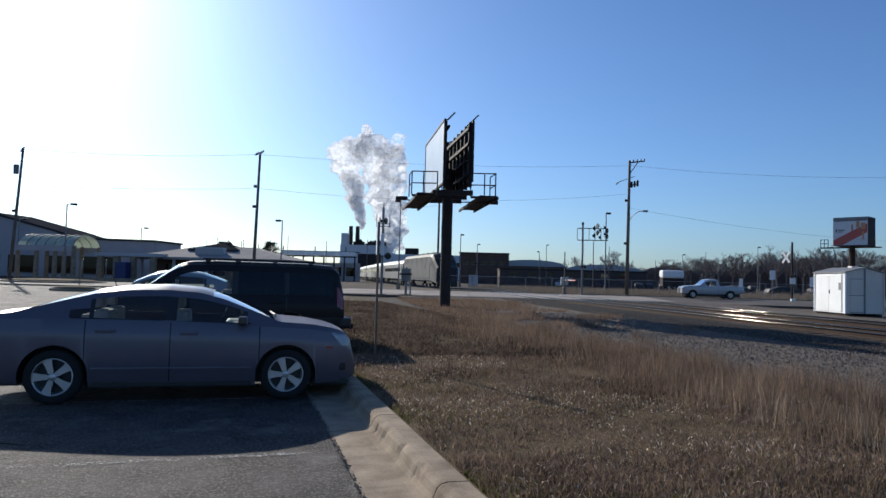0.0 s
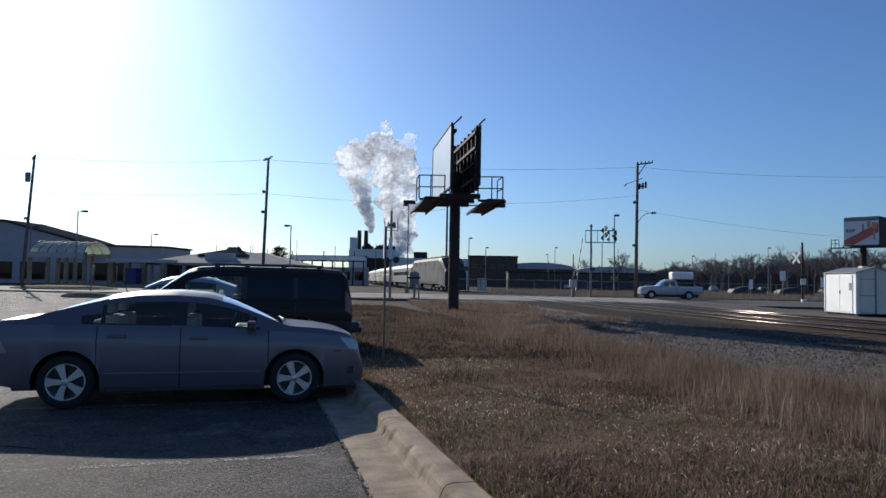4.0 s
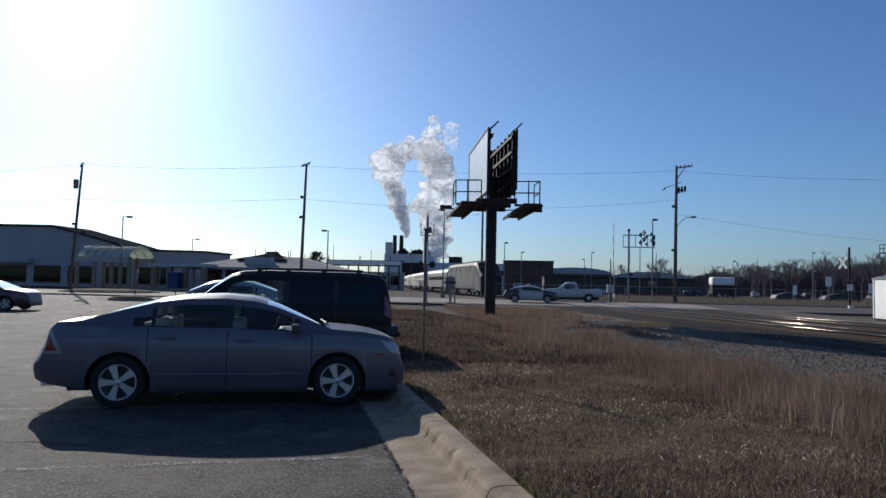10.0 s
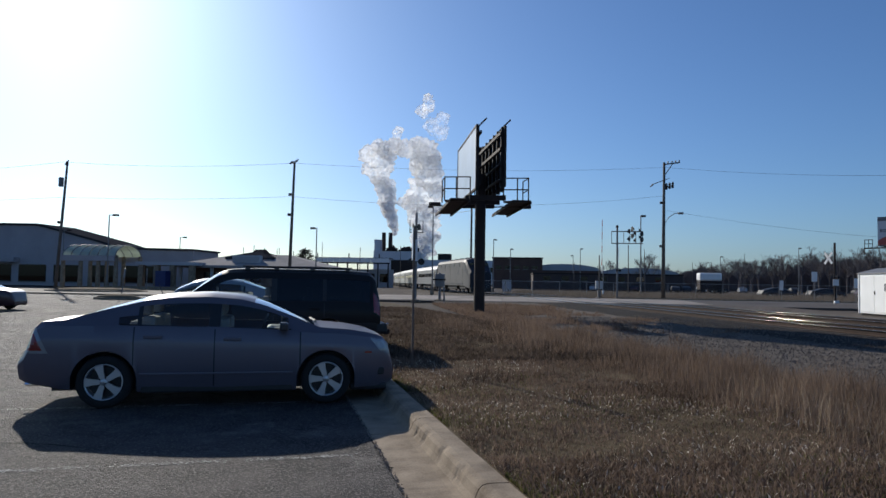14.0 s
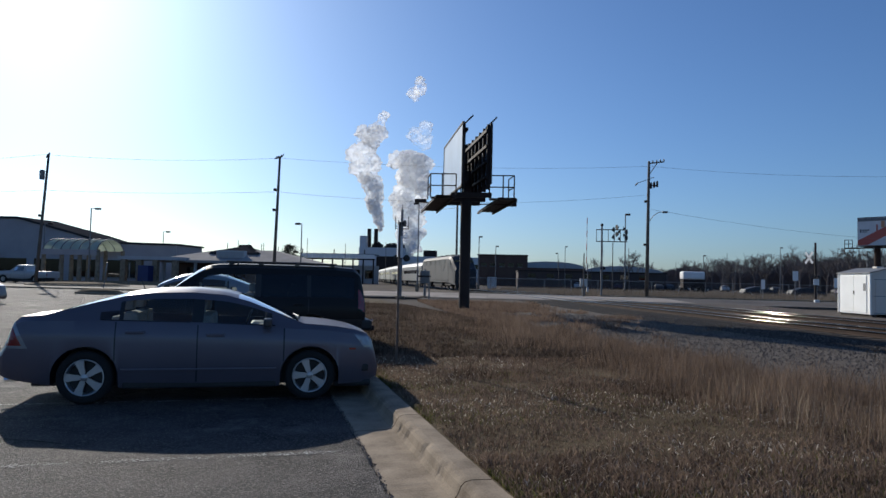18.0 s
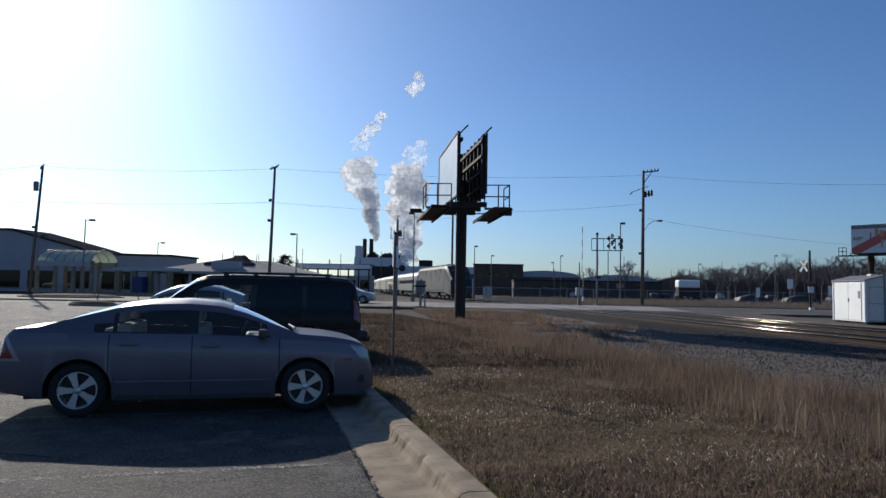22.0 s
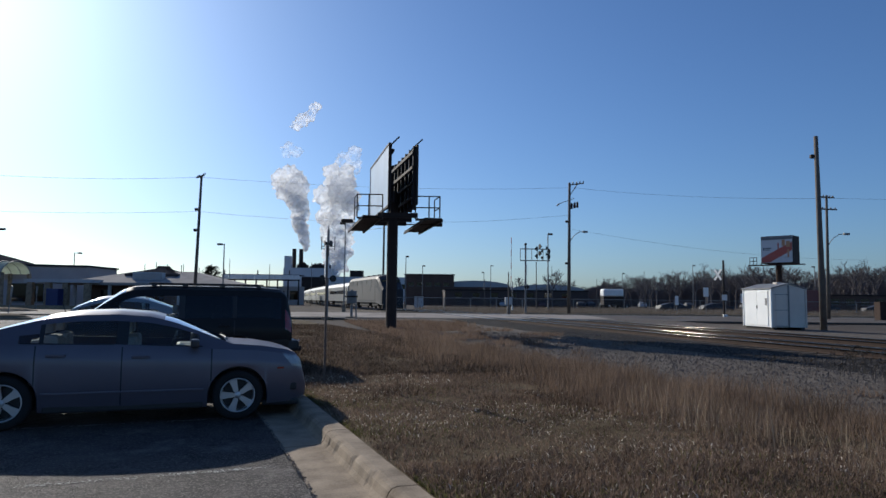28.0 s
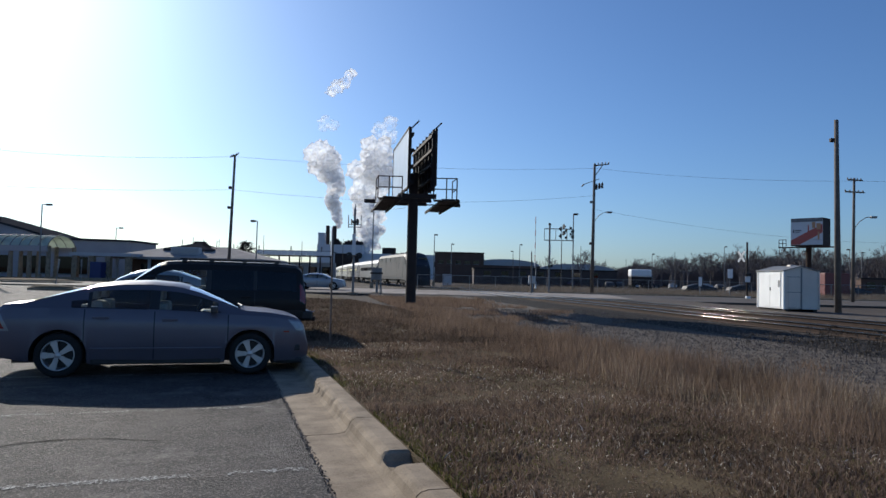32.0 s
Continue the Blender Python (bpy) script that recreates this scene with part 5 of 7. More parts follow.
def shed():
    a = 4.0
    root = thing("storage_shed", pose(19.42, 37.28, level(19, 38) + 0.02, 0, 0, a), "white metal storage shed with double doors on skids", "shed")
    w, d, h = 2.06, 2.9, 2.3
    part("left_wall", bx(0, 0.02, 0.12, 0.05, d - 0.02, h), M_SHED_WHITE, root)
    part("right_wall", bx(w - 0.05, 0.02, 0.12, w, d - 0.02, h), M_SHED_SHADED, root)
    for y0, y1 in ((0, 0.05), (d - 0.05, d)):
        bm = bmesh.new()
        prism(bm, [(0.05, 0.12), (w - 0.05, 0.12), (w - 0.05, h), (w / 2, h + 0.26), (0.05, h)], 1, y0, y1)
        part("gable_wall", bm, M_SHED_SHADED, root)
    for x0, x1, z0, z1 in ((-0.08, w / 2, h - 0.02, h + 0.27), (w + 0.08, w / 2, h - 0.02, h + 0.27)):
        bm = bmesh.new()
        prism(bm, [(x0, z0), (x1, z1), (x1, z1 + 0.05), (x0, z0 + 0.05)], 1, -0.08, d + 0.08)
        part("roof_panel", bm, M_GALV_DULL, root)
    for k in range(2):
        y0 = 0.3 + k * 1.16
        part("door", bx(-0.035, y0, 0.2, 0.0, y0 + 1.13, h - 0.12, 0.01), M_SHED_WHITE, root, "white sheet metal door leaf")
    part("door_latch", bx(-0.06, 1.36, 1.15, -0.03, 1.42, 1.35), M_DARK_STEEL, root)
    part("notice", bx(-0.045, 0.35, 1.35, -0.036, 0.55, 1.75), M_GALV_DULL, root)
    part("side_door", bx(0.25, -0.03, 0.18, 0.95, 0.0, 2.0, 0.01), M_SHED_SHADED, root, "hatch in the shaded gable")
    for z in (0.2, 1.1, 1.98):
        part("door_frame", bx(0.2, -0.04, z - 0.03, 1.0, -0.005, z + 0.0), M_GALV_DULL, root)
    part("corner_post", bx(w / 2 - 0.04, -0.03, 0.12, w / 2 + 0.04, 0.0, h + 0.2), M_GALV_DULL, root)
    for x in (0, w):
        for y in (0, d):
            # posts on the side away from the sun take the shaded tone
            part("corner_post", bx(x - 0.04, y - 0.04, 0.1, x + 0.04, y + 0.04, h, 0.01), M_SHED_WHITE if x == 0 else M_SHED_SHADED, root)
    for x in (0.1, w - 0.3):
        part("skid", bx(x, 0.0, -0.05, x + 0.2, d, 0.12), M_WOOD_TIE, root)
    part("roof_vent", bx(0.9, 0.9, h + 0.24, 1.3, 1.3, h + 0.38, 0.04), M_SHED_SHADED, root)


shed()


def crossing_mast(name, x, y, h, label):
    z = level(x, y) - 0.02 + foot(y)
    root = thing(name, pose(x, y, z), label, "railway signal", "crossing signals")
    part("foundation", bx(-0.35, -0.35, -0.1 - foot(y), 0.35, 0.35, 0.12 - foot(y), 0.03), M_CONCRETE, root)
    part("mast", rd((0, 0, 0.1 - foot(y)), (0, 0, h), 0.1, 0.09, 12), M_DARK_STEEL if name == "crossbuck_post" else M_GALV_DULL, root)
    return root


def crossbuck(root, z, yaw, size=1.2, x=0.0):
    for a in (50, -50):
        mm = Matrix.Translation((x, 0, z)) @ pose(0, 0, 0, 0, 0, yaw) @ pose(0, 0, 0, 0, a, 0)
        part("crossbuck_blade", bx(-size / 2, -0.14, -0.11, size / 2, -0.12, 0.11, 0, mm), M_SIGN_WHITE, root)


def flashers(root, z, yaw, d=0.55):
    mm = Matrix.Translation((0, 0, z)) @ pose(0, 0, 0, 0, 0, yaw)
    part("flasher_bar", bx(-d, -0.16, -0.03, d, -0.1, 0.03, 0, mm), M_DARK_STEEL, root)
    for x in (-d, d):
        for s in (-1, 1):
            b = lathe(bmesh.new(), [(0.0, 0), (0.24, 0), (0.25, 0.02), (0.12, 0.03), (0.11, 0.18), (0, 0.2)], 16)
            bmesh.ops.transform(b, matrix=mm @ Matrix.Translation((x, -0.13 + 0.05 * s, 0)) @ pose(0, 0, 0, 0, 0, 0 if s > 0 else 180), verts=b.verts)
            part("flasher", b, M_BLACK, root)


def crossing_far():
    root = crossing_mast("crossing_cantilever", 10.2, 69.1, 6.9, "grey crossing mast with a cantilever truss of flashing lights")
    for z in (5.3, 6.5):
        part("truss_bar", rd((-0.55, 0, z), (2.5, -0.2, z), 0.05), M_GALV_DULL, root)
    for k in range(6):
        x = -0.55 + k * 0.59
        part("truss_post", rd((x, -0.03 * k, 5.3), (x, -0.03 * k, 6.5), 0.03), M_GALV_DULL, root)
    for k, x in enumerate((1.15, 1.4, 1.75, 2.05, 2.4)):
        for z in ((5.75, 6.5), (6.05, 6.75), (5.6, 6.3), (5.95, 6.6), (5.7, 6.25))[k]:
            b = lathe(bmesh.new(), [(0.0, 0), (0.26, 0), (0.27, 0.03), (0.13, 0.04), (0.11, 0.2), (0, 0.22)], 14)
            bmesh.ops.transform(b, matrix=Matrix.Translation((x, -0.3, z)) @ pose(0, 0, 0, 0, 0, (60, -70, 85, -100, 50)[k]), verts=b.verts)
            part("flasher", b, M_BLACK, root)
    crossbuck(root, 4.3, 80, 1.2)
    flashers(root, 2.6, 80)
    part("bell", lathe(bmesh.new(), [(0, 0.25), (0.1, 0.2), (0.16, 0.0)], 12, 'z'), M_DARK_STEEL, root).matrix_basis = pose(0, 0, 6.9)
    g = crossing_mast("crossing_gate", 8.45, 69.2, 1.5, "crossing gate machine with striped arm and counterweights")
    part("gate_machine", bx(-0.35, -0.3, 0.7, 0.35, 0.3, 1.5, 0.04), M_GALV, g, "grey gate drive housing")
    part("pedestal", bx(-0.15, -0.15, -0.15, 0.15, 0.15, 0.7), M_GALV_DULL, g)
    arm = new("gate_arm")
    arm.parent = g
    arm.matrix_basis = pose(0.25, 0, 1.2)
    for k in range(8):
        part("arm_band", bx(-0.03, -1.2 - 0.66 * (k + 1), -0.07 + 0.004 * k, 0.03, -1.2 - 0.66 * k, 0.07 - 0.004 * k), M_SIGN_WHITE if k % 2 == 0 else M_SIGN_RED, arm)
    for s in (-0.28, 0.12):
        part("arm_strap", bx(s - 0.02, -1.9, -0.06, s + 0.05, 0.9, 0.06), M_GALV_DULL, arm)
        part("counterweight", bx(s - 0.05, 0.55, -0.3, s + 0.08, 1.0, 0.28, 0.02), M_SIGN_WHITE if s > 0 else M_GALV, arm, "white painted counterweight")
    return arm


gate_arm = crossing_far()


def crossing_near():
    root = crossing_mast("crossing_signal", -7.52, 51.0, 6.6, "grey crossing signal mast on the near side of the street")
    part("finial", rd((0, 0, 6.6), (0.02, 0, 7.0), 0.05, 0.03), M_GALV_DULL, root)
    for x in (-0.5, 0.5):
        part("bracket", rd((x, 0, 5.1), (x, 0, 6.1), 0.035), M_GALV_DULL, root)
    for z in (5.15, 5.35):
        part("bracket", rd((-0.5, 0, z), (0.5, 0, z), 0.035), M_GALV_DULL, root)
    for x in (-0.25, 0.25):
        b = lathe(bmesh.new(), [(0.0, 0), (0.25, 0), (0.26, 0.03), (0.12, 0.04), (0.11, 0.18), (0, 0.2)], 14)
        bmesh.ops.transform(b, matrix=Matrix.Translation((x, -0.12, 5.55)) @ pose(0, 0, 0, 0, 0, 70 * (1 if x > 0 else -1)), verts=b.verts)
        part("flasher", b, M_BLACK, root)
    flashers(root, 2.9, 20, 0.4)
    part("marker_plate", bx(-0.14, -0.13, 2.9, 0.14, -0.11, 4.6), M_SIGN_WHITE, root)
    b = crossing_mast("crossing_gate", -5.8, 52.3, 2.1, "grey crossing gate machine with its raised arm")
    part("gate_machine", bx(-0.35, -0.3, 1.0, 0.35, 0.3, 2.0, 0.05), M_GALV_DULL, b)
    part("light_pair", bx(-0.5, -0.4, 1.5, 0.5, -0.28, 1.62), M_DARK_STEEL, b)
    part("foot_rod", rd((0.4, 0, 0), (0.3, 0, 1.0), 0.04), M_GALV_DULL, b)
    # marker post in the turf
    p = obj_from("marker_post", rd((0, 0, 0), (0, 0, 1.5), 0.04, 0.04, 8), M_GALV_DULL)
    p.matrix_basis = pose(-4.9, 47, 0.05)
    tagged(p, "short grey marker post in the grass", "post")


crossing_near()


def road_signs():
    for x, y, z0, h, w, name, lab in ((26.2, 69.9, 0.4, 2.2, 0.5, "object_sign", "white round-topped sign on a post"), (29.3, 69.9, 0.5, 3.1, 0.75, "street_sign", "white rectangular sign on a grey post"), (33.0, 69.6, 0.4, 2.5, 0.5, "street_sign", "small white sign on a post")):
        root = thing(name, pose(x, y, level(x, y) - 0.14), lab, "sign", "street signs")
        part("post", rd((0, 0, 0), (0, 0, h), 0.04), M_GALV_DULL, root)
        part("sign_plate", bx(-w * 0.36, -0.06, h - 0.95, w * 0.36, -0.04, h, 0.01), M_SIGN_WHITE, root)
    root = crossing_mast("crossbuck_post", 27.75, 61.7, 5.4, "dark post with a white crossbuck and flashing lights")
    root.matrix_basis = pose(28.6, 64.0, level(28, 64) + 0.08)
    crossbuck(root, 4.0, -70, 1.3, -0.45)
    flashers(root, 2.3, 65)
    part("notice_plate", bx(-0.25, -0.15, 1.55, 0.25, -0.12, 2.1), M_SIGN_WHITE, root)
    part("relay_box", bx(-0.2, -0.35, -0.25, 0.2, -0.1, 0.2, 0.02), M_WHITE, root)


road_signs()


def small_billboard():
    z = level(46, 88) - 0.1
    root = thing("billboard", pose(46.5, 88, z, 0, 0, -46), "lit poster billboard in red and white on one post", "billboard")
    part("column", rd((0, 0.6, 0), (0, 0.6, 7.4), 0.36, 0.34, 16), M_STEEL_RUST, root)
    part("poster", bx(-1.95, -0.12, 6.9, 1.95, -0.08, 10.35), M_POSTER, root, "white poster with a red diagonal band")
    bm = bmesh.new()
    prism(bm, [(-1.92, 6.95), (-0.85, 6.95), (1.92, 8.5), (1.92, 9.6), (-1.92, 7.55)], 1, -0.15, -0.125)
    part("poster_band", bm, M_SIGN_RED, root)
    part("poster_top_band", bx(-1.93, -0.15, 9.95, 1.93, -0.125, 10.32), M_GALV_DULL, root)
    for x0, z0, x1, z1, m in ((-2.35, 8.55, -2.15, 8.95, M_BLACK), (-2.0, 8.75, -0.9, 8.9, M_GALV_DULL), (-2.0, 8.55, -1.2, 8.66, M_GALV_DULL), (0.2, 8.4, 0.42, 9.5, M_SIGN_RED), (0.95, 9.1, 1.5, 9.9, M_SIGN_TAN), (1.7, 8.9, 2.4, 9.7, M_SIGN_TAN), (1.9, 7.6, 2.2, 8.6, M_SIGN_TAN)):
        part("poster_mark", bx(x0 * 0.71, -0.158, z0, x1 * 0.71, -0.152, z1), m, root)
    part("frame", bx(-2.0, -0.08, 6.8, 2.0, 2.6, 10.45, 0.02), M_DARK_STEEL, root)
    part("catwalk", bx(-3.3, -0.9, 6.5, 3.5, -0.1, 6.62), M_DARK_STEEL, root)
    for x in (-3.2, -2.75, -2.3):
        part("rail_post", rd((x, -0.85, 6.6), (x, -0.85, 7.6), 0.04), M_DARK_STEEL, root)
    for zz in (7.1, 7.6):
        part("hand_rail", rd((-3.2, -0.85, zz), (-2.3, -0.85, zz), 0.04), M_DARK_STEEL, root)
    part("red_notice", bx(-0.95, 0.1, 3.3, -0.15, 0.2, 4.0), M_RED_VEH, root)


small_billboard()


def fence():
    root = thing("chainlink_fence", Matrix(), "long grey chain-link fence beyond the street", "fence")
    posts = None
    y = 76.0
    x = -4.0
    k = 0
    while x < 66:
        yy = y + 2.0 * math.sin(x * 0.05)
        mm = pose(x, yy, level(x, yy) - 0.1)
        if posts is None:
            posts = part("post", rd((0, 0, 0), (0, 0, 1.75), 0.045, 0.045, 6), M_GALV_DULL, root)
            posts.matrix_basis = mm
        else:
            share(posts, "post", root, mm)
        x2 = x + 3.0
        y2 = y + 2.0 * math.sin(x2 * 0.05)
        z = level(x, yy) - 0.1
        part("top_rail", rd((x, yy, z + 1.72), (x2, y2, z + 1.72), 0.035, 0.035, 5), M_GALV_DULL, root)
        bm = bmesh.new()
        for q in range(11):
            f = q / 10
            a = Vector((x, yy, z)).lerp(Vector((x2, y2, z)), f)
            b1 = Vector((x, yy, z)).lerp(Vector((x2, y2, z)), min(1, f + 0.35))
            b2 = Vector((x, yy, z)).lerp(Vector((x2, y2, z)), max(0, f - 0.35))
            rod(bm, a + Vector((0, 0, 0.05)), b1 + Vector((0, 0, 1.7)), 0.008, 0.008, 3)
            rod(bm, a + Vector((0, 0, 0.05)), b2 + Vector((0, 0, 1.7)), 0.008, 0.008, 3)
        part("mesh_panel", bm, M_GALV_DULL, root)
        x = x2
        k += 1


fence()


# ---- the train ----
def loft(bm, sections):
    """Joins closed outlines of equal length."""
    rs = [[bm.verts.new(p) for p in s] for s in sections]
    n = len(rs[0])
    for a, b in zip(rs[:-1], rs[1:]):
        for i in range(n):
            j = (i + 1) % n
            bm.faces.new((a[i], a[j], b[j], b[i]))
    bm.faces.new(rs[0][::-1])
    bm.faces.new(rs[-1])
    bmesh.ops.recalc_face_normals(bm, faces=bm.faces)
    return bm


def bogie(root, x, zr):
    part("truck_frame", bx(x - 1.9, -1.25, zr + 0.35, x + 1.9, 1.25, zr + 0.95, 0.1), M_TRAIN_DARK, root)
    for dx in (-1.3, 1.3):
        for s in (-1, 1):
            w = part("wheel", lathe(bmesh.new(), [(0.0, -0.07), (0.46, -0.07), (0.5, 0.02), (0.47, 0.07), (0, 0.07)], 20), M_TRAIN_DARK, root)
            w.matrix_basis = pose(x + dx, s * 0.95, zr + 0.47)
    for s in (-1, 1):
        part("side_frame", bx(x - 1.7, s * 1.25, zr + 0.45, x + 1.7, s * 1.4, zr + 0.75, 0.05), M_TRAIN_DARK, root)


def section(w, h, x, z0, crown=0.55):
    return [(x, -w, z0), (x, w, z0), (x, w, z0 + h * 0.55), (x, w, z0 + h - crown), (x, w * 0.86, z0 + h - crown * 0.4), (x, w * 0.5, z0 + h - 0.05), (x, 0, z0 + h), (x, -w * 0.5, z0 + h - 0.05), (x, -w * 0.86, z0 + h - crown * 0.4), (x, -w, z0 + h - crown), (x, -w, z0 + h * 0.55)]


def locomotive(m):
    """Passenger diesel; x forward to the nose."""
    root = thing("locomotive", m, "silver-grey passenger diesel locomotive with a dark blue nose", "locomotive")
    zr = 0.0
    secs = [section(1.5, 3.55, -20.9, 0.85), section(1.52, 3.6, -20.6, 0.85), section(1.52, 3.6, -3.2, 0.85)]
    part("body", loft(bmesh.new(), secs), M_LOCO, root)
    nose = [section(1.52, 3.6, -3.2, 0.85), section(1.52, 3.52, -2.4, 0.8), section(1.5, 3.2, -1.7, 0.7), section(1.46, 2.6, -0.8, 0.6, 0.5), section(1.38, 2.3, -0.15, 0.5, 0.5), section(1.2, 2.0, 0.0, 0.55, 0.5)]
    bm = loft(bmesh.new(), nose)
    for f in bm.faces:
        f.normal_update()
        # silver on the low sides only; the low front is painted dark for its shade
        f.material_index = 1 if f.calc_center_median().z < 2.6 and abs(f.normal.y) > 0.8 else 0
    part("nose", bm, [M_TRAIN_BLUE, M_LOCO], root, "sloped nose, dark blue above and on its shaded front")
    for s in (-1, 1):
        part("windscreen", bx(-1.35, s * 0.12, 3.1, -1.28, s * 1.15, 3.75, 0.02, Matrix.Translation((0, 0, 0)) @ pose(0, 0, 0, 0, 0, 0)), M_GLASS_DARK, root)
        part("cab_window", bx(-3.0, s * 1.5, 2.9, -2.2, s * 1.545, 3.6), M_BLACK, root)
        part("cab_door", bx(-4.1, s * 1.5, 1.2, -3.4, s * 1.545, 3.4), M_LOCO, root)
        part("headlight", bx(-0.35, s * 0.35, 2.45, -0.1, s * 0.8, 2.7, 0.03), M_HEADLAMP, root)
        for k in range(5):
            x = -19.6 + k * 3.1
            part("roof_grille", bx(x, s * 1.5, 3.3, x + 1.9, s * 1.56, 3.86, 0.0), M_BLACK, root)
        for k in range(4):
            x = -18 + k * 3.6
            part("body_panel", bx(x, s * 1.5, 1.3, x + 3.3, s * 1.535, 3.4, 0.01), M_LOCO, root)
        part("body_stripe", bx(-20.3, s * 1.5, 1.02, -3.3, s * 1.55, 1.18), M_TRAIN_BLUE, root)
        bmx = bmesh.new()
        prism(bmx, [(-6.6, 2.3), (-5.9, 2.3), (-5.4, 3.1), (-6.0, 3.1)], 1, s * 1.525, s * 1.55)
        part("emblem_shape", bmx, M_TRAIN_BLUE, root)
    part("fuel_tank", bx(-13.5, -1.35, 0.35, -7.6, 1.35, 0.95, 0.12), M_TRAIN_DARK, root)
    part("pilot", bx(-0.2, -1.35, 0.12, 0.12, 1.35, 0.65, 0.05), M_TRAIN_DARK, root)
    part("coupler", bx(0.1, -0.15, 0.6, 0.6, 0.15, 0.9, 0.04), M_TRAIN_DARK, root)
    for x in (-4.0, -17.0):
        bogie(root, x, zr)
    for x in (-15.5, -12.4, -9.2, -6.0):
        part("roof_fan", lathe(bmesh.new(), [(0.6, 4.4), (0.6, 4.56), (0, 4.58)], 16, 'z'), M_TRAIN_DARK, root).matrix_basis = pose(x, 0, 0)


def coach(m, label):
    root = thing("passenger_coach", m, label, "rail coach", "train coaches")
    L = 25.4
    part("body", loft(bmesh.new(), [section(1.45, 3.0, -L / 2, 0.95, 0.7), section(1.52, 3.05, -L / 2 + 0.2, 0.9, 0.7), section(1.52, 3.05, L / 2 - 0.2, 0.9, 0.7), section(1.45, 3.0, L / 2, 0.95, 0.7)]), M_TRAIN, root, smooth=False)
    for s in (-1, 1):
        part("window_band", bx(-9.6, s * 1.5, 2.05, 9.6, s * 1.53, 2.7), M_TRAIN_BLUE, root, "dark window band")
        for k in range(12):
            x = -9.2 + k * 1.62
            part("window", bx(x, s * 1.53, 2.12, x + 1.2, s * 1.545, 2.62), M_GLASS_DARK, root)
        for k in range(4):
            z = 1.08 + k * 0.22
            part("side_rib", bx(-12.3, s * 1.52, z, 12.3, s * 1.545, z + 0.09), M_TRAIN, root)
        for x in (-11.6, 10.7):
            part("door", bx(x, s * 1.5, 1.0, x + 0.85, s * 1.54, 3.0), M_TRAIN_DARK, root, "dark coach door")
    for x in (-9.0, 9.0):
        bogie(root, x, 0)
    part("diaphragm", bx(-L / 2 - 0.4, -0.6, 1.0, -L / 2, 0.6, 3.3), M_TRAIN_DARK, root)
    part("equipment", bx(-5, -1.2, 0.35, 5, 1.2, 0.92, 0.05), M_TRAIN_DARK, root)


def train():
    zt = 0.28
    p = Vector((-4.2, 84.0))
    ang = math.degrees(math.atan2(-0.954, 0.30))
    locomotive(pose(p.x, p.y, zt, 0, 0, ang))
    back = Vector((-0.30, 0.954)).normalized()
    q = p + back * 21.6
    a2 = ang
    for k in range(6):
        a2 -= (2.2, 1.2, 0.8, 0.8, 0.5, 0.5)[k]
        d = Vector((-math.cos(radians(a2)), -math.sin(radians(a2))))
        c = q + d * 13.0
        coach(pose(c.x, c.y, zt, 0, 0, a2), "corrugated silver passenger coach behind the locomotive")
        q = q + d * 26.2


train()


# ---- buildings ----
def house_box(name, x0, y0, x1, y1, h, m_wall, label, category="building", z=None, parapet=0.3, windows=()):
    z = level((x0 + x1) / 2, y0) - 0.12 if z is None else z
    root = thing(name, pose((x0 + x1) / 2, (y0 + y1) / 2, z), label, category)
    w, d = (x1 - x0) / 2, (y1 - y0) / 2
    part("wall", bx(-w, -d, 0, w, d, h), m_wall, root)
    part("roof", bx(-w - 0.15, -d - 0.15, h + 0.004, w + 0.15, d + 0.15, h + parapet), M_BAND if parapet > 0.5 else M_DARK_STEEL, root)
    for (wx, wz, ww, wh) in windows:
        win = part("window", bx(wx - ww / 2, -d - 0.04, wz, wx + ww / 2, -d - 0.004, wz + wh), M_GLASS_DARK, root)
        part("window_frame", bx(wx - ww / 2 - 0.08, -d - 0.07, wz - 0.1, wx + ww / 2 + 0.08, -d - 0.045, wz), M_GALV_DULL, win)
    return root


def hip_roof(root, x0, y0, x1, y1, z0, z1, over=0.6, name="roof", material=None):
    x0, x1, y0, y1 = x0 - over, x1 + over, y0 - over, y1 + over
    r = (y1 - y0) / 2
    bm = bmesh.new()
    a = [bm.verts.new(p) for p in ((x0, y0, z0), (x1, y0, z0), (x1, y1, z0), (x0, y1, z0))]
    b = [bm.verts.new(p) for p in ((x0, y0, z0 - 0.3), (x1, y0, z0 - 0.3), (x1, y1, z0 - 0.3), (x0, y1, z0 - 0.3))]
    c = [bm.verts.new(p) for p in ((x0 + r, (y0 + y1) / 2, z1), (x1 - r, (y0 + y1) / 2, z1))]
    for f in ((a[0], a[1], c[1], c[0]), (a[2], a[3], c[0], c[1]), (a[1], a[2], c[1]), (a[3], a[0], c[0]), (b[3], b[2], b[1], b[0])):
        bm.faces.new(f)
    for i in range(4):
        j = (i + 1) % 4
        bm.faces.new((b[i], b[j], a[j], a[i]))
    bmesh.ops.recalc_face_normals(bm, faces=bm.faces)
    return part(name, bm, material or M_ROOF, root)


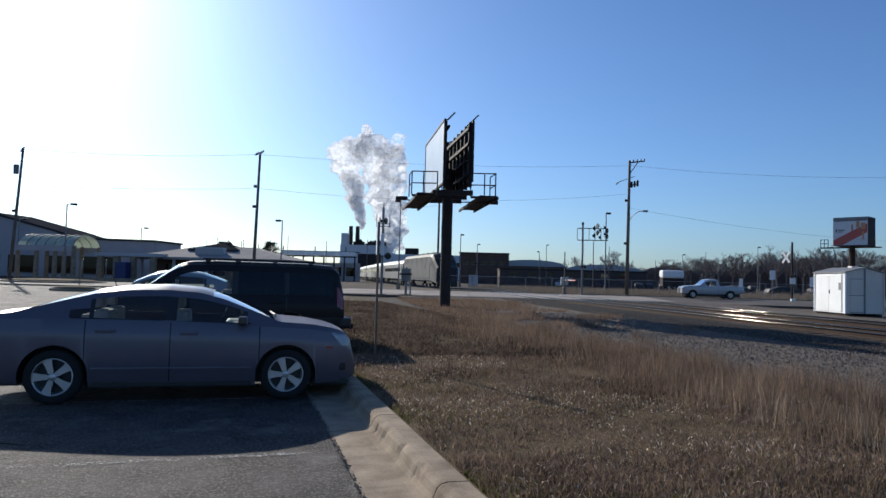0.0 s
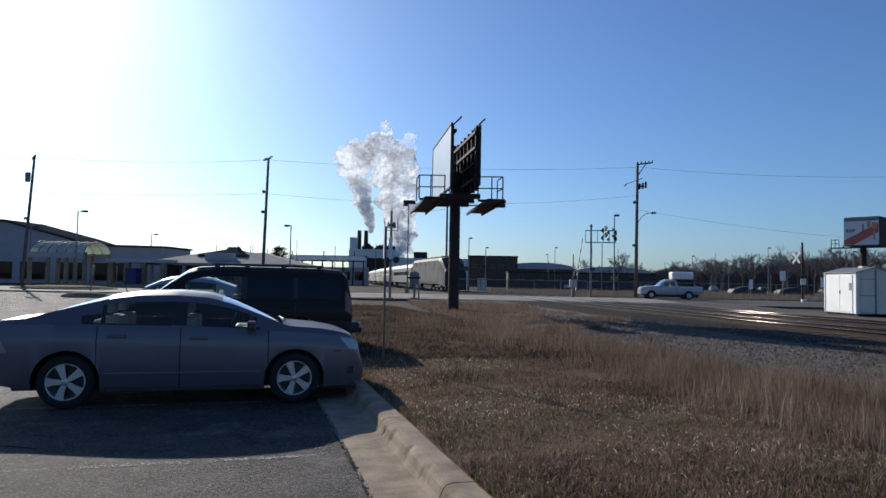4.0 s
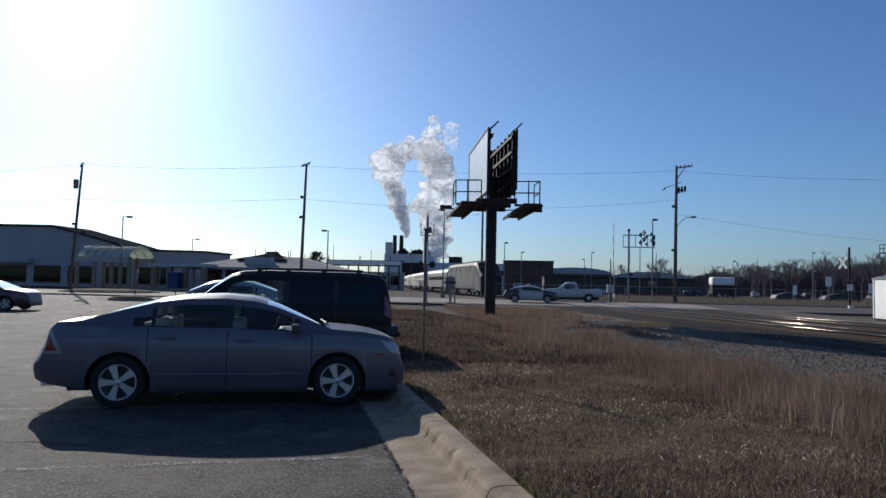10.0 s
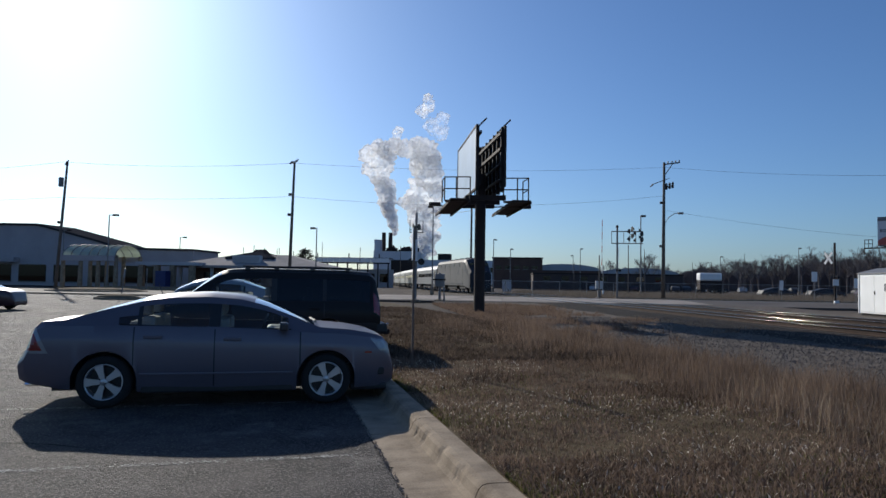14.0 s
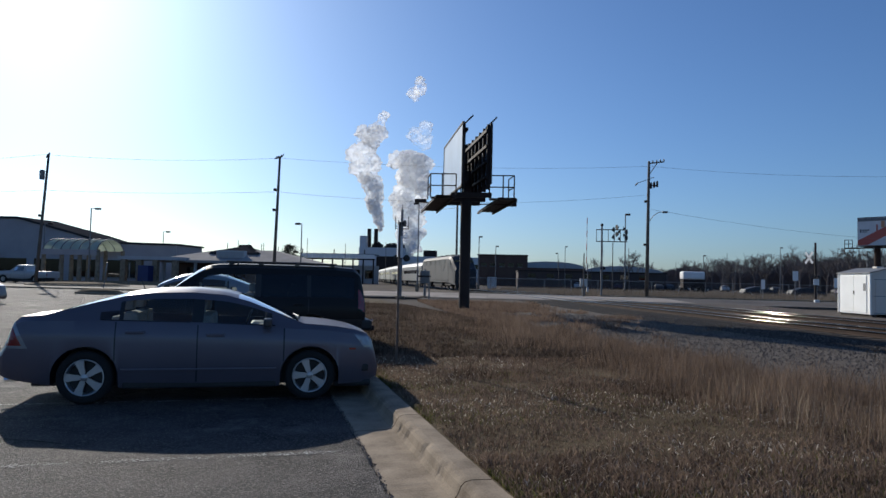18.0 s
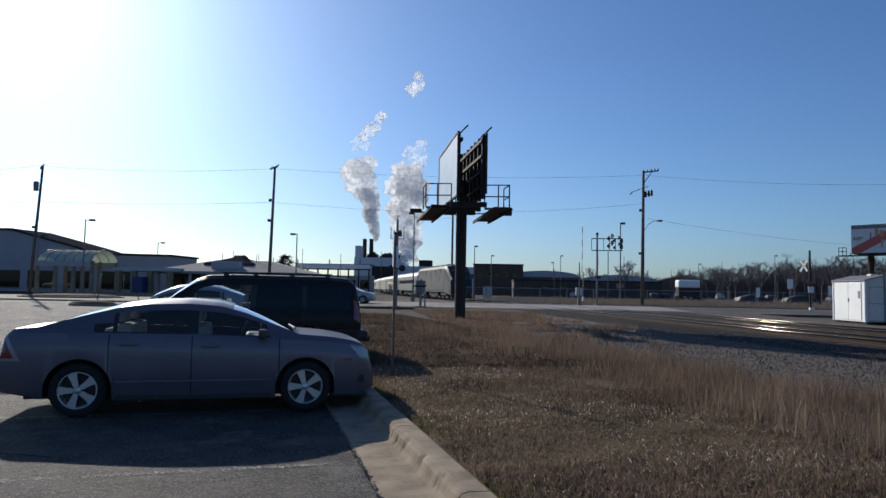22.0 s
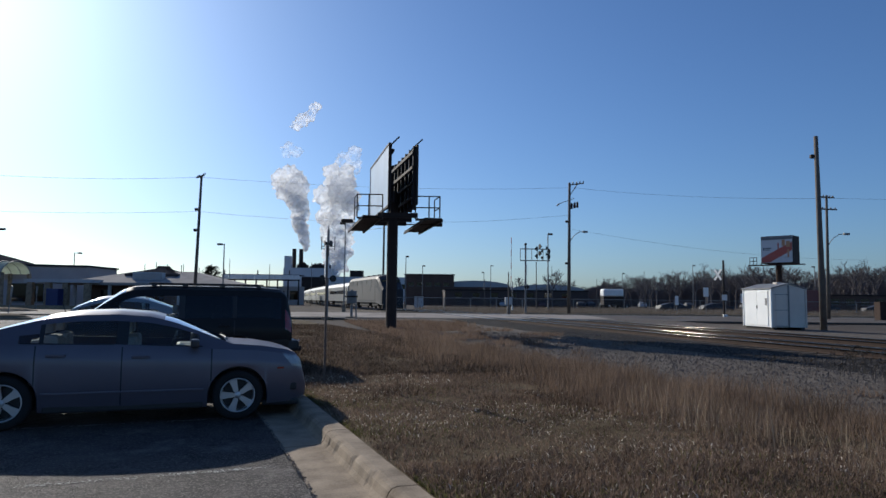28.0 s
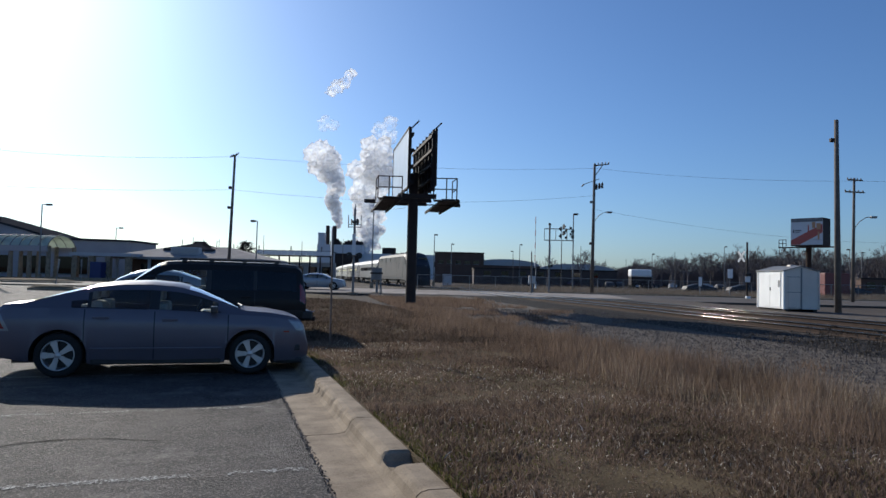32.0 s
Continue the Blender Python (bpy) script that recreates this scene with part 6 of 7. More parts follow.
def station():
    z = 0.12
    root = thing("station_building", pose(-29, 84, z), "low station building with a grey hipped roof", "station")
    part("wall", bx(-11.5, -3.2, 0, 5, 5, 2.75), M_BRICK_DARK, root)
    hip_roof(root, -12.5, -4.5, 5.3, 6, 3.05, 4.6, 0.7)
    hip_roof(root, -7.2, -1.5, -1.7, 5.5, 4.2, 5.35, 0.4, "upper_roof", M_ROOF_DARK)
    part("roof_unit", bx(-5.9, -3.6, 3.3, -2.4, -2.6, 4.35), M_WALL_WHITE, root, "pale louvred rooftop unit")
    for k in range(6):
        part("unit_louvre", bx(-5.85, -3.68, 3.4 + k * 0.15, -2.45, -3.6, 3.46 + k * 0.15), M_WALL_GREY, root)
    for x in (-9, -6, -3, 0, 3):
        win = part("window", bx(x - 0.7, -3.26, 0.9, x + 0.7, -3.2, 2.2), M_GLASS_DARK, root)
        part("window_frame", bx(x - 0.8, -3.3, 0.8, x + 0.8, -3.265, 0.9), M_GALV_DULL, win)
    for x in (-12, -8, -4, 0, 4.8):
        part("porch_post", bx(x - 0.15, -4.8, 0, x + 0.15, -4.5, 2.76), M_WALL_GREY, root)
    for x, h in ((-6, 0.6), (-1.5, 0.5), (-4.6, 0.9), (2.0, 0.4), (-3.2, 0.6)):
        part("roof_mast", rd((x, 0, 4.3), (x, 0, 4.9 + h), 0.04), M_DARK_STEEL, root)
    sign = obj_from("blue_kiosk", bx(-0.65, -0.6, 0, 0.65, 0.6, 2.3, 0.05), M_BLUE_SIGN)
    sign.matrix_basis = pose(-41.5, 76, 0.06)
    tagged(sign, "blue kiosk box beside the station", "kiosk")


station()


def canopy_building():
    """Long low transport building with a sloped roof and a glazed barrel vault over its entrance."""
    z = 0.16
    root = thing("transit_building", pose(-62, 90, z), "blue-grey transit building with a glazed barrel-vault canopy", "station")
    bm = bmesh.new()
    prism(bm, [(-40, 0), (17.2, 0), (17.2, 5.2), (6.5, 5.3), (2.6, 6.4), (-6.4, 8.6), (-14, 8.8), (-40, 8.9)], 1, 0, 8)
    part("wall", bm, M_WALL_BLUE, root)
    bm = bmesh.new()
    prism(bm, [(17.4, 5.21), (6.5, 5.32), (2.6, 6.42), (-6.4, 8.62), (-40, 8.92), (-40, 9.2), (-6.3, 8.9), (2.7, 6.7), (6.6, 5.6), (17.4, 5.45)], 1, -0.25, 8.3)
    part("roof", bm, M_ROOF_DARK, root)
    for k in range(9):
        x = -36 + k * 5.4
        win = part("window", bx(x, -0.08, 0.6, x + 4.2, -0.005, 3.0), M_GLASS_DARK, root)
        part("window_frame", bx(x - 0.1, -0.12, 0.45, x + 4.3, -0.085, 0.6), M_GALV_DULL, win)
    part("fascia", bx(-40, -1.2, 3.3, -9, -0.02, 4.0), M_WALL_BLUE, root)
    part("light_strip", bx(-22, -1.3, 4.1, -14, -1.15, 4.25), M_WHITE, root)
    # barrel vault, its bays and ribs
    x0, x1, r, yc, zc = 8.2, 19.4, 2.9, -12.0, 3.45
    nb, na = 6, 9
    for i in range(nb):
        xa, xb = x0 + (x1 - x0) * 0.60 * i / nb, x0 + (x1 - x0) * 0.60 * (i + 1) / nb
        for k in range(na):
            a0, a1 = radians(12 + 156 * k / na), radians(12 + 156 * (k + 1) / na)
            bm = bmesh.new()
            q = []
            for rr in (r, r - 0.05):
                for xx, a in ((xa + 0.06, a0), (xb - 0.06, a0), (xb - 0.06, a1), (xa + 0.06, a1)):
                    q.append(bm.verts.new((xx, yc - rr * math.cos(a), zc + rr * 0.62 * math.sin(a))))
            for f in ((0, 1, 2, 3), (7, 6, 5, 4), (0, 4, 5, 1), (1, 5, 6, 2), (2, 6, 7, 3), (3, 7, 4, 0)):
                bm.faces.new([q[j] for j in f])
            part("canopy_pane", bm, M_PANEL_GLAZE, root)
    for i in range(nb + 1):
        xa = x0 + (x1 - x0) * 0.60 * i / nb
        pts = [(xa, yc - (r + 0.05) * math.cos(radians(6 + 168 * k / 12)), zc + (r * 0.62 + 0.05) * math.sin(radians(6 + 168 * k / 12))) for k in range(13)]
        part("canopy_rib", tube(bmesh.new(), pts, 0.05, 6), M_GALV_DULL, root)
        if i % 2 == 0:
            part("canopy_column", rd((xa, yc - r + 0.3, -0.2), (xa, yc - r + 0.3, zc + 0.5), 0.28, 0.22, 10), M_CONCRETE, root)
            part("canopy_column", rd((xa, yc + r - 0.3, -0.2), (xa, yc + r - 0.3, zc + 0.5), 0.28, 0.22, 10), M_CONCRETE, root)
    part("canopy_edge_beam", bx(x0, yc - r - 0.15, zc - 0.2, x0 + (x1 - x0) * 0.6, yc - r + 0.2, zc + 0.45), M_WALL_BLUE, root)
    part("canopy_edge_beam", bx(x0, yc + r - 0.2, zc - 0.2, x0 + (x1 - x0) * 0.6, yc + r + 0.15, zc + 0.45), M_WALL_BLUE, root)
    # low link roof towards the station
    part("link_roof", bx(16.4, -13, 2.9, 24, -6, 3.3), M_WALL_GREY, root)
    for x in (17, 19, 21, 23.4):
        part("link_column", bx(x - 0.3, -12.9, -0.2, x + 0.3, -12.3, 2.9), M_CONCRETE, root)
    part("planter_wall", bx(15, -16, -0.25, 24, -15.6, 0.35), M_CONCRETE, root)


canopy_building()


def platform_canopy():
    """Long platform roof on dark posts with a pale fascia and a low wall behind."""
    root = thing("platform_canopy", pose(-36, 150, level(0, 150) - 0.12), "long platform canopy with a pale panelled fascia on posts", "canopy")
    part("roof", bx(-9.0, -1.5, 6.56, 8.0, 4.5, 6.7), M_ROOF_DARK, root)
    for k in range(12):
        x = -9.0 + k * 1.417
        part("fascia_panel", bx(x + 0.03, -1.6, 5.65, x + 1.39, -1.45, 6.6, 0.02), M_BAND, root)
    for k in range(8):
        x = -8.6 + k * 2.33
        part("post", bx(x - 0.14, -1.2, 0, x + 0.14, -0.92, 5.66), M_DARK_STEEL, root)
    part("beam", bx(-9.0, -1.2, 5.35, 8.0, -0.9, 5.64), M_DARK_STEEL, root)
    part("back_wall", bx(-9.0, 4.0, 0, 8.0, 4.3, 4.2), M_WALL_GREY, root)
    for k in range(5):
        part("bay_window", bx(-8.0 + k * 3.2, 3.94, 1.2, -6.0 + k * 3.2, 3.996, 3.2), M_GLASS_DARK, root)
    for x in (-9.6, -2.3, 4.7):
        part("roof_mast", rd((x + 0.7, 0, 6.7), (x + 0.7, 0, 7.7), 0.12), M_DARK_STEEL, root)


platform_canopy()
house_box("dark_hall", -6, 180, 7.2, 205, 8.1, M_BRICK_DARK, "dark brick hall with a row of small windows", "hall", windows=[(-5 + k * 2.4, 5.2, 1.5, 0.9) for k in range(5)])
house_box("dark_hall", 4, 150, 36, 170, 3.6, M_BRICK_FAR, "low faded brick warehouse behind the fence", "warehouse", windows=[(-13 + k * 4.0, 2.2, 1.6, 1.0) for k in range(7)])


def arched_roof(x0, x1, y, z0, rise, label):
    root = thing("arched_warehouse", pose((x0 + x1) / 2, y, level(0, y) - 0.1), label, "warehouse")
    w = (x1 - x0) / 2
    poly = [(-w, 0), (w, 0), (w, z0)] + [(w * math.cos(math.pi * k / 10), z0 + rise * math.sin(math.pi * k / 10)) for k in range(1, 10)] + [(-w, z0)]
    bm = bmesh.new()
    prism(bm, poly, 1, 0, 25)
    part("roof", bm, M_ROOF_METAL, root)
    part("wall", bx(-w, -0.1, 0, w, -0.004, z0 - 0.05), M_BRICK_DARK, root)


arched_roof(3.5, 22.5, 181, 5.1, 1.7, "warehouse with a pale shallow arched metal roof")
arched_roof(22.5, 44, 186, 4.2, 1.9, "warehouse with a grey shallow arched metal roof")
house_box("low_shop", 84, 140, 104, 148, 3.2, M_BRICK_DARK, "low brown brick shop building among bare trees", "building", windows=[(-8 + k * 3.2, 1.4, 1.8, 1.2) for k in range(6)])


def trailer():
    root = thing("tank_trailer", pose(33, 120, level(33, 120) - 0.1), "white box trailer parked behind the fence", "trailer")
    part("box", bx(-1.7, -1.2, 2.4, 2.0, 1.2, 3.75, 0.3), M_WHITE, root)
    part("chassis", bx(-1.6, -1.0, 0.9, 2.0, 1.0, 2.36), M_DARK_STEEL, root)
    for x in (-1.2, 1.6):
        for s in (-1, 1):
            part("tyre", lathe(bmesh.new(), [(0, -0.15), (0.48, -0.15), (0.5, 0), (0.48, 0.15), (0, 0.15)], 16), M_RUBBER, root).matrix_basis = pose(x, s * 0.95, 0.5)


trailer()
cab = house_box("relay_cabinet", -2.2, 118, -0.6, 119.2, 2.1, M_WALL_WHITE, "pale relay cabinet beside the tracks", "cabinet", parapet=0.1)


def factory():
    """Power plant with two stacks."""
    root = thing("power_plant", pose(-74, 430, 0), "distant pale power plant with two dark stacks", "factory")
    part("wall", bx(-15.5, -10, 0, 13, 14, 20.5), M_FACTORY, root)
    part("wing", bx(13, -6, 0, 90, 10, 15.5), M_FACTORY, root)
    part("dark_bay", bx(-4, -10.6, 2, 11, -10, 15), M_DARK_STEEL, root)
    part("tower", bx(-15.5, -8, 20.5, -11.5, -2, 28), M_FACTORY, root)
    part("roof_mass", bx(1, -6, 20.5, 12, 4, 23), M_DARK_STEEL, root)
    # plain dark box in place of a clump of distant trees
    part("roof_mass", bx(25, -4, 15.5, 33, 4, 19.5), M_DARK_STEEL, root)
    for x in (-11.0, -6.6):
        part("chimney", lathe(bmesh.new(), [(1.5, 18), (1.25, 33), (1.0, 33), (1.0, 30)], 18, 'z'), M_DARK_STEEL, root, "dark steel chimney stack").matrix_basis = pose(x, 0, 0)
    r2 = random.Random(5)
    for k in range(16):
        x = -9 + k * 1.3
        h = r2.uniform(0.8, 3.6)
        part("roof_plant", bx(x, -3 + r2.uniform(-3, 3), 20.5, x + r2.uniform(0.5, 1.4), 1, 20.5 + h, 0.0), M_DARK_STEEL, root)
    part("roof_duct", rd((-5, -2, 24), (-3, -2, 21), 1.4, 1.4, 10), M_DARK_STEEL, root)
    for k in range(10):
        part("window", bx(16 + k * 7, -6.2, 8, 20 + k * 7, -6.005, 11), M_GLASS_DARK, root)


factory()


# ---- trees and brush ----
def bare_tree(seed, h):
    """Branching bare tree: nested tapering limbs in one crown mesh."""
    r = random.Random(seed)
    bt, bc = bmesh.new(), bmesh.new()
    top = Vector((r.uniform(-0.3, 0.3), r.uniform(-0.3, 0.3), h * 0.4))
    rod(bt, (0, 0, -0.2), top, h * 0.022, h * 0.014, 7)

    def grow(p, d, ln, rad, depth):
        e = p + d * ln
        rod(bc, p, e, rad, rad * 0.55, 4 if depth < 2 else 3)
        if depth >= 5:
            return
        for k in range(3):
            nd = (d + Vector((r.uniform(-0.75, 0.75), r.uniform(-0.75, 0.75), r.uniform(0.0, 0.55)))).normalized()
            grow(p + d * ln * r.uniform(0.45, 1.0), nd, ln * r.uniform(0.6, 0.85), max(rad * 0.55, 0.022), depth + 1)
    for k in range(4):
        a = k * 1.6 + r.uniform(-0.4, 0.4)
        d = Vector((math.cos(a) * 0.55, math.sin(a) * 0.55, 1)).normalized()
        grow(top * r.uniform(0.6, 1.0), d, h * 0.22, h * 0.010, 1)
    return bt, bc


def woods():
    kinds = []
    for k in range(5):
        bt, bc = bare_tree(30 + k, 10)
        root = thing("bare_tree", pose(60 + k * 9, 205, 0.15), "leafless grey-brown tree in a winter tree line", "tree", "bare trees")
        part("trunk", bt, M_BRANCH, root)
        part("crown", bc, M_BRANCH, root)
        kinds.append(root)
    r = random.Random(8)
    for k in range(150):
        f = k / 149
        x = 26 + f * 190 + r.uniform(-2, 2)
        y = 205 + r.uniform(-30, 25) - f * 40
        s = r.uniform(0.7, 1.15) * (0.8 + 0.45 * sm(0.1, 0.35, f))
        t = copy_thing(kinds[k % 5], Matrix())
        t.matrix_basis = pose(x, y, 0.15, 0, 0, r.uniform(0, 360)) @ Matrix.Diagonal((s * 1.15, s * 1.15, s, 1))
    for x, y, s in ((28, 150, 0.95), (30.5, 155, 0.8), (95, 120, 0.8), (70, 118, 0.6)):
        t = copy_thing(kinds[int(x) % 5], Matrix())
        t.matrix_basis = pose(x, y, 0.15, 0, 0, x * 7) @ Matrix.Diagonal((s, s, s, 1))
    # brush: a long bank of thin twigs
    vs, fs = [], []
    for k in range(150000):
        f = r.random()
        x = 14 + f * 230
        y = 225 - 25 * f + r.uniform(-6, 30)
        hmax = (6.2 + 7.0 * sm(0.15, 0.4, f)) * (0.75 + 0.5 * noise.noise((x * 0.06, y * 0.05, 4)))
        z0 = hmax * 0.85 * r.random() ** 1.35
        z1 = min(hmax, z0 + r.uniform(0.8, 2.2))
        w = r.uniform(0.03, 0.15)
        dx = r.uniform(-0.6, 0.6)
        i = len(vs)
        vs += [(x - w, y, z0 + 0.2), (x + w, y, z0 + 0.2), (x + dx + w * 0.4, y + r.uniform(-0.3, 0.3), z1 + 0.2)]
        fs.append((i, i + 1, i + 2))
    ob = mesh_from("brush", vs, fs, M_BRANCH)
    tagged(ob, "dense bank of leafless brown brush", "brush", kind="stuff")


woods()


def evergreen():
    root = thing("evergreen_tree", pose(-34.4, 108, 0.02) @ Matrix.Diagonal((2.1, 2.1, 0.98, 1)), "small dark evergreen behind the station roof", "tree")
    part("trunk", rd((0, 0, 0), (0, 0, 7.0), 0.16, 0.03), M_BRANCH, root)
    r = random.Random(2)
    vs, fs = [], []
    for k in range(1200):
        z = 1.2 + 5.4 * r.random() ** 0.9
        rad = 2.7 * (1 - (z - 1.0) / 5.8) * r.uniform(0.3, 1.1) + 0.05
        a = r.uniform(0, 2 * math.pi)
        c = Vector((rad * math.cos(a), rad * math.sin(a), z - 0.2 * rad))
        d = Vector((math.cos(a), math.sin(a), r.uniform(-0.1, 0.6))) * r.uniform(0.25, 0.6)
        sd = Vector((-math.sin(a), math.cos(a), 0)) * 0.13
        i = len(vs)
        vs += [c - sd, c + sd, c + d]
        fs.append((i, i + 1, i + 2))
    ob = mesh_from("crown", vs, fs, M_EVERGREEN, root)


evergreen()


# ---- traffic islands and yard clutter ----
def islands():
    for x, y, a, b, zb in ((-39.3, 60.0, 4.8, 3.2, level(0, 60) + 0.03), (-27.2, 44.0, 1.7, 0.9, lot_level(0, 44)), (-60.0, 62.0, 6.0, 2.5, level(0, 62) + 0.03)):
        root = thing("traffic_island", pose(x, y, zb), "kerbed traffic island with dead turf", "traffic island", "traffic islands", "structure")
        for name, m, prof in (("island_kerb", M_CONCRETE, [(1.0, -0.15), (1.0, 0.1), (0.985, 0.14), (0.93, 0.15), (0.93, 0.0)]), ("island_turf", M_GRASS_SOIL, [(0.93, 0.1), (0.92, 0.17), (0.75, 0.27), (0.45, 0.34), (0.0, 0.36)])):
            bm = bmesh.new()
            rings = []
            for f, z in prof:
                rings.append([bm.verts.new((a * f * math.cos(2 * math.pi * k / 32), b * f * math.sin(2 * math.pi * k / 32), z)) for k in range(32)])
            for p, q in zip(rings[:-1], rings[1:]):
                for k in range(32):
                    bm.faces.new((p[k], p[(k + 1) % 32], q[(k + 1) % 32], q[k]))
            bmesh.ops.remove_doubles(bm, verts=bm.verts, dist=0.001)
            bmesh.ops.recalc_face_normals(bm, faces=bm.faces)
            part(name, bm, m, root, smooth=name == "island_turf")
    for x, y, h, lean in ((-33.1, 54, 2.4, 6), (-41.2, 72, 2.6, 0)):
        root = thing("lot_sign", pose(x, y, level(x, y) - 0.2, 0, lean), "weathered sign on a post in the car park", "sign", "car park signs")
        part("post", rd((0, 0, 0), (0, 0, h), 0.045), M_GALV_DULL, root)
        part("sign_plate", bx(-0.03, -0.3, h - 0.8, 0.03, 0.3, h, 0.01, pose(0, 0, 0, 0, 0, 40)), M_GALV_DULL, root)


islands()


def yard_clutter():
    """Small gear beside the shed and the yard's parked vehicles far behind the fence."""
    root = thing("rail_barrier", pose(22.9, 42.5, level(22, 42) - 0.08, 0, 0, 6), "low weathered white rail barrier beside the shed", "barrier")
    for x in (0, 0.55, 1.1):
        part("post", bx(x - 0.05, -0.05, 0, x + 0.05, 0.05, 1.25), M_GALV, root)
    for z in (0.55, 0.85, 1.15):
        part("rail", bx(-0.1, -0.08, z, 1.25, -0.05, z + 0.12), M_GALV, root)
    r = random.Random(17)
    base = vehicle("parked_car", pose(34, 92, level(34, 92) - 0.1, 0, 0, 5), dict(SEDAN, glass=M_BLACK), M_CARDULL, "dark car parked far behind the fence", "car", "far parked cars", detail=0.35)
    for k, (x, y) in enumerate(((40.5, 93), (47.5, 94), (58, 97), (70, 103), (82, 106))):
        copy_thing(base, pose(x, y, level(x, y) - 0.1, 0, 0, r.uniform(-15, 15) + 180 * (k % 2)))
    paints = (M_CARWHITE, M_CARDULL, M_CARSILVER, M_CARRED)
    kinds = [vehicle("parked_car", pose(17 + 19 * q, 148, level(14, 148) - 0.1, 0, 0, 80 + 7 * q), dict(SEDAN, glass=M_BLACK), p, lab, "car", "yard parked cars", detail=0.25)
             for q, (p, lab) in enumerate(zip(paints, ("white car parked far off in the yard", "dull dark car parked far off in the yard", "silver car parked far off in the yard", "dark red car parked far off in the yard")))]
    for k in range(16):
        x, y = 12 + 7.0 * k + r.uniform(-2, 2), 150 + r.uniform(-8, 14)
        copy_thing(kinds[(0, 1, 3, 1, 2, 1)[k % 6]], pose(x, y, level(x, y) - 0.1, 0, 0, r.choice((0, 90, 180, 75)) + r.uniform(-10, 10)))
    tank = obj_from("red_container", bx(-1.6, -1.2, 0, 1.6, 1.2, 3.1, 0.05), M_RED_VEH)
    tank.matrix_basis = pose(45.5, 80.5, level(45, 80) - 0.1, 0, 0, 8)
    tagged(tank, "faded red container standing in the yard", "container")
    box_ = obj_from("utility_cabinet", bx(-0.6, -0.4, 0, 0.6, 0.4, 1.7, 0.03), M_STEEL_RUST)
    box_.matrix_basis = pose(40.2, 58.2, level(40, 58) - 0.05)
    tagged(box_, "brown utility cabinet beside the street", "cabinet")
    blk = obj_from("concrete_block", bx(-0.6, -0.4, 0, 0.6, 0.4, 0.7, 0.05), M_CONCRETE)
    blk.matrix_basis = pose(41.9, 57.0, level(41, 57) - 0.05)
    tagged(blk, "pale concrete block beside the cabinet", "block")


yard_clutter()


def street_side_posts():
    """White bollards, a meter post and a board on two legs at the far side of the tracks."""
    for x, y, h, m, lab in ((37.3, 53.0, 1.35, M_WHITE, "white painted steel bollard"), (38.4, 52.6, 1.95, M_WHITE, "tall white painted steel bollard"), (43.6, 52.2, 1.2, M_WHITE, "white painted steel bollard"), (46.0, 53.4, 1.3, M_GALV, "dull grey galvanised steel bollard")):
        z = level(x, y) - 0.1
        root = thing("bollard", pose(x, y, z), lab, "bollard", "street bollards")
        part("tube", rd((0, 0, 0), (0, 0, h), 0.09, 0.09, 12), m, root)
        part("cap", lathe(bmesh.new(), [(0.09, h), (0.075, h + 0.05), (0.0, h + 0.08)], 12, 'z'), m, root)
    root = thing("meter_post", pose(37.9, 53.2, level(38, 53) - 0.1), "weathered wooden meter post with a lamp", "post")
    part("post", bx(-0.09, -0.09, 0, 0.09, 0.09, 2.3, 0.01), M_WOOD_POLE, root)
    part("meter_box", bx(-0.18, -0.24, 1.2, 0.18, -0.09, 1.8, 0.02), M_GALV_DULL, root)
    part("lamp", lathe(bmesh.new(), [(0.0, 2.3), (0.1, 2.32), (0.13, 2.42), (0.08, 2.52), (0, 2.54)], 12, 'z'), M_WHITE, root)
    root = thing("notice_board", pose(55.6, 72.9, level(55, 73) - 0.1, 0, 0, -30), "notice board on two grey legs", "sign")
    for x in (-0.6, 0.6):
        part("leg", bx(x - 0.07, -0.07, 0, x + 0.07, 0.07, 4.6), M_GALV, root)
    part("top_board", bx(-0.75, -0.1, 4.05, 0.75, 0.02, 4.65, 0.02), M_GALV, root)
    part("board", bx(-0.5, -0.09, 2.6, 0.5, -0.075, 3.2, 0.0), M_SIGN_WHITE, root, "white notice plate")
    root = thing("switch_cabinet", pose(45.2, 54.6, level(45, 54) - 0.1, 0, 0, 12), "pale steel switch cabinet with two doors", "cabinet")
    part("body", bx(-0.55, -0.35, 0.1, 0.55, 0.35, 1.75, 0.03), M_GALV, root)
    part("plinth", bx(-0.6, -0.4, 0, 0.6, 0.4, 0.1), M_CONCRETE, root)
    for x in (-0.53, 0.02):
        part("door", bx(x, -0.375, 0.2, x + 0.51, -0.352, 1.65, 0.01), M_GALV, root)


street_side_posts()


